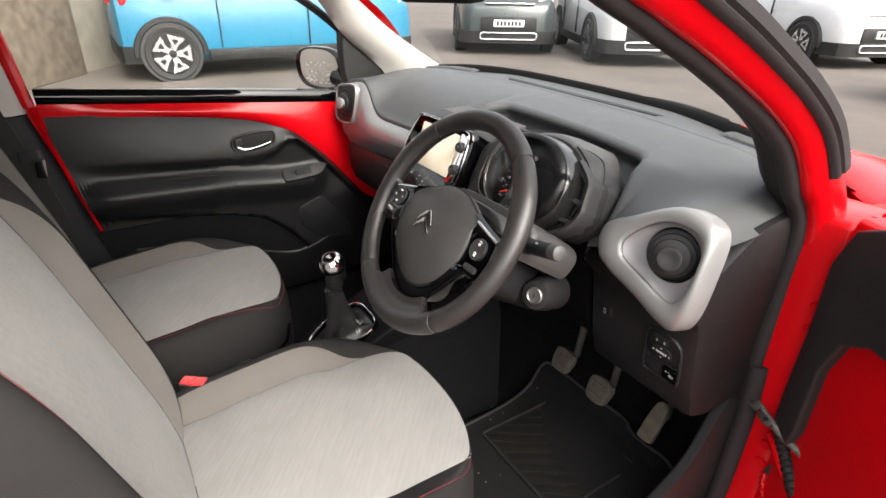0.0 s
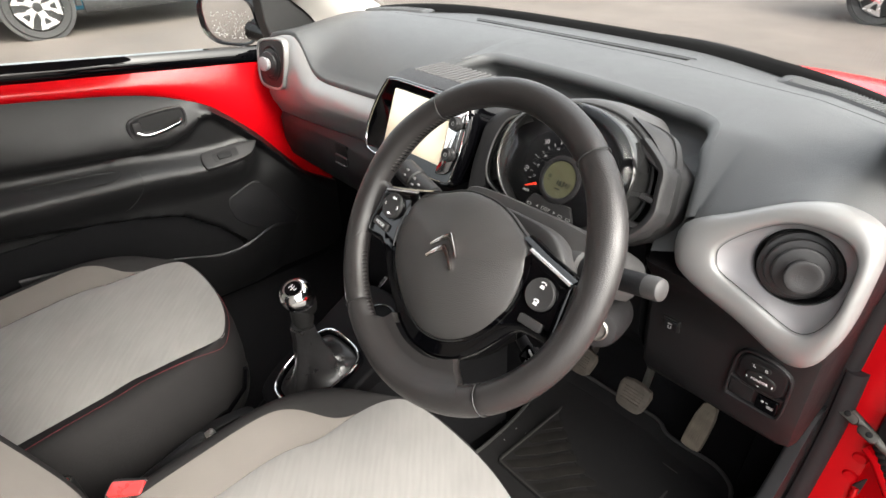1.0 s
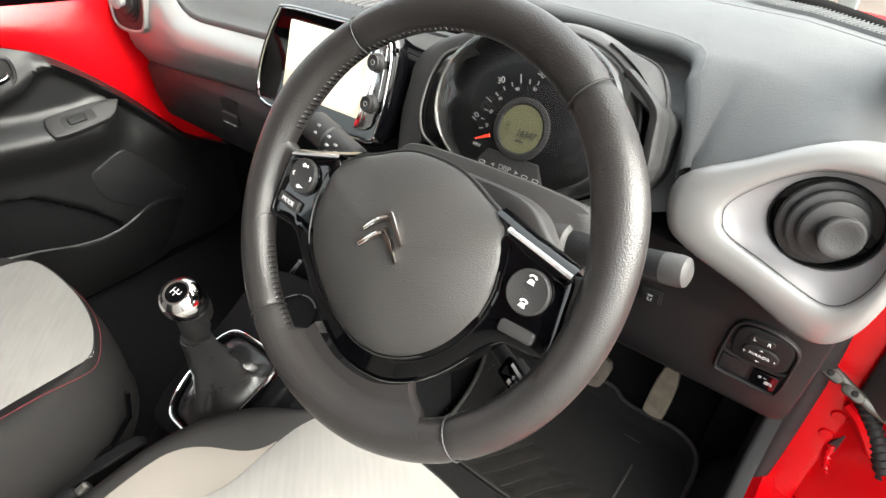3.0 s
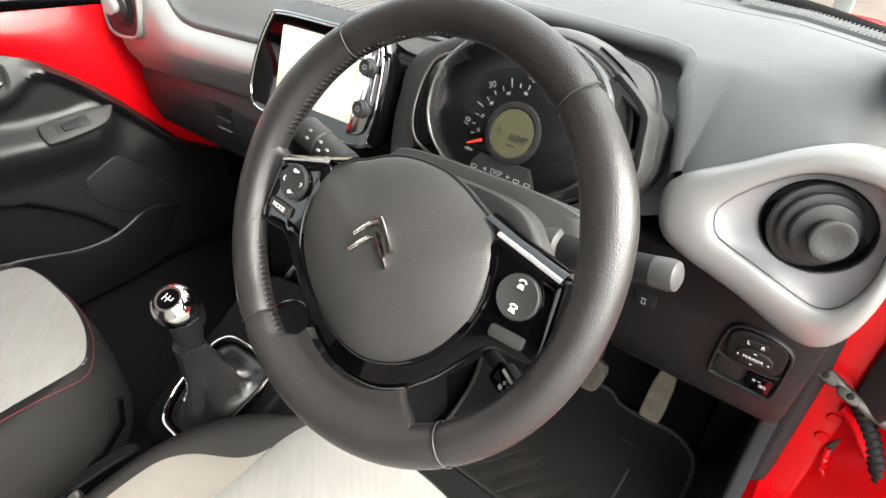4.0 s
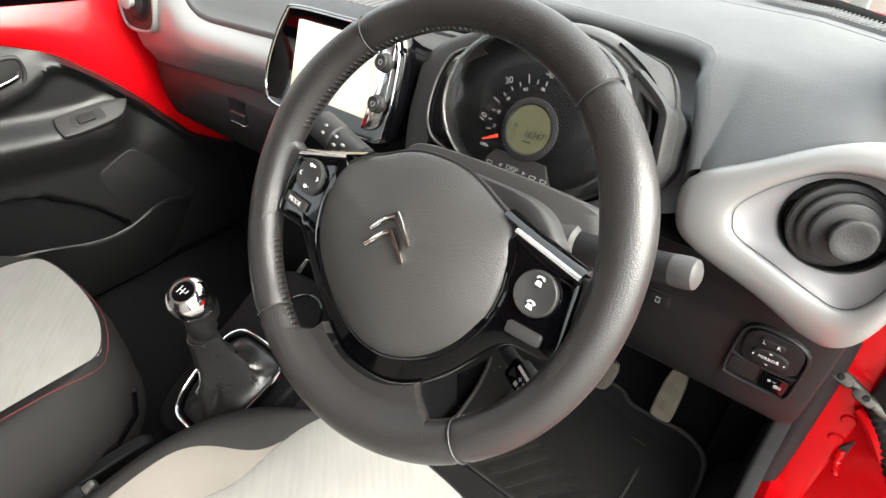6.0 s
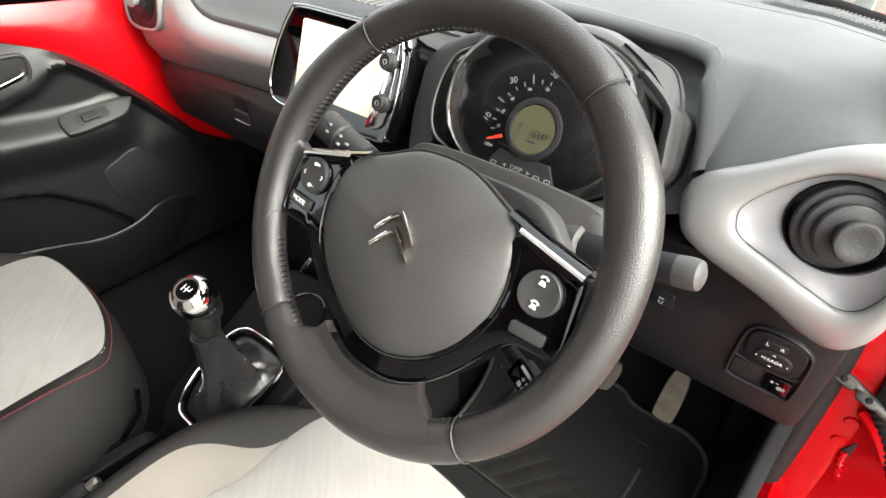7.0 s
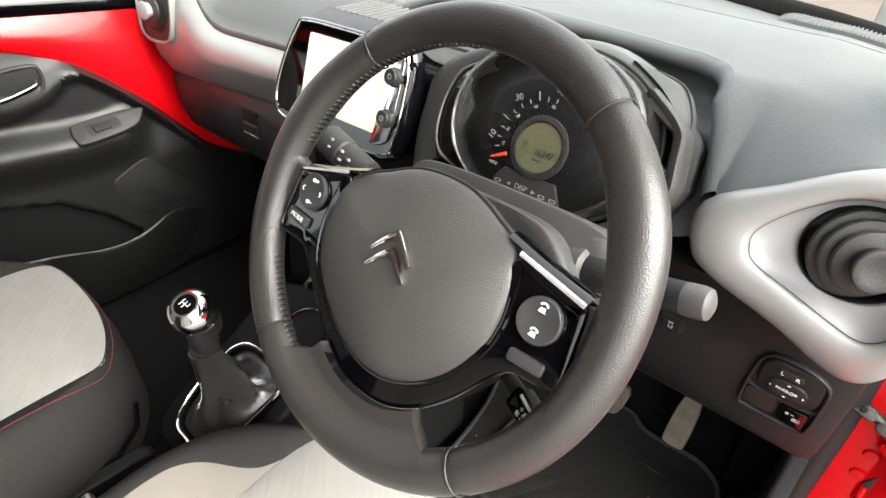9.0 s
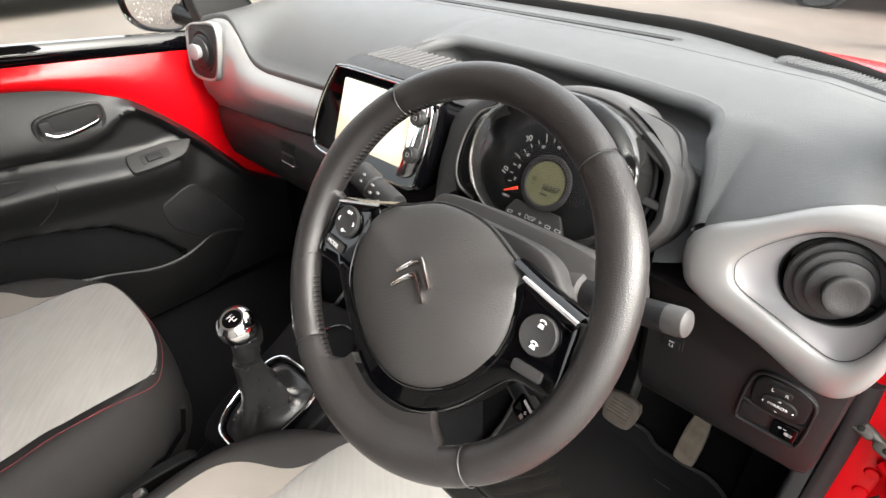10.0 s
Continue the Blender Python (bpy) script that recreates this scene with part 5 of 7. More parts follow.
# ---- tunnel console, gear lever, handbrake ----
def console():
    c = thing("centre_console", (0.03, 0.0, 0.30), "black plastic centre console", "console")
    rings = []
    for y, hw, z in ((-0.62, 0.075, 0.42), (-0.30, 0.08, 0.43), (-0.16, 0.085, 0.455), (-0.12, 0.090, 0.475), (-0.02, 0.100, 0.54), (0.06, 0.11, 0.56), (0.16, 0.125, 0.575), (0.28, 0.13, 0.60)):
        rings.append([Vector((0.04 + sx * hw * f, y, zz)) for sx, f, zz in ((-1, 1.15, 0.28), (-1, 1.05, z - 0.05), (-1, 0.95, z - 0.012), (-1, 0.8, z), (1, 0.8, z), (1, 0.95, z - 0.012), (1, 1.05, z - 0.05), (1, 1.15, 0.28))])
    part("tunnel", loft(rings, False), CARPET, c, "black carpet covered tunnel", None, 60)
    cm = frame_of((0.045, -0.06, 0.545), (1, 0, 0), (0, -0.42, 0.9))
    tray = curve([Vector(p) for p in ((-0.075, 0.17, 0), (0.085, 0.17, 0), (0.09, 0.05, 0), (0.075, -0.085, 0), (0, -0.10, 0), (-0.072, -0.085, 0), (-0.085, 0.05, 0))], 5)
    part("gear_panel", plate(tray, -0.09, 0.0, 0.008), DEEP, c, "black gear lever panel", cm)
    for dx, dy in ((0.02, 0.125),):
        part("cup_holder_rim", lathe([(0.038, -0.004), (0.039, 0.002), (0.036, 0.0028), (0.035, -0.02), (0.034, -0.04)], 32), GLOSS, c, "", cm @ pose(dx, dy, 0.0))
    part("side_rail", tube([(-0.045, -0.34, 0.46), (-0.048, -0.2, 0.465), (-0.045, -0.165, 0.50), (-0.043, -0.155, 0.545)], 0.004, 8), GLOSS, c)
    part("tray_edge", box(-0.04, 0.0, -0.27, -0.262, 0.435, 0.452, 0.002), GLOSS, c, "", pose(0, 0, 0))
    part("tray_edge", tube([(-0.04, -0.3, 0.452), (-0.005, -0.225, 0.457), (0.01, -0.18, 0.462)], 0.0035, 6), GLOSS, c)
    return c


console()


def gear_lever():
    g = thing("gear_lever", (0.05, -0.055, 0.55), "gear lever with chrome knob and black leather gaiter", "gear lever")
    m = frame_of((0.045, -0.058, 0.549), (1, 0, 0), (0, -0.42, 0.9))
    ring = curve([Vector(p) for p in ((-0.040, 0.062, 0), (0.0, 0.070, 0), (0.050, 0.066, 0), (0.069, 0.038, 0), (0.060, -0.036, 0), (0.030, -0.078, 0), (0.0, -0.084, 0), (-0.034, -0.078, 0), (-0.054, -0.04, 0), (-0.057, 0.03, 0))], 5)
    up = lambda L, z: [p + Vector((0, 0, z)) for p in L]
    part("surround", loft([up(ring, -0.004), up(inset(ring, 0.001), 0.006), up(inset(ring, 0.004), 0.009), up(inset(ring, 0.009), 0.007), up(inset(ring, 0.011), -0.002)], True), GLOSS, g, "gloss black surround", m, 50)
    part("surround_chrome", tube(up(inset(ring, 0.0045), 0.0088), 0.0023, 8, True, 0.7), CHROME, g, "chrome ring", m)
    top = Vector((0.072, -0.086, 0.700))
    base = [m @ p for p in up(inset(ring, 0.011), 0.001)]
    n = len(base)
    rings = [base]
    cb = sum(base, Vector()) / n
    rows = ((0.02, 0.96, 0.02), (0.04, 0.87, 0.08), (0.07, 0.77, 0.14), (0.12, 0.66, 0.22), (0.20, 0.56, 0.26), (0.31, 0.48, 0.26), (0.44, 0.41, 0.22), (0.58, 0.36, 0.16), (0.70, 0.325, 0.10), (0.80, 0.30, 0.05), (0.88, 0.285, 0.02), (0.95, 0.28, 0.0))
    for f, r, amp in rows:
        c = cb.lerp(top - Vector((0, 0, 0.022)), f)
        ring2 = []
        for j, p in enumerate(base):
            a = 2 * math.pi * j / n
            fold = 1 - abs(math.sin(2.0 * a + 2.6 * f + 0.0)) ** 0.75
            small = 1 - abs(math.sin(4.5 * a - 6.0 * f)) ** 0.7
            k = r * (1 + amp * (0.50 - 2.0 * fold) + amp * 0.5 * (0.4 - small))
            q = p - cb
            ring2.append(c + Vector((q.x * k, q.y * k, q.z * k * (1 - f))))
        rings.append(ring2)
    part("gaiter", loft(rings, True, False, True), mat("soft_black_leatherette", (0.017, 0.0165, 0.017), 0.30, var=0.1, grain=0.2, grain_size=900, spec=0.6), g, "creased black leather gaiter", None, 50)
    part("gaiter_collar", tube([top - Vector((0.004, -0.003, 0.034)), top - Vector((0.003, -0.002, 0.024))], 0.0165, 20), RUBBER, g)
    d = (Vector((0.075, -0.084, 0.733)) - Vector((0.066, -0.078, 0.64))).normalized()
    kp = Vector((0.075, -0.084, 0.733))
    part("stem", tube([kp - d * 0.10, kp - d * 0.055, kp - d * 0.05, kp - d * 0.02], lambda t: (0.014, 0.0145, 0.0175, 0.0165)[round(t * 3)], 18), RUBBER, g)
    km = frame_of(kp, (1, 0, 0), d + Vector((0.12, -0.32, 0.0))) @ Matrix.Diagonal((1.02, 1.02, 1.05, 1))
    part("knob_base", lathe([(0.0150, -0.040), (0.0185, -0.030), (0.0215, -0.016), (0.0225, -0.006)], 36), RUBBER, g, "", km)
    kn = part("knob", lathe([(0.0225, -0.012), (0.0252, -0.004), (0.0256, 0.002), (0.0244, 0.010), (0.0215, 0.0165), (0.0150, 0.0210), (0.0125, 0.0206)], 40), CHROME, g, "polished chrome knob", km)
    part("knob_cap", lathe([(0.0125, 0.014), (0.0125, 0.0207), (0.011, 0.0211), (0.001, 0.0213)], 32), GLOSS, kn, "", km)
    for x, y, a, b in ((0, 0, 0.011, 0.0009), (-0.005, 0, 0.0009, 0.009), (0, 0, 0.0009, 0.009), (0.005, 0.0022, 0.0009, 0.0045)):
        part("gate_mark", plate([p + Vector((x, y, 0)) for p in rounded(a, b, 0.0004)], 0.0195, 0.0216, 0.0002), WHITE, kn, "", km)


gear_lever()


def handbrake():
    h = thing("handbrake", (0.03, -0.38, 0.45), "black handbrake lever with a metal button", "handbrake")
    tip = Vector((0.057, -0.258, 0.543))
    back = Vector((0.035, -0.50, 0.45))
    d = (tip - back).normalized()
    part("lever", tube([back, back.lerp(tip, 0.45), tip - d * 0.02, tip - d * 0.008, tip - d * 0.004], lambda t: (0.016, 0.0155, 0.015, 0.013, 0.010)[round(t * 4)], 16), BLACK, h)
    part("release_button", tube([tip - d * 0.006, tip + d * 0.006, tip + d * 0.009], lambda t: (0.0075, 0.0075, 0.005)[round(t * 2)], 14), STEEL, h, "worn metal release button")


handbrake()


# ---- floor, mat, pedals ----
rings = []
for x in np.linspace(-0.68, 0.68, 12):
    rings.append([Vector((x, y, z)) for y, z in ((-1.1, 0.27), (0.30, 0.275), (0.42, 0.29), (0.50, 0.33), (0.62, 0.46), (0.70, 0.62), (0.70, 0.90))])
for x, nm in ((-0.672, "floor_side_passenger"),):
    solo(nm, box(x - 0.01, x + 0.01, -1.0 if x < 0 else 0.25, 0.70, 0.26, 0.60 if x < 0 else 0.66, 0.004), CARPET, "black carpeted footwell side", "floor", "", "structure")
solo("floor", loft(rings, False), CARPET, "black carpet on the car's floor and toe board", "floor", "", "structure", None, 40)


def floor_mat():
    f = thing("floor_mat", (0.39, 0.25, 0.29), "black carpet floor mat with a slant-ribbed rubber heel pad", "floor mat")
    line = curve([Vector(p) for p in ((0.225, -0.15, 0), (0.222, 0.10, 0), (0.218, 0.22, 0), (0.207, 0.31, 0), (0.188, 0.38, 0), (0.166, 0.43, 0), (0.162, 0.458, 0), (0.185, 0.467, 0), (0.25, 0.468, 0), (0.33, 0.470, 0), (0.40, 0.474, 0), (0.432, 0.472, 0), (0.456, 0.459, 0), (0.497, 0.457, 0), (0.545, 0.460, 0), (0.575, 0.453, 0), (0.597, 0.438, 0), (0.607, 0.41, 0), (0.608, 0.36, 0), (0.60, 0.1, 0), (0.59, -0.15, 0))], 4)
    rise = lambda p: Vector((p.x, p.y, 0.296 + 0.035 * smooth01(0.36, 0.50, p.y)))
    mid = Vector((0.385, 0.17, 0))
    quilt = lambda ln, c, z: loft([[rise(p) + Vector((0, 0, z - 0.008)) for p in ln]] + [[rise(c + (p - c) * k) + Vector((0, 0, z)) for p in ln] for k in (1, 0.97, 0.9, 0.8, 0.7, 0.55, 0.4, 0.25, 0.1, 0.01)], True, True, True)
    part("carpet", quilt(line, mid, 0.008), MATCLOTH, f)
    part("bound_edge", tube([rise(p) + Vector((0, 0, 0.0075)) for p in inset(line, 0.001)], 0.0042, 8, True), mat("grey_binding_tape", (0.030, 0.029, 0.028), 0.7, var=0.2), f, "dark bound edge")
    mid = Vector((0.393, 0.288, 0))
    pm = Matrix.Translation(mid)
    def lay(bm):
        bm.transform(pm)
        for v in bm.verts:
            v.co = rise(v.co) + Vector((0, 0, 0.013 + v.co.z))
        return bm
    DUST = mat("dusty_brown_black_rubber", (0.0105, 0.0092, 0.0080), 0.7, var=0.5, blotch=30, grain=0.6, grain_size=500, spec=0.25)
    hp = rounded(0.258, 0.228, 0.012)
    part("heel_pad", quilt([p + mid for p in hp], mid, 0.012), RUBBER, f)
    part("heel_pad_edge", lay(frame_ring(hp, inset(hp, 0.0045), -0.002, 0.0030, 0.0012)), mat("scuffed_pad_edge", (0.026, 0.025, 0.023), 0.6, var=0.3), f)
    # broad slanting ribs with dark channels between them
    for i in range(-4, 6):
        edge = lambda v, k: Vector((max(-0.118, min(0.118, 0.0335 * i + k + 0.70 * v + 0.0025 * math.sin(60 * v + i))), v, 0.0))
        vs = [v for v in np.linspace(-0.104, 0.104, 25) if edge(v, 0.0125).x - edge(v, -0.0125).x > 0.002]
        if len(vs) > 2:
            rows = [[edge(v, -0.0125) + Vector((0, 0, -0.003)), edge(v, -0.0115) + Vector((0, 0, 0.0008)), edge(v, 0.0) + Vector((0, 0, 0.0016)), edge(v, 0.0115) + Vector((0, 0, 0.0008)), edge(v, 0.0125) + Vector((0, 0, -0.003))] for v in vs]
            part("rib", lay(loft(rows, False)), DUST, f)
    # grit and lint on the carpet
    rnd = random.Random(4)
    bm = None
    for i in range(90):
        x, y = rnd.uniform(0.19, 0.58), rnd.uniform(0.0, 0.42)
        p = rise(Vector((x, y, 0))) + Vector((0, 0, 0.0085))
        r = rnd.uniform(0.0005, 0.0013)
        bm = join(bm, lathe([(r, 0), (r * 0.7, r * 0.8), (r * 0.1, r)], 5), Matrix.Translation(p))
    tagged(part("grit", bm, GREYINK, f), kind="stuff")


floor_mat()


def pedal(name, at, w, h, tilt, label, narrow=1.0, rubber=PEDAL):
    p = thing(name, at, label, "pedal", "pedals")
    m = Matrix.Translation(at) @ pose(0, 0, 0, tilt, 0, 0)
    ln = [Vector((s * w / 2 * k, y, 0)) for s, y, k in ((1, h / 2, narrow), (-1, h / 2, narrow), (-1, -h / 2 + 0.012, 1), (-0.6, -h / 2, 1), (0.6, -h / 2, 1), (1, -h / 2 + 0.012, 1))]
    part("pad", plate(curve(ln, 3), -0.008, 0.006, 0.003), rubber, p, "worn rubber pad", m)
    for i in range(7 if narrow < 1 else 0):
        x = -w * 0.33 + i * w * 0.11
        part("tread", box(x - 0.0009, x + 0.0009, -h * 0.34, h * 0.40, 0.004, 0.0068, 0.0004, 1), rubber, p, "", m)
    for i in range(5 if narrow == 1 else 0):
        y = -h / 2 + 0.016 + i * (h - 0.028) / 4
        part("tread", box(-w * 0.36, w * 0.36, y - 0.0025, y + 0.0025, 0.004, 0.0072, 0.001, 1), rubber, p, "", m)
    part("arm", tube([m @ Vector((0.0, 0.0, -0.008)), m @ Vector((0.0, 0.02, -0.04)), Vector(at) + Vector((0.004, 0.06, 0.14)), Vector(at) + Vector((0.004, 0.10, 0.24))], 0.006, 8, False, 1.6), STEEL, p)


pedal("clutch_pedal", (0.274, 0.402, 0.434), 0.052, 0.050, 62, "worn grey rubber clutch pedal")
pedal("brake_pedal", (0.401, 0.390, 0.440), 0.054, 0.052, 62, "worn grey rubber brake pedal")
pedal("accelerator_pedal", (0.512, 0.445, 0.410), 0.036, 0.085, 58, "worn brown-grey accelerator pedal", 0.75, mat("dusty_tan_rubber", (0.15, 0.125, 0.095), 0.85, var=0.2, blotch=50))


# ---- passenger's door ----
def passenger_door():
    d = thing("passenger_door", (-0.70, -0.1, 0.30), "closed passenger door, red frame and black inner panel", "car door")
    X = -0.672
    m = frame_of((X, 0, 0), (0, 1, 0), (1, 0, 0))       # local x ahead, y up, z into the cabin
    sill = lambda y: 0.892 - 0.082 * (y - 0.22)
    # painted metal: the whole door below the glass
    pts = [(-0.56, sill(-0.56)), (-0.2, sill(-0.2)), (0.34, sill(0.34)), (0.40, 0.80), (0.41, 0.45), (0.34, 0.34), (-0.35, 0.33), (-0.43, 0.40), (-0.468, 0.526), (-0.523, 0.74), (-0.56, 0.93)]
    part("red_shell", plate([Vector((y, z, 0)) for y, z in reversed(pts)], -0.10, 0.0, 0.006), RED, d, "glossy red painted door metal", m)
    top = [(-0.540, 0.926), (-0.35, 0.918), (-0.20, 0.902), (-0.08, 0.884), (0.0, 0.862), (0.07, 0.828), (0.13, 0.780), (0.20, 0.710), (0.270, 0.622), (0.31, 0.575), (0.40, 0.52)]
    rows = []
    for u in np.linspace(-0.545, 0.395, 60):
        a, b = table(u, curve2(top, 6)) - 0.012, sill(u) + 0.004
        if b < a + 0.02:
            b = a + 0.02
        if u > 0.24:
            b = min(b, 0.86)
        n = 16
        rows.append([Vector((u, a + (b - a) * k / n, 0.001 + 0.016 * math.sin(math.pi * (0.06 + 0.88 * (k / n) ** 0.8)) * smooth01(-0.6, -0.2, u) + 0.004)) for k in range(n + 1)])
    part("door_sill", loft(rows, False), RED, d, "glossy red rolled door sill", m, 60)
    # the card is one moulding: a swage under the S-shaped edge, a hollow, a shelf with the armrest, a pocket below
    tops = curve2(top, 6)
    lows = curve2([(-0.545, 0.915), (-0.518, 0.78), (-0.477, 0.60), (-0.42, 0.42), (-0.36, 0.34), (-0.30, 0.305), (0.30, 0.30), (0.405, 0.36)], 5)
    crease = ((-0.56, 0.800), (-0.12, 0.765), (-0.04, 0.760), (0.02, 0.775), (0.055, 0.803), (0.085, 0.806), (0.13, 0.768), (0.20, 0.692), (0.28, 0.595), (0.42, 0.47))
    shelf = ((-0.56, 0.700), (-0.46, 0.706), (-0.30, 0.699), (-0.12, 0.690), (0.02, 0.674), (0.10, 0.672), (0.16, 0.680), (0.42, 0.68))
    mouth = ((-0.56, 0.66), (-0.40, 0.635), (-0.24, 0.610), (-0.14, 0.592), (-0.04, 0.563), (0.04, 0.500), (0.09, 0.440), (0.12, 0.30), (0.42, 0.30))
    def relief(u, v):
        """How far the card stands out at a point."""
        vt, vc, vs, vm = table(u, tops), table(u, crease), table(u, shelf), table(u, mouth)
        front = smooth01(0.19, 0.12, u)                                    # the armrest dies away towards the dash
        back = smooth01(-0.54, -0.42, u)
        h = 0.010
        swell = 0.026 * smooth01(-0.56, -0.20, u) * smooth01(0.42, 0.15, u)
        if v > vc:
            h += swell * (1 - smooth01(vc, vt, v) * 0.95)
        else:
            h += swell * (1 - smooth01(0.0, 0.028, vc - v))
        h += 0.046 * front * (0.35 + 0.65 * back) * smooth01(vs + 0.045, vs, v) * (1 - 0.55 * smooth01(vs - 0.006, vs - 0.085, v))
        h += 0.020 * (1 - front) * smooth01(vs - 0.01, vs - 0.10, v)
        h *= 1 - 0.9 * smooth01(vm + 0.004, vm - 0.014, v)
        return max(0.002, h)
    rings = []
    for u in np.linspace(-0.538, 0.398, 110):
        a, b = table(u, lows), table(u, tops)
        col = [Vector((u, a, -0.002))]
        for k in range(71):
            v = a + (b - a) * k / 70
            col.append(Vector((u, v, relief(u, v) * min(1, k / 1.5))))
        rings.append(col + [Vector((u, b + 0.0015, 0.004)), Vector((u, b + 0.0015, -0.002))])
    panel = part("inner_panel", loft(rings, False), DOORCARD, d, "black grained plastic door card with moulded armrest", m, 40)
    cutline = [Vector((-0.115 - 0.0006 * k * k + 0.002 * k, table(-0.12, shelf) + 0.022 - 0.0085 * k, 0)) for k in range(12)]
    part("armrest_joint", tube([Vector((p.x, p.y, relief(p.x, p.y) + 0.0002)) for p in cutline], 0.0010, 5), INK, panel, "", m)
    # pull slot in the shelf
    slot = curve([Vector(p) for p in ((-0.33, 0.732, 0), (-0.2, 0.726, 0), (-0.150, 0.718, 0), (-0.165, 0.706, 0), (-0.21, 0.704, 0), (-0.31, 0.718, 0))], 4)
    part("pull_cup", loft([[Vector((p.x, p.y, relief(p.x, p.y) + z)) for p in inset(slot, k)] for k, z in ((0, -0.004), (0, 0.0015), (0.001, 0.0020), (0.003, 0.0008), (0.0055, -0.002))], True, False, True), RUBBER, panel, "", m)
    # window switch on the ledge's front end
    sm = m @ Matrix.Translation((0.094, 0.694, 0.046)) @ pose(0, 0, 0, -50, 0, 3)
    bz = curve([Vector(p) for p in ((-0.062, 0.020, 0), (-0.045, 0.026, 0), (0.030, 0.026, 0), (0.078, 0.018, 0), (0.076, 0.006, 0), (0.045, -0.018, 0), (-0.05, -0.022, 0), (-0.066, -0.010, 0))], 4)
    part("switch_bezel", plate(bz, -0.020, 0.004, 0.003), CHAR, panel, "", sm)
    part("switch_well", plate([p + Vector((-0.006, 0.002, 0)) for p in rounded(0.064, 0.026, 0.007)], -0.002, 0.0046, 0.0008), RUBBER, panel, "", sm)
    part("window_switch", plate([p + Vector((-0.010, 0.001, 0)) for p in rounded(0.034, 0.016, 0.003)], 0.003, 0.0085, 0.002), BLACK, panel, "black window switch", sm)
    # release handle in its bowl
    hm = m @ Matrix.Translation((-0.044, 0.800, 0.0300)) @ Matrix.Diagonal((1.04, 1.25, 1, 1))
    bowl = curve([Vector(p) for p in ((-0.058, 0.014, 0), (-0.03, 0.024, 0), (0.04, 0.028, 0), (0.060, 0.022, 0), (0.058, -0.004, 0), (0.03, -0.022, 0), (-0.03, -0.026, 0), (-0.055, -0.012, 0))], 4)
    part("handle_bowl", plate(bowl, -0.03, 0.0015, 0.001), RUBBER, panel, "", hm)
    part("bowl_rim", tube([p + Vector((0, 0, 0.0015)) for p in bowl], 0.0035, 8, True), CHAR, panel, "", hm)
    part("release_handle", tube(curve([Vector(p) for p in ((-0.046, -0.003, 0.008), (-0.03, -0.010, 0.012), (0.0, -0.0085, 0.015), (0.042, -0.001, 0.012), (0.05, 0.004, 0.004))], 6, False), 0.0048, 10, False, 0.7), CHROME, panel, "chrome release handle", hm)
    part("lock_tab", plate([p + Vector((-0.043, 0.006, 0)) for p in rounded(0.02, 0.022, 0.004)], 0.0, 0.010, 0.003), CHAR, panel, "", hm)
    # speaker bulge and pocket
    sp = curve([Vector(p) for p in ((0.072, 0.566, 0), (0.100, 0.584, 0), (0.150, 0.600, 0), (0.185, 0.570, 0), (0.250, 0.472, 0), (0.258, 0.450, 0), (0.232, 0.428, 0), (0.200, 0.415, 0), (0.120, 0.470, 0), (0.078, 0.512, 0))][::-1], 4)
    part("speaker_grille", plate(sp, 0.010, 0.033, 0.005), BLACK, panel, "black speaker grille", m)
    lipz = ((-0.42, 0.56), (-0.273, 0.541), (-0.19, 0.500), (-0.082, 0.475), (-0.004, 0.448), (0.05, 0.442), (0.102, 0.452), (0.16, 0.47), (0.22, 0.45), (0.30, 0.40))
    rows = []
    for u in np.linspace(-0.41, 0.28, 60):
        z = sum(table(u + k * 0.012, lipz) for k in range(-2, 3)) / 5
        out = 0.072 - 0.045 * smooth01(0.08, 0.28, u)
        rows.append([Vector((u, 0.30, out - 0.03)), Vector((u, z - 0.10, out - 0.012)), Vector((u, z - 0.012, out)), Vector((u, z - 0.003, out + 0.0015)), Vector((u, z, out - 0.002)), Vector((u, z - 0.003, out - 0.0055)), Vector((u, z - 0.10, out - 0.020)), Vector((u, 0.30, out - 0.038))])
    part("pocket_wall", loft(rows, True, True, True), DOORCARD, panel, "black pocket wall", m, 60)
    # window rubber, glass, frame
    strip = [[Vector((y, sill(y) + z, w)) for z, w in ((0.0, -0.005), (0.006, 0.006), (0.016, 0.010), (0.030, 0.008), (0.040, 0.0), (0.040, -0.02), (0.0, -0.02))] for y in np.linspace(-0.545, 0.31, 24)]
    part("window_rubber", loft(strip, True, True, True), GLOSS, d, "black window sill rubber", m, 50)
    g = [Vector((y, z, 0)) for y, z in ((0.285, 0.90), (0.28, 1.09), (0.16, 1.19), (0.03, 1.26), (-0.58, 1.32), (-0.60, 0.95))]
    gl = part("window_glass", plate(g, -0.047, -0.043, 0.001), PANE, d, "", m)
    gl.visible_shadow = False
    bar = lambda pts, r, mt, nm, lab="": part(nm, tube(curve([Vector(p) for p in pts], 6, False), r, 8, False, 0.8), mt, d, lab, m)
    bar([(0.290, 0.92, -0.03), (0.288, 1.0, -0.03), (0.280, 1.085, -0.03), (0.255, 1.122, -0.035), (0.165, 1.19, -0.045), (0.05, 1.255, -0.07)], 0.013, RUBBER, "window_frame")
    bar([(0.05, 1.255, -0.07), (-0.3, 1.32, -0.08), (-0.62, 1.33, -0.08)], 0.017, RUBBER, "window_frame")
    bar([(-0.565, 0.95, -0.015), (-0.585, 1.10, -0.03), (-0.62, 1.33, -0.08)], 0.018, RED, "window_frame", "red painted rear window frame")
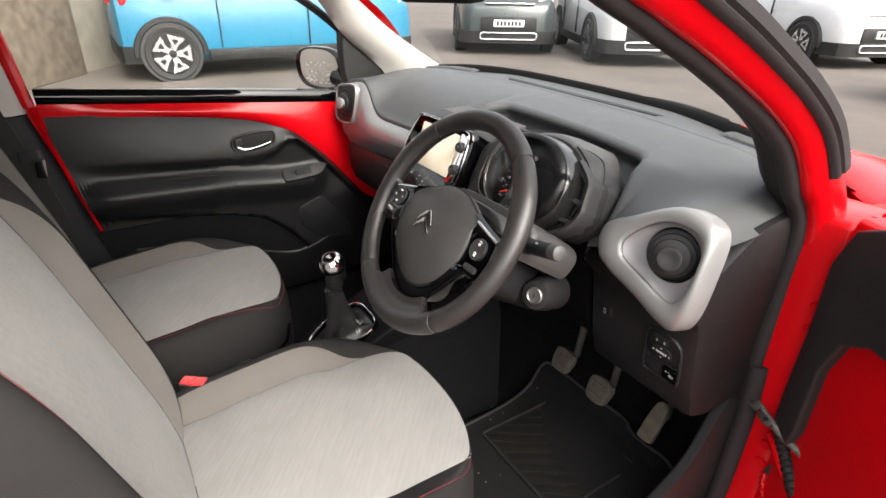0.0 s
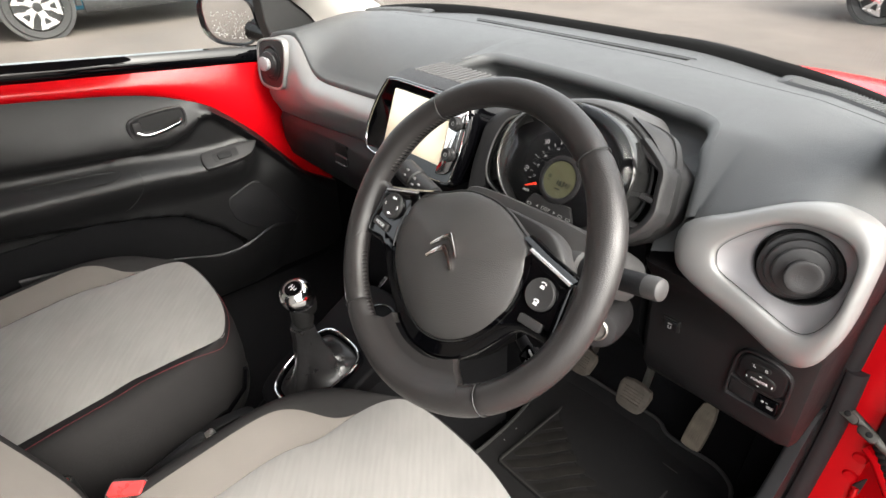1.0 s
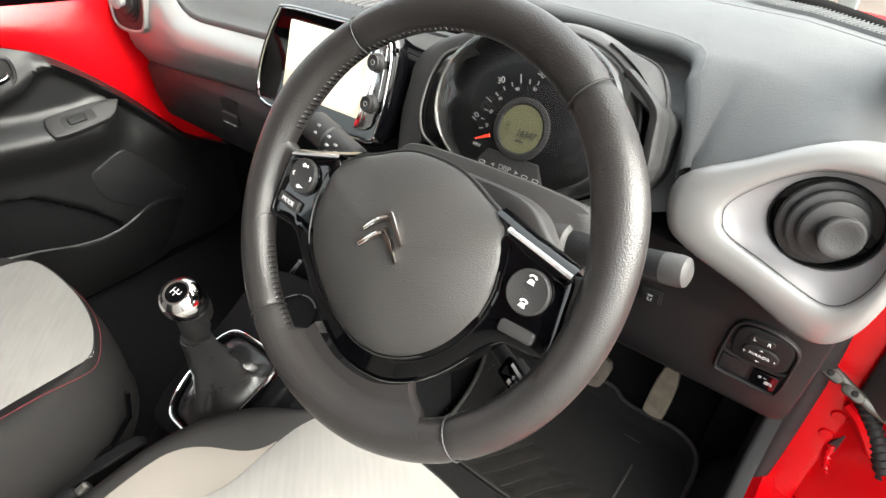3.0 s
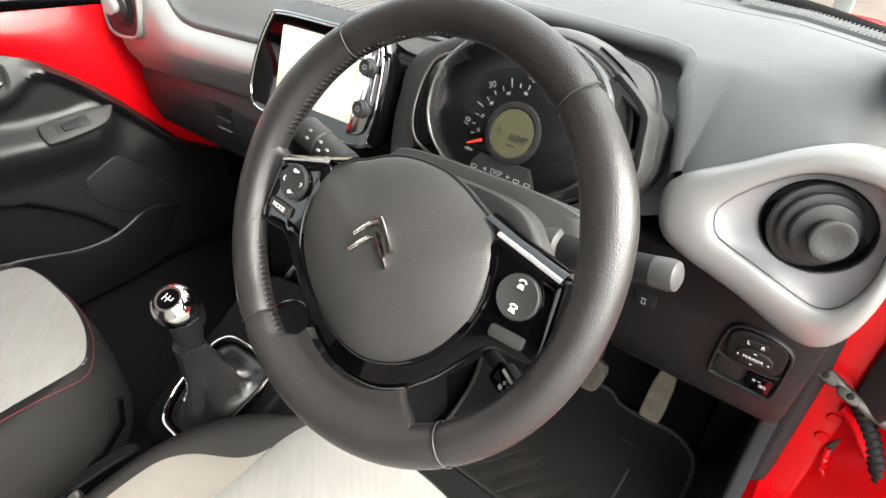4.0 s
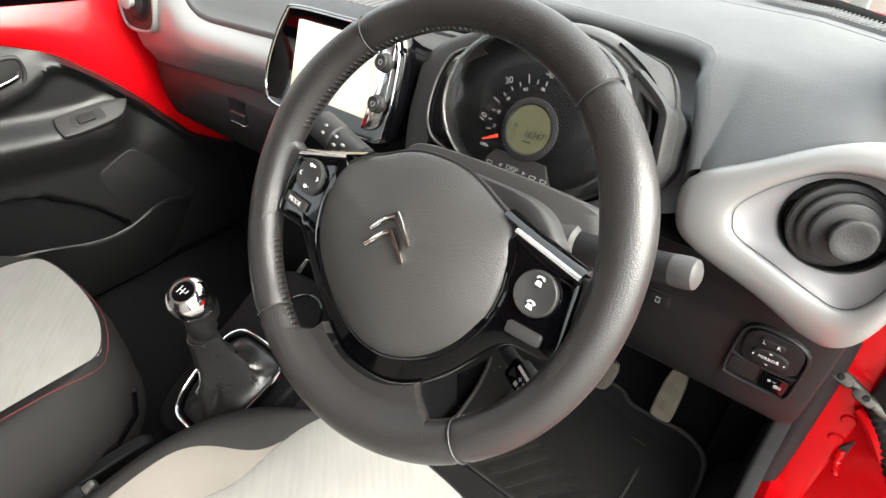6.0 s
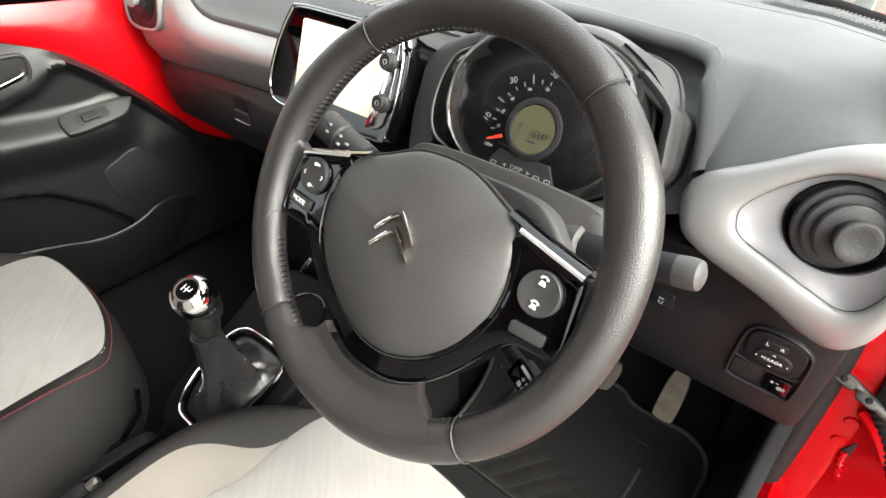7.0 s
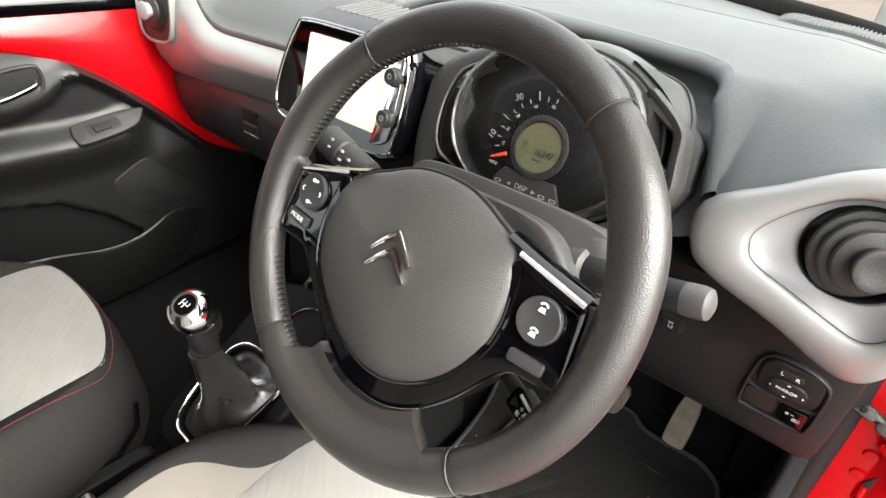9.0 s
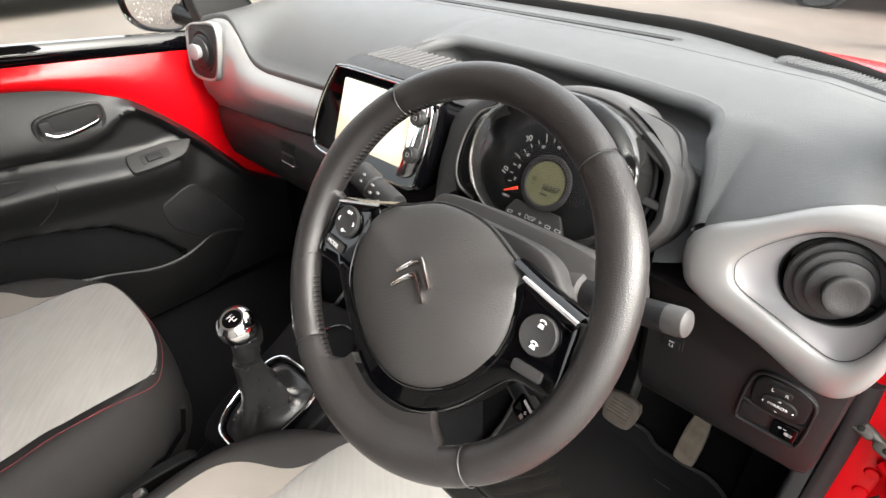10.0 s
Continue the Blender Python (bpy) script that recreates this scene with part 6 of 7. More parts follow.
    tri = [Vector((y, z, 0)) for y, z in ((0.284, 0.925), (0.40, 0.925), (0.405, 0.98), (0.30, 1.09), (0.268, 1.115))]
    part("corner_cover", plate(curve(tri, 3), -0.04, 0.004, 0.006), RUBBER, d, "black mirror corner cover", m)


passenger_door()


def door_mirror():
    d = thing("door_mirror", (-0.76, 0.30, 0.93), "black passenger door mirror with rain-spotted glass", "door mirror")
    m = frame_of((-0.85, 0.248, 0.970), (1, 0.6, 0), (0.54, -0.84, -0.10))
    e = lambda v: math.copysign(abs(v) ** 0.72, v)
    ring = lambda k, z: [Vector((0.090 * k * e(math.cos(a)), 0.070 * k * e(math.sin(a)), z)) for a in np.linspace(0, 2 * math.pi, 40, False)]
    part("shell", loft([ring(0.45, -0.085), ring(0.75, -0.07), ring(0.97, -0.03), ring(1.0, 0.0), ring(0.97, 0.004), ring(0.92, 0.0), ring(0.90, -0.008)], True, True), GLOSS, d, "", m, 60)
    gl = part("mirror_glass", loft([ring(0.91, -0.007), ring(0.5, -0.0062), ring(0.05, -0.006)], True, False, True), MIRROR, d, "mirror glass with rain spots", m)
    rnd = random.Random(7)
    bm = None
    for i in range(170):
        x, y = rnd.uniform(-0.06, 0.065), -0.05 + 0.07 * rnd.random() ** 1.3
        r = rnd.uniform(0.0008, 0.0020)
        if (x / 0.078) ** 2 + (y / 0.058) ** 2 < 0.95:
            bm = join(bm, lathe([(r, -0.0062), (r * 0.7, -0.0062 + r * 0.6), (r * 0.1, -0.0062 + r * 0.8)], 6), Matrix.Translation((x, y, 0)))
    tagged(part("rain_spots", bm, mat("water_spots", (0.75, 0.75, 0.72), 0.15, coat=1.0), gl, "", m), kind="stuff")
    part("arm", tube([(-0.80, 0.285, 0.945), (-0.765, 0.305, 0.935), (-0.72, 0.315, 0.93)], 0.022, 12, False, 1.3), GLOSS, d)


door_mirror()
# ---- car body round the cabin ----
def strip(path, half, m=None):
    """A bar of given cross-section corners, swept along a path of points without turning."""
    return loft([[Vector(p) + Vector(h) for h in half] for p in path], True, True, True)


AP = [(0.440, 0.30), (0.446, 0.50), (0.448, 0.70), (0.452, 0.85), (0.440, 0.93), (0.415, 0.975), (0.387, 1.002), (0.355, 1.045), (0.314, 1.086), (0.250, 1.127), (0.178, 1.164), (0.111, 1.196), (0.046, 1.224), (-0.010, 1.248), (-0.14, 1.295), (-0.40, 1.33), (-0.75, 1.345)]


def side_line(dx=0.0, off=0.0, x=0.69):
    """The edge of the front door opening, moved forwards by off in its plane."""
    pts = curve([Vector((0, y, z)) for y, z in AP], 5, False)
    out = []
    for i, p in enumerate(pts):
        t = (pts[min(i + 1, len(pts) - 1)] - pts[max(i - 1, 0)]).normalized()
        q = p + Vector((0, t.z, -t.y)) * off
        out.append(Vector((x + dx, q.y, q.z)))
    return out


def sweep(rows, cut=0, flip=1, end=None):
    """A skin along the doorway's edge from (outwards, forwards) corners."""
    lines = [[Vector((flip * p.x, p.y, p.z)) for p in side_line(a, b)[cut:end]] for a, b in rows]
    return [list(r) for r in zip(*lines)]


def body():
    # driver's side: rubber seal, red aperture, outer rubber
    solo("door_seal", loft(sweep(((-0.034, 0.004), (-0.036, -0.010), (-0.029, -0.017), (-0.016, -0.018), (-0.009, -0.012), (-0.007, 0.0), (-0.014, 0.006))), True, True, True), SEAL, "dark grey rubber seal round the driver's door opening", "door seal", "", "structure", None, 60)
    solo("pillar_driver_side", loft(sweep(((-0.03, 0.004), (-0.006, -0.006), (0.003, -0.004), (0.009, 0.005), (0.016, 0.014), (0.022, 0.026), (0.023, 0.036), (0.019, 0.042), (0.006, 0.046), (-0.05, 0.05))), False), RED, "glossy red windscreen pillar of the open driver's doorway", "car body", "", "structure", None, 60)
    solo("outer_door_rubber", loft(sweep(((0.010, 0.022), (0.019, 0.016), (0.026, 0.019), (0.028, 0.025), (0.024, 0.028), (0.029, 0.032), (0.029, 0.044), (0.01, 0.05)), 32), True, True, True), SEAL, "dark grey outer rubber along the pillar", "door seal", "", "structure", None, 50)
    # inner pillar trims
    solo("pillar_trim_driver", loft(sweep(((-0.03, 0.0), (-0.045, -0.008), (-0.062, -0.004), (-0.078, 0.010), (-0.086, 0.028), (-0.07, 0.048), (-0.03, 0.05)), 24), False), SEAL, "dark windscreen pillar trim", "pillar trim", "", "structure", None, 60)
    e1 = curve([Vector(p) for p in ((-0.66, 0.42, 0.95), (-0.66, 0.38, 0.998), (-0.66, 0.265, 1.096), (-0.655, 0.196, 1.187), (-0.62, 0.08, 1.29))], 6, False)
    e2 = curve([Vector(p) for p in ((-0.60, 0.66, 0.945), (-0.60, 0.589, 0.988), (-0.60, 0.417, 1.096), (-0.595, 0.299, 1.189), (-0.57, 0.16, 1.30))], 6, False)
    rings = [[a + Vector((-0.03, 0.02, 0)), a] + [a.lerp(b, f) + Vector((0.02, -0.012, 0)) * math.sin(f * math.pi) for f in (0.15, 0.3, 0.5, 0.7, 0.85)] + [b, b + Vector((-0.01, 0.015, -0.01))] for a, b in zip(e1, e2)]
    solo("pillar_trim_passenger", loft(rings, False), TRIM, "pale grey windscreen pillar trim", "pillar trim", "", "structure", None, 60)
    solo("pillar_passenger_side", loft(sweep(((-0.0, 0.055), (0.02, 0.06), (0.03, 0.08), (0.03, 0.10), (-0.03, 0.11)), 0, -1), False), RED, "red windscreen pillar on the passenger's side", "car body", "", "structure", None, 60)
    solo("pillar_trim_foot", loft([[Vector((x, y, z)) for x, y in ((0.605, 0.466), (0.618, 0.452), (0.656, 0.436), (0.660, 0.48))] for z in (0.93, 0.99, 1.03)], True, True, True), TRIM, "pale grey foot of the windscreen pillar trim", "pillar trim", "", "structure", None, 40)
    # kick panel and sill on the driver's side
    pts = [(0.10, 0.28), (0.14, 0.36), (0.24, 0.44), (0.33, 0.50), (0.385, 0.60), (0.44, 0.60), (0.5, 0.55), (0.52, 0.30)]
    solo("kick_panel", plate(curve([Vector((y, z, 0)) for y, z in pts], 4), 0.0, 0.02, 0.006), CHAR, "dark grey plastic kick panel beside the footwell", "kick panel", "", "structure", Matrix(((0, 0, -1, 0.668), (1, 0, 0, 0), (0, 1, 0, 0), (0, 0, 0, 1))))
    prof = [(0.60, 0.27), (0.615, 0.315), (0.64, 0.355), (0.665, 0.365), (0.685, 0.36), (0.69, 0.30)]
    solo("sill_trim", loft([[Vector((x, y, z)) for x, z in prof] for y in (-1.0, 0.10, 0.30, 0.44)], False), CHAR, "dark plastic door sill trim", "sill", "", "structure", None, 40)
    prof = [(0.672, 0.30), (0.678, 0.372), (0.69, 0.38), (0.705, 0.37), (0.715, 0.345), (0.755, 0.335), (0.77, 0.31), (0.765, 0.20)]
    solo("sill_driver_side", loft([[Vector((x, y, z)) for x, z in prof] for y in (-1.0, 0.1, 0.46)], False), RED, "red painted door sill", "car body", "", "structure", None, 40)
    # hinge post with bolts
    post = thing("hinge_post", (0.72, 0.46, 0.30), "red hinge post with bolts and a door wiring gaiter", "car body", "", "structure")
    part("post_face", box(0.66, 0.742, 0.440, 0.56, 0.28, 0.96, 0.012, 3), RED, post, "glossy red painted metal")
    part("wing_edge", box(0.742, 0.765, 0.50, 0.62, 0.28, 0.97, 0.006, 2), RED, post)
    for z in (0.52, 0.80):
        part("hinge", box(0.718, 0.790, 0.448, 0.50, z - 0.035, z + 0.035, 0.008, 2), RED, post)
        for dx, dz in ((-0.005, 0.02), (-0.005, -0.02)):
            part("bolt", lathe([(0.010, 0), (0.010, 0.006), (0.008, 0.009), (0.001, 0.009)], 16), RED, post, "", frame_of((0.733 + dx, 0.446, z + dz), (1, 0, 0), (0, -1, 0)))
    gp = curve([Vector(p) for p in ((0.734, 0.440, 0.592), (0.754, 0.428, 0.570), (0.780, 0.420, 0.534), (0.805, 0.424, 0.485), (0.82, 0.43, 0.45))], 9, False)
    part("wiring_gaiter", tube(gp, lambda t: 0.0105 + 0.0016 * math.sin(t * 110), 14), RUBBER, post, "ribbed black rubber wiring gaiter")
    # flat dark plate painted for the shade inside a gap in the red metal
    part("latch_recess", plate(rounded(0.020, 0.038, 0.006), -0.004, 0.0015, 0.0005), INK, post, "", frame_of((0.7500, 0.4400, 0.494), (1, 0.0, -0.35), (0, -1, 0)))
    arm = curve([Vector(p) for p in ((0.729, 0.436, 0.566), (0.744, 0.428, 0.560), (0.760, 0.422, 0.543), (0.775, 0.424, 0.520))], 4, False)
    part("hinge_arm", tube(arm, 0.0075, 8, False, 1.5), RED, post)
    rnd = random.Random(12)
    bead = curve([Vector(p) for p in ((0.7405, 0.4385, 0.486), (0.744, 0.4385, 0.462), (0.751, 0.4385, 0.438), (0.762, 0.4385, 0.428), (0.785, 0.4385, 0.424))], 10, False)
    bead = [p + Vector((rnd.uniform(-1, 1), 0, rnd.uniform(-1, 1))) * 0.0010 for p in bead]
    part("seam_sealer", tube(bead, lambda t: 0.0042 + 0.0012 * math.sin(t * 57) + 0.0008 * math.sin(t * 131), 8), RED, post, "lumpy red painted seam sealer")
    part("small_bolt", lathe([(0.0065, 0), (0.0065, 0.004), (0.005, 0.006), (0.001, 0.006)], 6), STEEL, post, "bare steel bolt", frame_of((0.796, 0.436, 0.441), (1, 0, 0), (0, -1, 0.2)))
    # roof, rear, far side: unseen plain skins that close and darken the cabin
    xs = np.linspace(-0.60, 0.60, 11)
    for nm, dz, mt, lab in (("roof", 0.0, RED, "red car roof"), ("ceiling", -0.03, mat("grey_roof_lining", (0.56, 0.545, 0.52), 0.9, var=0.05), "unseen roof lining, grey assumed")):
        rings = [[Vector((x, 0.12 - 0.10 * abs(x / 0.6) ** 2, 1.335 - 0.04 * abs(x / 0.6) ** 3 + dz)), Vector((x, -0.15, 1.405 - 0.05 * abs(x / 0.6) ** 3 + dz)), Vector((x, -0.7, 1.445 - 0.08 * abs(x / 0.6) ** 3 + dz)), Vector((x, -1.4, 1.42 - 0.08 * abs(x / 0.6) ** 3 + dz)), Vector((x, -1.9, 1.30 + dz))] for x in xs]
        solo(nm, loft(rings, False), mt, lab, nm, "", "structure", None, 60)
    solo("rear_wall", box(-0.70, 0.70, -1.92, -1.90, 0.25, 1.0), CHAR, "plain dark tailgate lining, unseen, closes the cabin", "wall", "", "structure")
    solo("floor_rear", box(-0.70, 0.70, -1.90, -1.09, 0.25, 0.30), CARPET, "black carpet behind the seats", "floor", "", "structure")
    solo("rear_side_passenger", box(-0.76, -0.70, -1.92, -0.66, 0.25, 0.98), RED, "red rear door on the passenger's side", "car body", "", "structure")
    solo("rear_side_driver", box(0.72, 0.76, -1.92, -0.80, 0.25, 0.98), RED, "red rear door on the driver's side", "car body", "", "structure")
    bench = thing("rear_bench", (0, -1.3, 0.30), "unseen charcoal cloth rear bench", "seat")
    part("cushion", box(-0.62, 0.62, -1.62, -1.05, 0.30, 0.56, 0.05, 4), FABDARK, bench)
    part("backrest", box(-0.62, 0.62, -1.74, -1.60, 0.50, 1.02, 0.04, 4), FABDARK, bench)
    rings = [[Vector((x, y - 0.24 * (z - 0.53), z)) for x, y in ((-0.70, -0.45), (-0.69, -0.45), (-0.69, -0.62), (-0.70, -0.62))] for z in (0.30, 0.60, 0.94, 1.15)]
    solo("pillar_centre_metal", loft(rings, True, True, True), RED, "red centre pillar behind the passenger door", "car body", "", "structure")
    # unseen rear glass with an assumed tint, added to let light in from behind
    for s, nm in ((-1, "rear_quarter_passenger"), (1, "rear_quarter_driver")):
        quarter = solo(nm, loft([[Vector((s * (k - 0.12 * (z - 0.97)), y, z)) for y, z in ((-0.95, 0.97), (-1.0, 1.36), (-1.92, 1.32), (-1.92, 0.97))] for k in (0.70, 0.72)], True, True, True), PRIVACY, "unseen rear side glass, tint assumed", "window", "", "structure")
        quarter.visible_shadow = False
    solo("tailgate_glass", box(-0.60, 0.60, -1.915, -1.905, 1.0, 1.32), PRIVACY, "unseen tailgate glass, tint assumed", "window", "", "structure").visible_shadow = False
        # pillar behind the passenger's door, with belt
    rings = []
    for z in (0.30, 0.55, 0.80, 0.935):
        rings.append([Vector((x, y - 0.055 - (z - 0.5) * 0.265, z)) for x, y in ((-0.70, -0.40), (-0.672, -0.405), (-0.655, -0.425), (-0.64, -0.50), (-0.645, -0.64), (-0.70, -0.66))])
    solo("pillar_centre_lower", loft(rings, True, True, True), BLACK, "black lower trim of the centre pillar", "pillar trim", "", "structure", None, 50)
    rings = []
    for z in (0.937, 1.10, 1.30, 1.36):
        rings.append([Vector((x + 0.12 * (z - 0.97), y - 0.055 - (z - 0.5) * 0.20, z)) for x, y in ((-0.70, -0.425), (-0.672, -0.43), (-0.655, -0.45), (-0.645, -0.54), (-0.70, -0.56))])
    solo("pillar_centre_upper", loft(rings, True, True, True), TRIM, "pale grey upper trim of the centre pillar", "pillar trim", "", "structure", None, 50)
    rings = []
    for z in (0.30, 0.97, 1.37):
        rings.append([Vector((x + 0.10 * max(0, z - 0.97), y, z)) for x, y in ((-0.71, -0.52 - 0.10 * (z - 0.5)), (-0.668, -0.52 - 0.10 * (z - 0.5)), (-0.668, -0.60 - 0.12 * (z - 0.5)), (-0.71, -0.62))])
    belt = thing("seat_belt", (-0.63, -0.5, 0.8), "black passenger seat belt with a chrome tongue", "seat belt")
    part("webbing", loft([[Vector((-0.635, y, z)), Vector((-0.632, y - 0.045, z - 0.008)), Vector((-0.634, y - 0.045, z - 0.008)), Vector((-0.637, y, z))] for y, z in ((-0.68, 1.25), (-0.64, 1.05), (-0.595, 0.88), (-0.55, 0.70), (-0.53, 0.45))], True, True, True), RUBBER, belt)
    part("tongue_grip", plate(rounded(0.05, 0.028, 0.006), -0.006, 0.006, 0.004), CHAR, belt, "", frame_of((-0.622, -0.585, 0.845), (0, 1, 0.1), (1, -0.2, 0.2)))
    part("tongue", plate(rounded(0.022, 0.045, 0.003), -0.0015, 0.0015, 0.0005), CHROME, belt, "chrome belt tongue", frame_of((-0.617, -0.570, 0.812), (0, 1, 0.1), (1, -0.2, 0.2)) @ pose(0, 0, 0, 0, 0, -12))
    # windscreen, scuttle, wipers, bonnet
    rings = []
    for x in np.linspace(-0.62, 0.62, 21):
        b = 0.676 - 0.12 * (abs(x) / 0.66) ** 2.6
        t = 0.14 - 0.10 * abs(x / 0.6) ** 2
        rings.append([Vector((x * (1 - 0.09 * f), b + (t - b) * f + 0.03 * math.sin(f * math.pi), 1.0 + 0.325 * f - 0.08 * f * abs(x / 0.6) ** 3 + 0.012 * math.sin(f * math.pi))) for f in np.linspace(0, 1, 9)])
    ws = solo("windscreen", loft(rings, False), PANE, "clear curved windscreen", "windscreen", "", "structure", None, 80)
    ws.visible_shadow = False
    rings = []
    for x in np.linspace(-0.64, 0.64, 31):
        b = 0.661 - 0.12 * (abs(x) / 0.66) ** 2.6
        rings.append([Vector((x, b + dy, z - 0.03 * (abs(x) / 0.64) ** 4)) for dy, z in ((-0.012, 1.002), (-0.006, 1.014), (0.006, 1.019), (0.016, 1.016), (0.06, 0.990), (0.12, 0.968), (0.14, 0.93))])
    solo("scuttle", loft(rings, False), DULLBLACK, "black scuttle below the windscreen", "scuttle", "", "structure", None, 60)
    rings = []
    for x in np.linspace(-0.68, 0.70, 31):
        b = 0.774 - 0.14 * (abs(x) / 0.70) ** 2.4
        s = 0.046 - 0.016 * smooth01(0.10, 0.50, abs(x)) + 0.03 * smooth01(0.55, 0.70, abs(x))
        rings.append([Vector((x, b, 0.93 - s)), Vector((x, b + 0.004, 0.982 - s)), Vector((x, b + 0.02, 0.990 - s)), Vector((x, b + 0.25, 0.965 - s)), Vector((x, b + 0.5, 0.90 - s)), Vector((x, min(b + 0.65, 1.42), 0.80)), Vector((x, 1.44, 0.50)), Vector((x, 1.42, 0.22))])
    solo("bonnet", loft(rings, False), RED, "glossy red car bonnet", "car body", "", "structure", None, 60)
    for s in (-1, 1):
        solo("front_wing", loft([[Vector((s * x, y, z)) for y, z in ((0.50, 0.30), (0.50, 0.96), (0.75, 0.93), (1.2, 0.80), (1.42, 0.60), (1.42, 0.25))] for x in (0.70, 0.76)], True, True, True), RED, "red front wing", "car body", "", "structure")
    for a, b in (((-0.42, 0.70, 0.985), (0.02, 0.715, 0.992)), ((0.06, 0.72, 0.988), (0.36, 0.70, 0.998))):
        w = thing("windscreen_wiper", a, "black windscreen wiper at rest", "wiper", "windscreen wipers")
        pts = [Vector(a).lerp(Vector(b), t) + Vector((0, 0.02 * math.sin(t * math.pi), 0.006 * math.sin(t * math.pi))) for t in np.linspace(0, 1, 10)]
        part("arm", tube(pts, lambda t: 0.010 - 0.006 * t, 8), RUBBER, w)
        part("blade", tube([p + Vector((-0.04, -0.014, 0.002)) for p in pts], 0.006, 6, False, 1.8), RUBBER, w)
    im = thing("interior_mirror", (0.14, 0.12, 1.25), "black framed interior mirror under the roof lining", "mirror")
    part("housing", plate(rounded(0.22, 0.06, 0.025), -0.02, 0.01, 0.008), RUBBER, im, "", frame_of((0.14, 0.115, 1.249), (1, -0.15, 0), (0.15, -0.98, -0.1)))
    part("stalk", tube([(0.10, 0.12, 1.25), (0.05, 0.13, 1.30)], 0.008, 10), RUBBER, im)
    nz = thing("washer_nozzle", (-0.14, 0.74, 0.985), "small black washer nozzle on the scuttle", "washer nozzle")
    part("body", box(-0.165, -0.115, 0.725, 0.75, 0.975, 0.998, 0.006, 3), RUBBER, nz)


body()


# ---- driver's door, standing open ----
def driver_door():
    hinge = Vector((0.775, 0.475, 0.0))
    d = thing("driver_door", (0.775, 0.475, 0.30), "open driver's door, red metal with a black inner panel", "car door")
    m = Matrix.Translation(hinge) @ pose(0, 0, 0, 0, 0, 63) @ Matrix(((0, 0, -1, 0), (-1, 0, 0, 0), (0, 1, 0, 0), (0, 0, 0, 1)))
    # local x from the hinge to the latch, y up, z towards the cabin side
    shell = [(-0.045, 0.36), (0.0, 0.33), (0.80, 0.33), (0.95, 0.45), (0.98, 0.75), (1.0, 1.0), (0.3, 0.985), (-0.02, 0.97), (-0.05, 0.9)]
    part("red_shell", plate([Vector((x, z, 0)) for x, z in shell], -0.055, 0.045, 0.012), RED, d, "glossy red painted door metal", m)
    card = [(0.018, 0.585), (0.026, 0.62), (0.026, 0.74), (0.045, 0.80), (0.085, 0.825), (0.20, 0.82), (0.35, 0.76), (0.45, 0.66), (0.55, 0.45), (0.88, 0.45), (0.93, 0.75), (0.94, 1.0), (0.3, 1.0), (0.05, 0.985), (0.0, 0.96), (-0.022, 0.90), (-0.020, 0.80), (-0.024, 0.66), (-0.022, 0.60)]
    part("inner_panel", plate([Vector((x, z, 0)) for x, z in card], 0.045, 0.062, 0.006), CHAR, d, "black grained plastic door card", m)
    fr = curve([Vector(p) for p in ((0.02, 0.96, 0.0), (0.14, 1.06, 0.02), (0.42, 1.25, 0.06), (0.75, 1.33, 0.08), (1.02, 1.33, 0.08), (1.0, 1.0, 0.0))], 6, False)
    part("window_frame", tube(fr, 0.018, 8), RUBBER, d, "", m)
    g = part("window_glass", plate([Vector((x, z, 0)) for x, z in ((0.16, 0.97), (0.98, 1.0), (1.0, 1.31), (0.45, 1.24))], -0.004, 0.0, 0.001), PANE, d, "", m)
    g.visible_shadow = False
    st = thing("door_check_strap", (0.70, 0.40, 0.66), "steel door check strap with rivets", "door check")
    pts = curve([Vector(p) for p in ((0.684, 0.436, 0.616), (0.700, 0.430, 0.613), (0.722, 0.424, 0.604), (0.756, 0.420, 0.590), (0.80, 0.424, 0.575))], 5, False)
    part("strap", tube(pts, 0.0065, 8, False, 0.4), GREASED, st)
    for x, y, z in ((0.694, 0.424, 0.613), (0.722, 0.414, 0.606)):
        part("eye_link", plate(rounded(0.027, 0.013, 0.0063), -0.002, 0.003, 0.001), GREASED, st, "", frame_of((x, y, z), (1, -0.2, -0.3), (-0.1, -0.6, 0.75)))
    for x, y in ((0.692, 0.4225), (0.724, 0.4125)):
        part("rivet", lathe([(0.0042, 0), (0.0042, 0.001), (0.003, 0.0022), (0.001, 0.0024)], 14), RUBBER, st, "", frame_of((x, y, 0.6165 - (x - 0.692) * 0.25), (1, 0, 0), (-0.1, -0.6, 0.75)))


driver_door()

solo("door_seal_foot", tube(curve([Vector(p) for p in ((0.680, 0.424, 0.335), (0.684, 0.428, 0.40), (0.685, 0.432, 0.50), (0.684, 0.434, 0.60), (0.680, 0.436, 0.68))], 5, False), 0.0155, 12, False, 0.7), SEAL, "dark grey rubber seal at the foot of the doorway", "door seal", "", "structure")
solo("footwell_side", box(0.595, 0.655, 0.455, 0.488, 0.32, 0.56, 0.004), CARPET, "black carpet lining at the side of the footwell", "carpet", "", "structure")
# ---- car park ----
GROUND = mat("worn_brown_tarmac", (0.106, 0.089, 0.077), 0.85, var=0.18, blotch=0.9, grain=0.8, grain_size=90)
CONC = mat("buff_concrete_block", (0.165, 0.144, 0.112), 0.9, var=0.2, blotch=2.5, grain=0.8, grain_size=120)
MORTAR = mat("pale_mortar", (0.26, 0.235, 0.195), 0.95)
POLE = mat("galvanised_pole", (0.33, 0.36, 0.35), 0.5, metal=0.4, var=0.15)
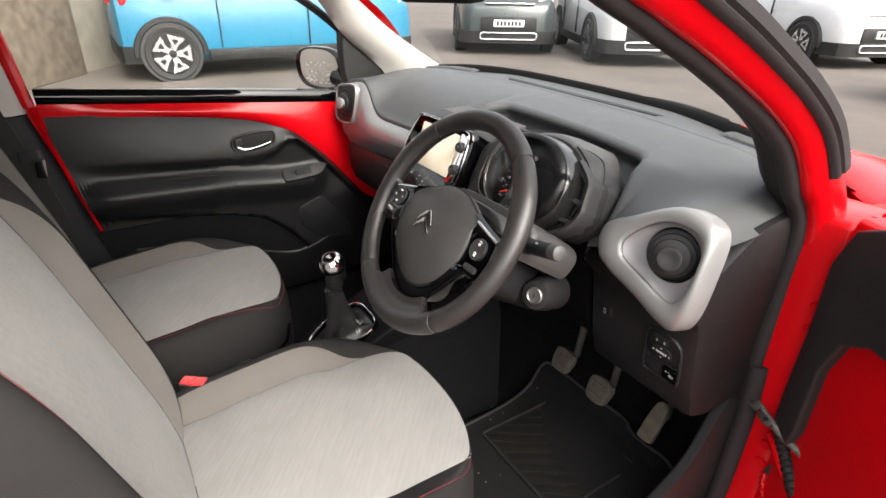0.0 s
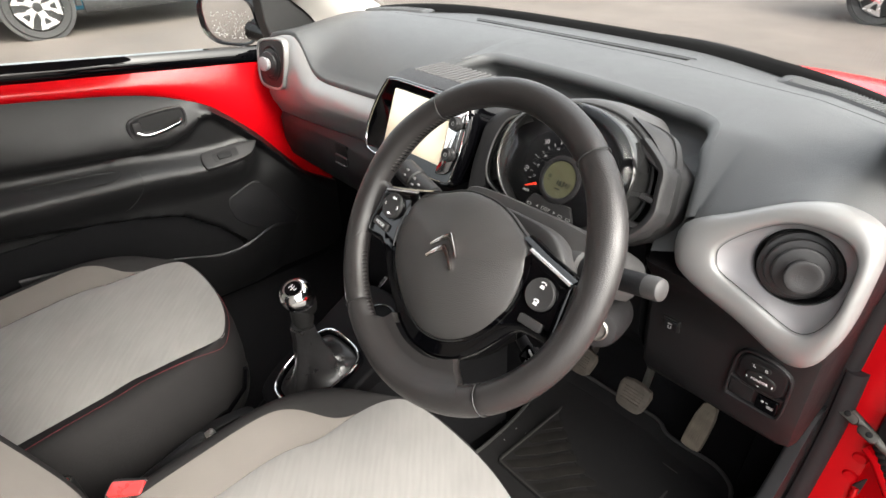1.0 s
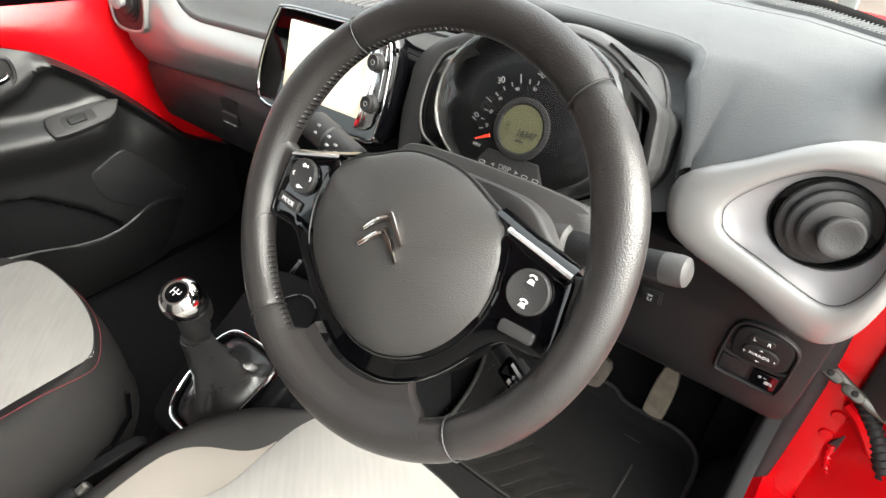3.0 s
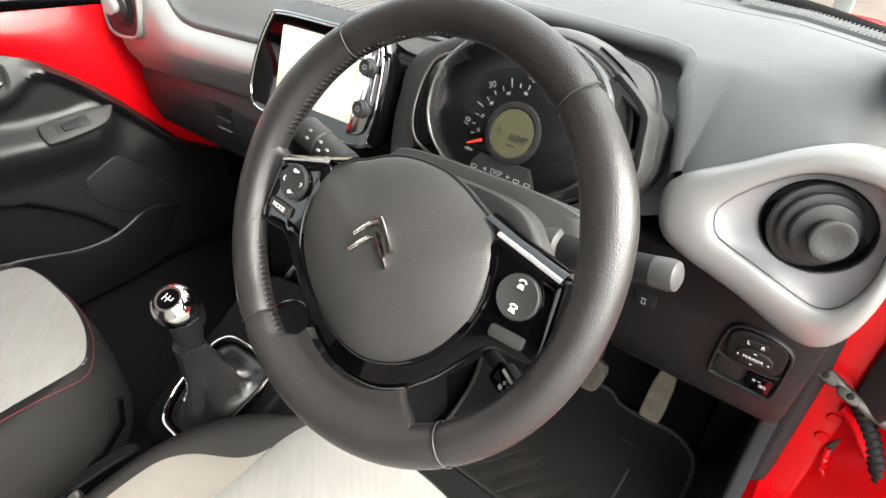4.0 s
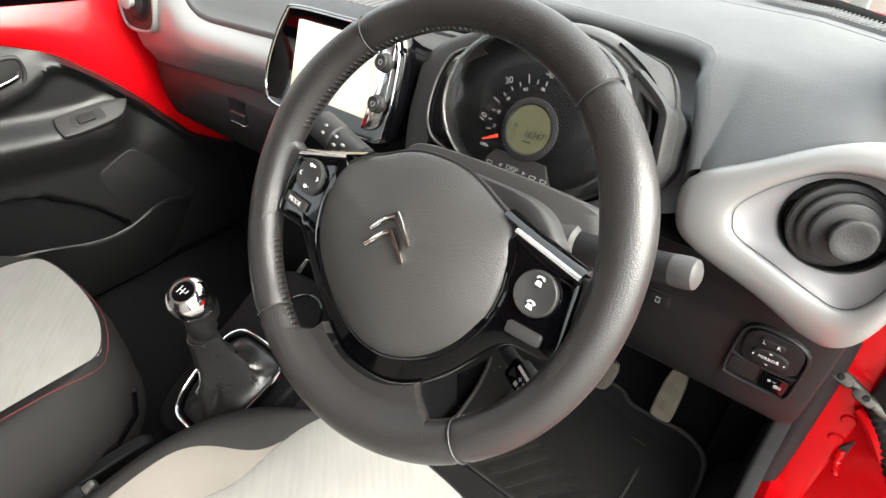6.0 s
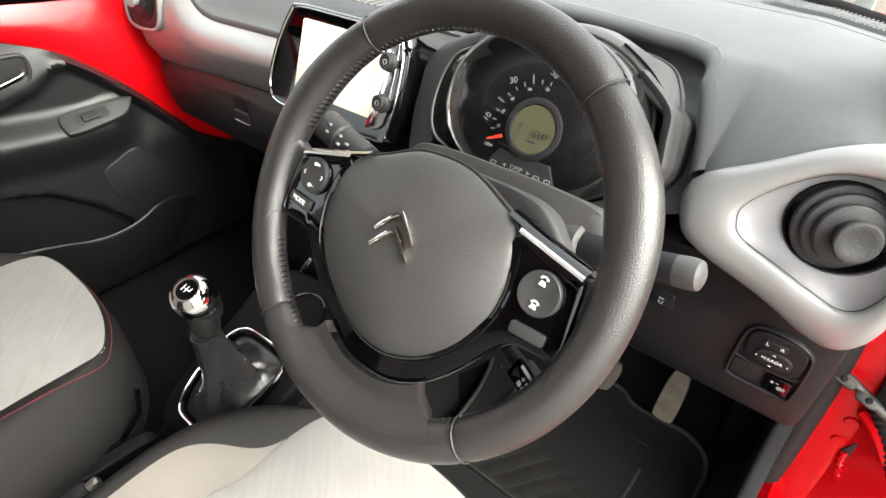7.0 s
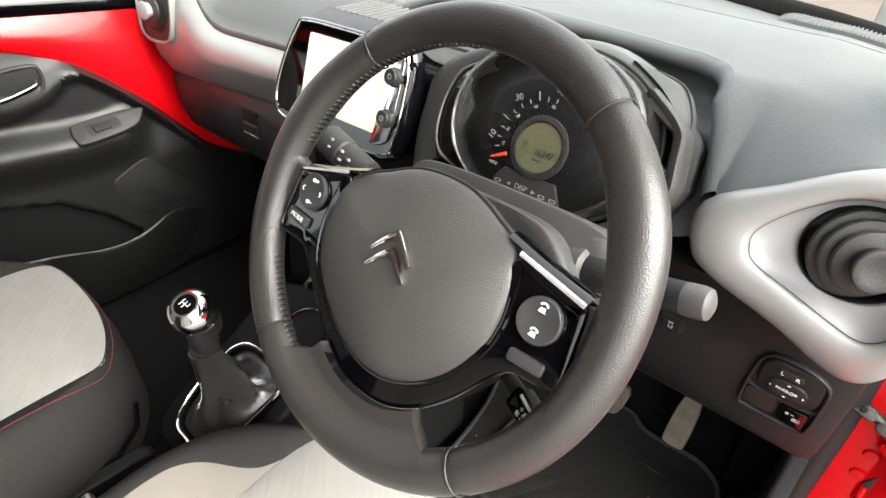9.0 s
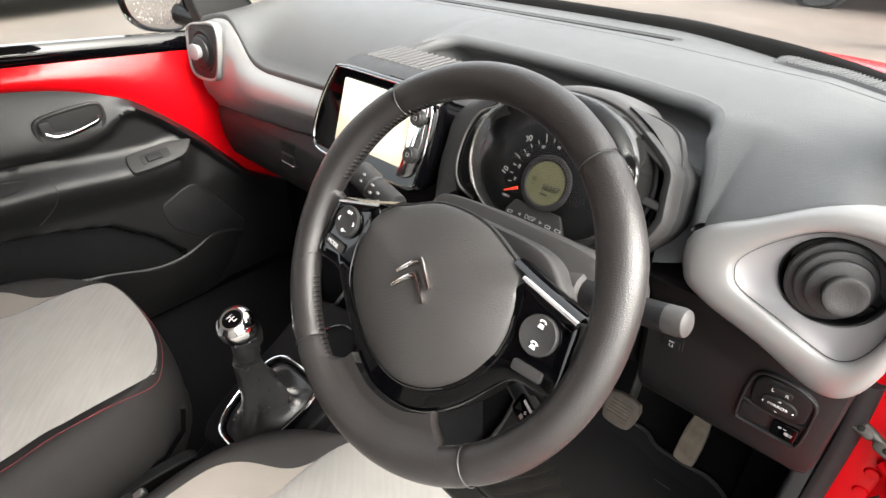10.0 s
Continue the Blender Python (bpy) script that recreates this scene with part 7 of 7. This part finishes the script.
BLUE = mat("blue_car_paint", (0.014, 0.145, 0.245), 0.3, coat=0.4, var=0.03)
WHITEPAINT = mat("white_car_paint", (0.5, 0.505, 0.51), 0.3, coat=0.5, var=0.03)
DARKPAINT = mat("dark_green_car_paint", (0.03, 0.04, 0.04), 0.3, coat=1.0, var=0.05)
TYRE = mat("tyre_rubber", (0.02, 0.02, 0.02), 0.8, var=0.2)
ALLOY = mat("diamond_cut_alloy", (0.7, 0.7, 0.71), 0.25, metal=0.9, var=0.05)
TINT = mat("tinted_car_glass", (0.015, 0.018, 0.02), 0.06, coat=1.0)
LAMP = mat("lamp_lens", (0.6, 0.62, 0.65), 0.1, coat=1.0)
TAIL = mat("red_lamp_lens", (0.6, 0.02, 0.02), 0.12, coat=1.0)

bm = bmesh.new()
N = 40
vs = [[bm.verts.new((-200 + 400 * i / N, -200 + 400 * j / N, 0.0)) for j in range(N + 1)] for i in range(N + 1)]
for i in range(N):
    for j in range(N):
        bm.faces.new((vs[i][j], vs[i + 1][j], vs[i + 1][j + 1], vs[i][j + 1]))
solo("ground", bm, GROUND, "worn brownish tarmac car park", "ground", "", "structure")


SIDE = [(0.90, 0.0), (0.965, 0.05), (0.985, 0.12), (0.993, 0.22), (1.0, 0.36), (1.0, 0.50), (0.994, 0.62), (0.982, 0.74), (0.964, 0.84), (0.940, 0.92), (0.905, 0.975), (0.86, 1.0)]


def parked_car(name, paint, label, at, heading, L=4.1, W=1.72, H=1.55, clad=True, two_tone=None, wheel_r=0.325):
    """A small family car, its nose along local +x."""
    c = thing(name, at, label, "car", "parked cars")
    m = Matrix.Translation(at) @ pose(0, 0, 0, 0, 0, heading)
    K = lambda v: v if v > -0.305 else -0.305 + (v + 0.305) * 0.66   # short tail
    xs = [-0.5, -0.485, -0.44, -0.36, -0.22, -0.05, 0.12, 0.25, 0.36, 0.43, 0.48, 0.5]
    hw = [0.40, 0.455, 0.485, 0.495, 0.5, 0.5, 0.5, 0.498, 0.49, 0.47, 0.43, 0.36]
    top = [0.60, 0.655, 0.68, 0.675, 0.665, 0.66, 0.655, 0.645, 0.62, 0.58, 0.52, 0.46]
    xs = [K(x) for x in xs]
    rings = []
    for x, h, t in zip(xs, hw, top):
        w, z1, z0 = W * h, H * t, 0.24
        rings.append([Vector((L * x, y, z)) for y, z in [(-w * q, z0 + (z1 - z0) * v) for q, v in SIDE] + [(0, z1 + 0.015)] + [(w * q, z0 + (z1 - z0) * v) for q, v in reversed(SIDE)]])
    part("body", loft(rings, True, True, True), paint, c, "", m, 40)
    # glasshouse and roof
    gx = [-0.475, -0.40, -0.25, 0.0, 0.10, 0.24]
    gz = [0.66, 0.93, 0.99, 1.0, 0.95, 0.66]
    rings = [[Vector((L * x, y, z)) for y, z in ((-W * 0.45, H * 0.645), (-W * (0.45 - 0.10 * (g - 0.65) / 0.35), H * g - 0.03), (-W * (0.40 - 0.10 * (g - 0.65) / 0.35), H * g), (W * (0.40 - 0.10 * (g - 0.65) / 0.35), H * g), (W * (0.45 - 0.10 * (g - 0.65) / 0.35), H * g - 0.03), (W * 0.45, H * 0.645))] for x, g in zip([K(v) for v in gx], gz)]
    part("roof", loft(rings, True, True, True), paint, c, "", m, 35)
    for s in (-1, 1):
        for x0, x1, x2, x3 in ((-0.345, -0.325, -0.17, -0.165), (-0.15, -0.15, 0.075, 0.18)):
            q = [Vector((L * a, s * W * (0.455 - 0.10 * (g - 0.65) / 0.35), H * g)) for a, g in ((x0, 0.68), (x1, 0.92), (x2, 0.935), (x3, 0.68))]
            part("side_window", loft([q, [p + Vector((0, s * 0.012, 0)) for p in q]], True, True, True), TINT, c, "", m)
    for xa, za, xb, zb in ((0.225, 0.685, 0.115, 0.93), (K(-0.478), 0.70, K(-0.415), 0.90)):
        q = [Vector((L * xa + 0.02 * (xa > 0), y * 0.41 * W, H * za)) for y in (-1, 1)] + [Vector((L * xb, y * 0.34 * W, H * zb)) for y in (1, -1)]
        nrm = Vector((0.03 if xa > 0 else -0.03, 0, 0.02))
        part("screen", loft([q, [p + nrm for p in q]], True, True, True), TINT, c, "", m)
    # cladding, arches and sills
    if clad:
        for s in (-1, 1):
            part("sill_cladding", box(-L * 0.205, L * 0.215, s * W * 0.5 - 0.03, s * W * 0.5 + 0.012, 0.22, 0.36, 0.02, 2), RUBBER, c, "", m)
        part("rear_cladding", loft([[Vector((L * x, W * h * y, z)) for y, z in ((-1, 0.22), (-1, 0.42), (1, 0.42), (1, 0.22))] for x, h in ((K(-0.506), 0.40), (K(-0.49), 0.46), (K(-0.44), 0.488), (K(-0.42), 0.499))], True, True, True), RUBBER, c, "", m)
        part("front_cladding", loft([[Vector((L * x, W * h * y, z)) for y, z in ((-1, 0.20), (-1, 0.40), (1, 0.40), (1, 0.20))] for x, h in ((0.505, 0.36), (0.485, 0.44), (0.44, 0.475), (0.40, 0.488))], True, True, True), RUBBER, c, "", m)
    for x in (-0.305, 0.315):
        for s in (-1, 1):
            wm = m @ Matrix.Translation((L * x, s * (W * 0.5 - 0.10), wheel_r)) @ pose(0, 0, 0, -90 * s)
            arc = lambda r, z: [Vector((r * math.cos(a), r * math.sin(a), z)) for a in np.linspace(radians(-4), radians(184), 36)]
            am = m @ Matrix.Translation((L * x, s * W * 0.5, wheel_r)) @ pose(0, 0, 0, 90)
            part("wheel_arch", loft([arc(wheel_r + 0.10, 0.06 * s), arc(wheel_r + 0.10, -0.006 * s), arc(wheel_r + 0.09, -0.016 * s), arc(wheel_r + 0.045, -0.018 * s), arc(wheel_r + 0.035, -0.010 * s), arc(wheel_r + 0.035, 0.12 * s)], False), RUBBER if clad else paint, c, "", am)
            part("arch_shade", lathe([(wheel_r + 0.03, 0.085), (wheel_r + 0.03, 0.1025), (0.001, 0.1025)], 32), INK, c, "", wm)
            wh = part("wheel", lathe([(wheel_r * 0.70, 0.0), (wheel_r * 0.72, 0.10), (wheel_r * 0.93, 0.122), (wheel_r, 0.095), (wheel_r, -0.08), (wheel_r * 0.9, -0.1)], 40), TYRE, c, "", wm)
            part("rim", lathe([(wheel_r * 0.735, 0.112), (wheel_r * 0.70, 0.122), (wheel_r * 0.66, 0.106), (0.02, 0.104)], 36), RUBBER, wh, "", wm)
            for k in range(5):
                q = [Vector((r * math.cos(a), r * math.sin(a), z)) for r, a, z in ((0.05, -0.62, 0.112), (wheel_r * 0.40, -0.36, 0.124), (wheel_r * 0.60, -0.46, 0.124), (wheel_r * 0.72, -0.44, 0.122), (wheel_r * 0.72, 0.44, 0.122), (wheel_r * 0.60, 0.46, 0.124), (wheel_r * 0.40, 0.36, 0.124), (0.05, 0.62, 0.112))]
                eye = [Vector((wheel_r * r * math.cos(a), wheel_r * r * math.sin(a), 0)) for r, a in ((0.36, -0.10), (0.54, -0.20), (0.54, 0.20), (0.36, 0.10))]
                part("spoke_pocket", plate(eye, 0.10, 0.1255, 0.002), RUBBER, wh, "", wm @ pose(0, 0, 0, 0, 0, 72 * k))
                part("spoke", loft([[p - Vector((0, 0, 0.04)) for p in q], q], True, True, True), ALLOY, wh, "", wm @ pose(0, 0, 0, 0, 0, 72 * k))
            part("hub_cap", lathe([(0.045, 0.09), (0.045, 0.124), (0.035, 0.128), (0.001, 0.128)], 20), RUBBER, wh, "", wm)
    # door gaps and handles
    for s in (-1, 1):
        for x in (-0.165, 0.105):
            part("door_gap", box(L * x - 0.004, L * x + 0.004, s * W * 0.5 - 0.03, s * W * 0.5 + 0.0025, 0.38, H * 0.63), INK, c, "", m)
        for x in (-0.125, -0.29 + 0.135 * 0):
            part("door_handle", tube([Vector((L * x - 0.085, s * (W * 0.495), H * 0.575)), Vector((L * x - 0.05, s * (W * 0.495 + 0.035), H * 0.575)), Vector((L * x + 0.05, s * (W * 0.495 + 0.035), H * 0.575)), Vector((L * x + 0.085, s * W * 0.495, H * 0.575))], 0.014, 8), paint, c, "", m)
        part("mirror", plate(rounded(0.2, 0.14, 0.05), -0.07, 0.05, 0.03), paint, c, "", m @ Matrix.Translation((L * 0.19, s * (W * 0.5 + 0.10), H * 0.66)) @ pose(0, 0, 0, 90, 0, 90))
    # nose and tail
    for s in (-1, 1):
        part("headlight", plate(rounded(0.30, 0.10, 0.04), -0.06, 0.02, 0.015), LAMP, c, "", m @ Matrix.Translation((L * 0.478, s * W * 0.335, H * 0.42)) @ pose(0, 0, 0, 90, 0, 90 + 22 * s))
        part("upper_lamp", plate(rounded(0.30, 0.045, 0.02), -0.06, 0.02, 0.01), LAMP, c, "", m @ Matrix.Translation((L * 0.455, s * W * 0.36, H * 0.535)) @ pose(0, 0, 0, 80, 0, 90 + 26 * s))
        part("rear_light", plate(rounded(0.34, 0.17, 0.05), -0.08, 0.02, 0.02), TAIL, c, "", m @ Matrix.Translation((L * K(-0.482), s * W * 0.40, H * 0.575)) @ pose(0, 0, 0, 90, 0, -90 - 30 * s))
    part("number_plate", box(L * 0.500, L * 0.512, -0.26, 0.26, 0.47, 0.58, 0.004, 1), WHITE, c, "", m)
    for i in range(7):
        part("plate_mark", box(L * 0.511, L * 0.5135, -0.21 + i * 0.062, -0.17 + i * 0.062, 0.49, 0.56), INK, c, "", m)
    part("grille", box(L * 0.492, L * 0.505, -0.48, 0.48, 0.40, 0.62, 0.02, 2), RUBBER, c, "", m)
    part("badge_bar", box(L * 0.485, L * 0.500, -0.42, 0.42, H * 0.50, H * 0.515, 0.006, 2), CHROME, c, "", m)
    part("skid_bar", frame_ring(rounded(1.0, 0.13, 0.06), rounded(0.94, 0.08, 0.035), -0.02, 0.02, 0.008), ALLOY, c, "", m @ Matrix.Translation((L * 0.508, 0, 0.32)) @ pose(0, 0, 0, 90, 0, 90))
    return c


parked_car("blue_parked_car", BLUE, "bright blue crossover with black cladding and alloy wheels", (-7.75, 1.86, 0), 90, 4.3, 1.80, 1.66)
parked_car("black_parked_car", DARKPAINT, "dark crossover with a chrome skid bar, parked nose out", (-8.84, 7.02, 0), -32, 4.15, 1.76, 1.64)
parked_car("white_parked_car", WHITEPAINT, "white hatchback with black cladding", (-6.63, 8.12, 0), -31, 4.0, 1.74, 1.52)
parked_car("white_parked_car", WHITEPAINT, "white crossover with black cladding and dark alloys", (-5.05, 11.16, 0), -24, 4.15, 1.76, 1.60)
parked_car("red_parked_car", RED, "red hatchback at the far side of the car park", (0.10, 8.15, 0), 178, 3.6, 1.62, 1.48, False)


WALLM = Matrix.Translation((-8.30, -0.84, 0)) @ pose(0, 0, 0, 0, 0, 146.7)   # x along the wall, y away from the yard's middle


def yard_wall():
    w = thing("yard_wall", (-8.5, -0.3, 0), "buff concrete block wall with a low kerb", "wall", "", "structure")
    part("mortar", box(-0.1, 14, -0.5, -0.245, 0, 2.4), MORTAR, w, "", WALLM)
    rnd = random.Random(3)
    meshes = []
    for k in range(4):
        b = box(0, 0.04, -0.218, 0.218, -0.104, 0.104, 0.008 + 0.002 * k, 1)
        me = bpy.data.meshes.new("block")
        b.to_mesh(me)
        b.free()
        me.materials.append(CONC)
        meshes.append(me)
    base = ROOT.get(w.name, w.matrix_basis)
    for r in range(10):
        for i in range(28):
            ob = new("block", meshes[rnd.randrange(4)])
            ob.parent, ob.matrix_parent_inverse = w, Matrix(base).inverted()
            ob.matrix_basis = WALLM @ Matrix.Translation((0.15 + 0.45 * i + (0.225 if r % 2 else 0), -0.252 + rnd.uniform(-0.004, 0.004), 0.16 + 0.225 * r)) @ pose(0, 0, 0, 0, 0, 90)
    part("kerb", box(0.0, 14, -0.26, 0.0, 0, 0.16, 0.03, 2), CONC, w, "low concrete kerb", WALLM)
    for r in range(10):
        for i in range(8):
            ob = new("block", meshes[rnd.randrange(4)])
            ob.parent, ob.matrix_parent_inverse = w, Matrix(base).inverted()
            ob.matrix_basis = WALLM @ Matrix.Translation((-3.4 + 0.45 * i + (0.10 if r % 2 else -0.05), 0.040 + rnd.uniform(-0.004, 0.004), 0.11 + 0.225 * r)) @ pose(0, 0, 0, 0, 0, 90)
    part("pier", box(-3.5, -0.1, -0.6, 0.05, 0, 2.4, 0.02, 2), mat("brown_brick", (0.15, 0.12, 0.09), 0.9, var=0.3, blotch=8, grain=0.8, grain_size=60), w, "brown brick pier", WALLM)


yard_wall()
pole = thing("drain_pole", (-9.48, 0.02, 0), "grey galvanised pole by the wall", "pole")
part("shaft", tube([(-9.48, 0.02, 0.0), (-9.46, -0.10, 2.8)], 0.055, 16), POLE, pole)
post = thing("steel_post", (0.1, 5.8, 0), "grey steel post in the car park", "post")
part("shaft", box(0.03, 0.17, 5.75, 5.9, 0, 2.2, 0.01, 2), POLE, post)
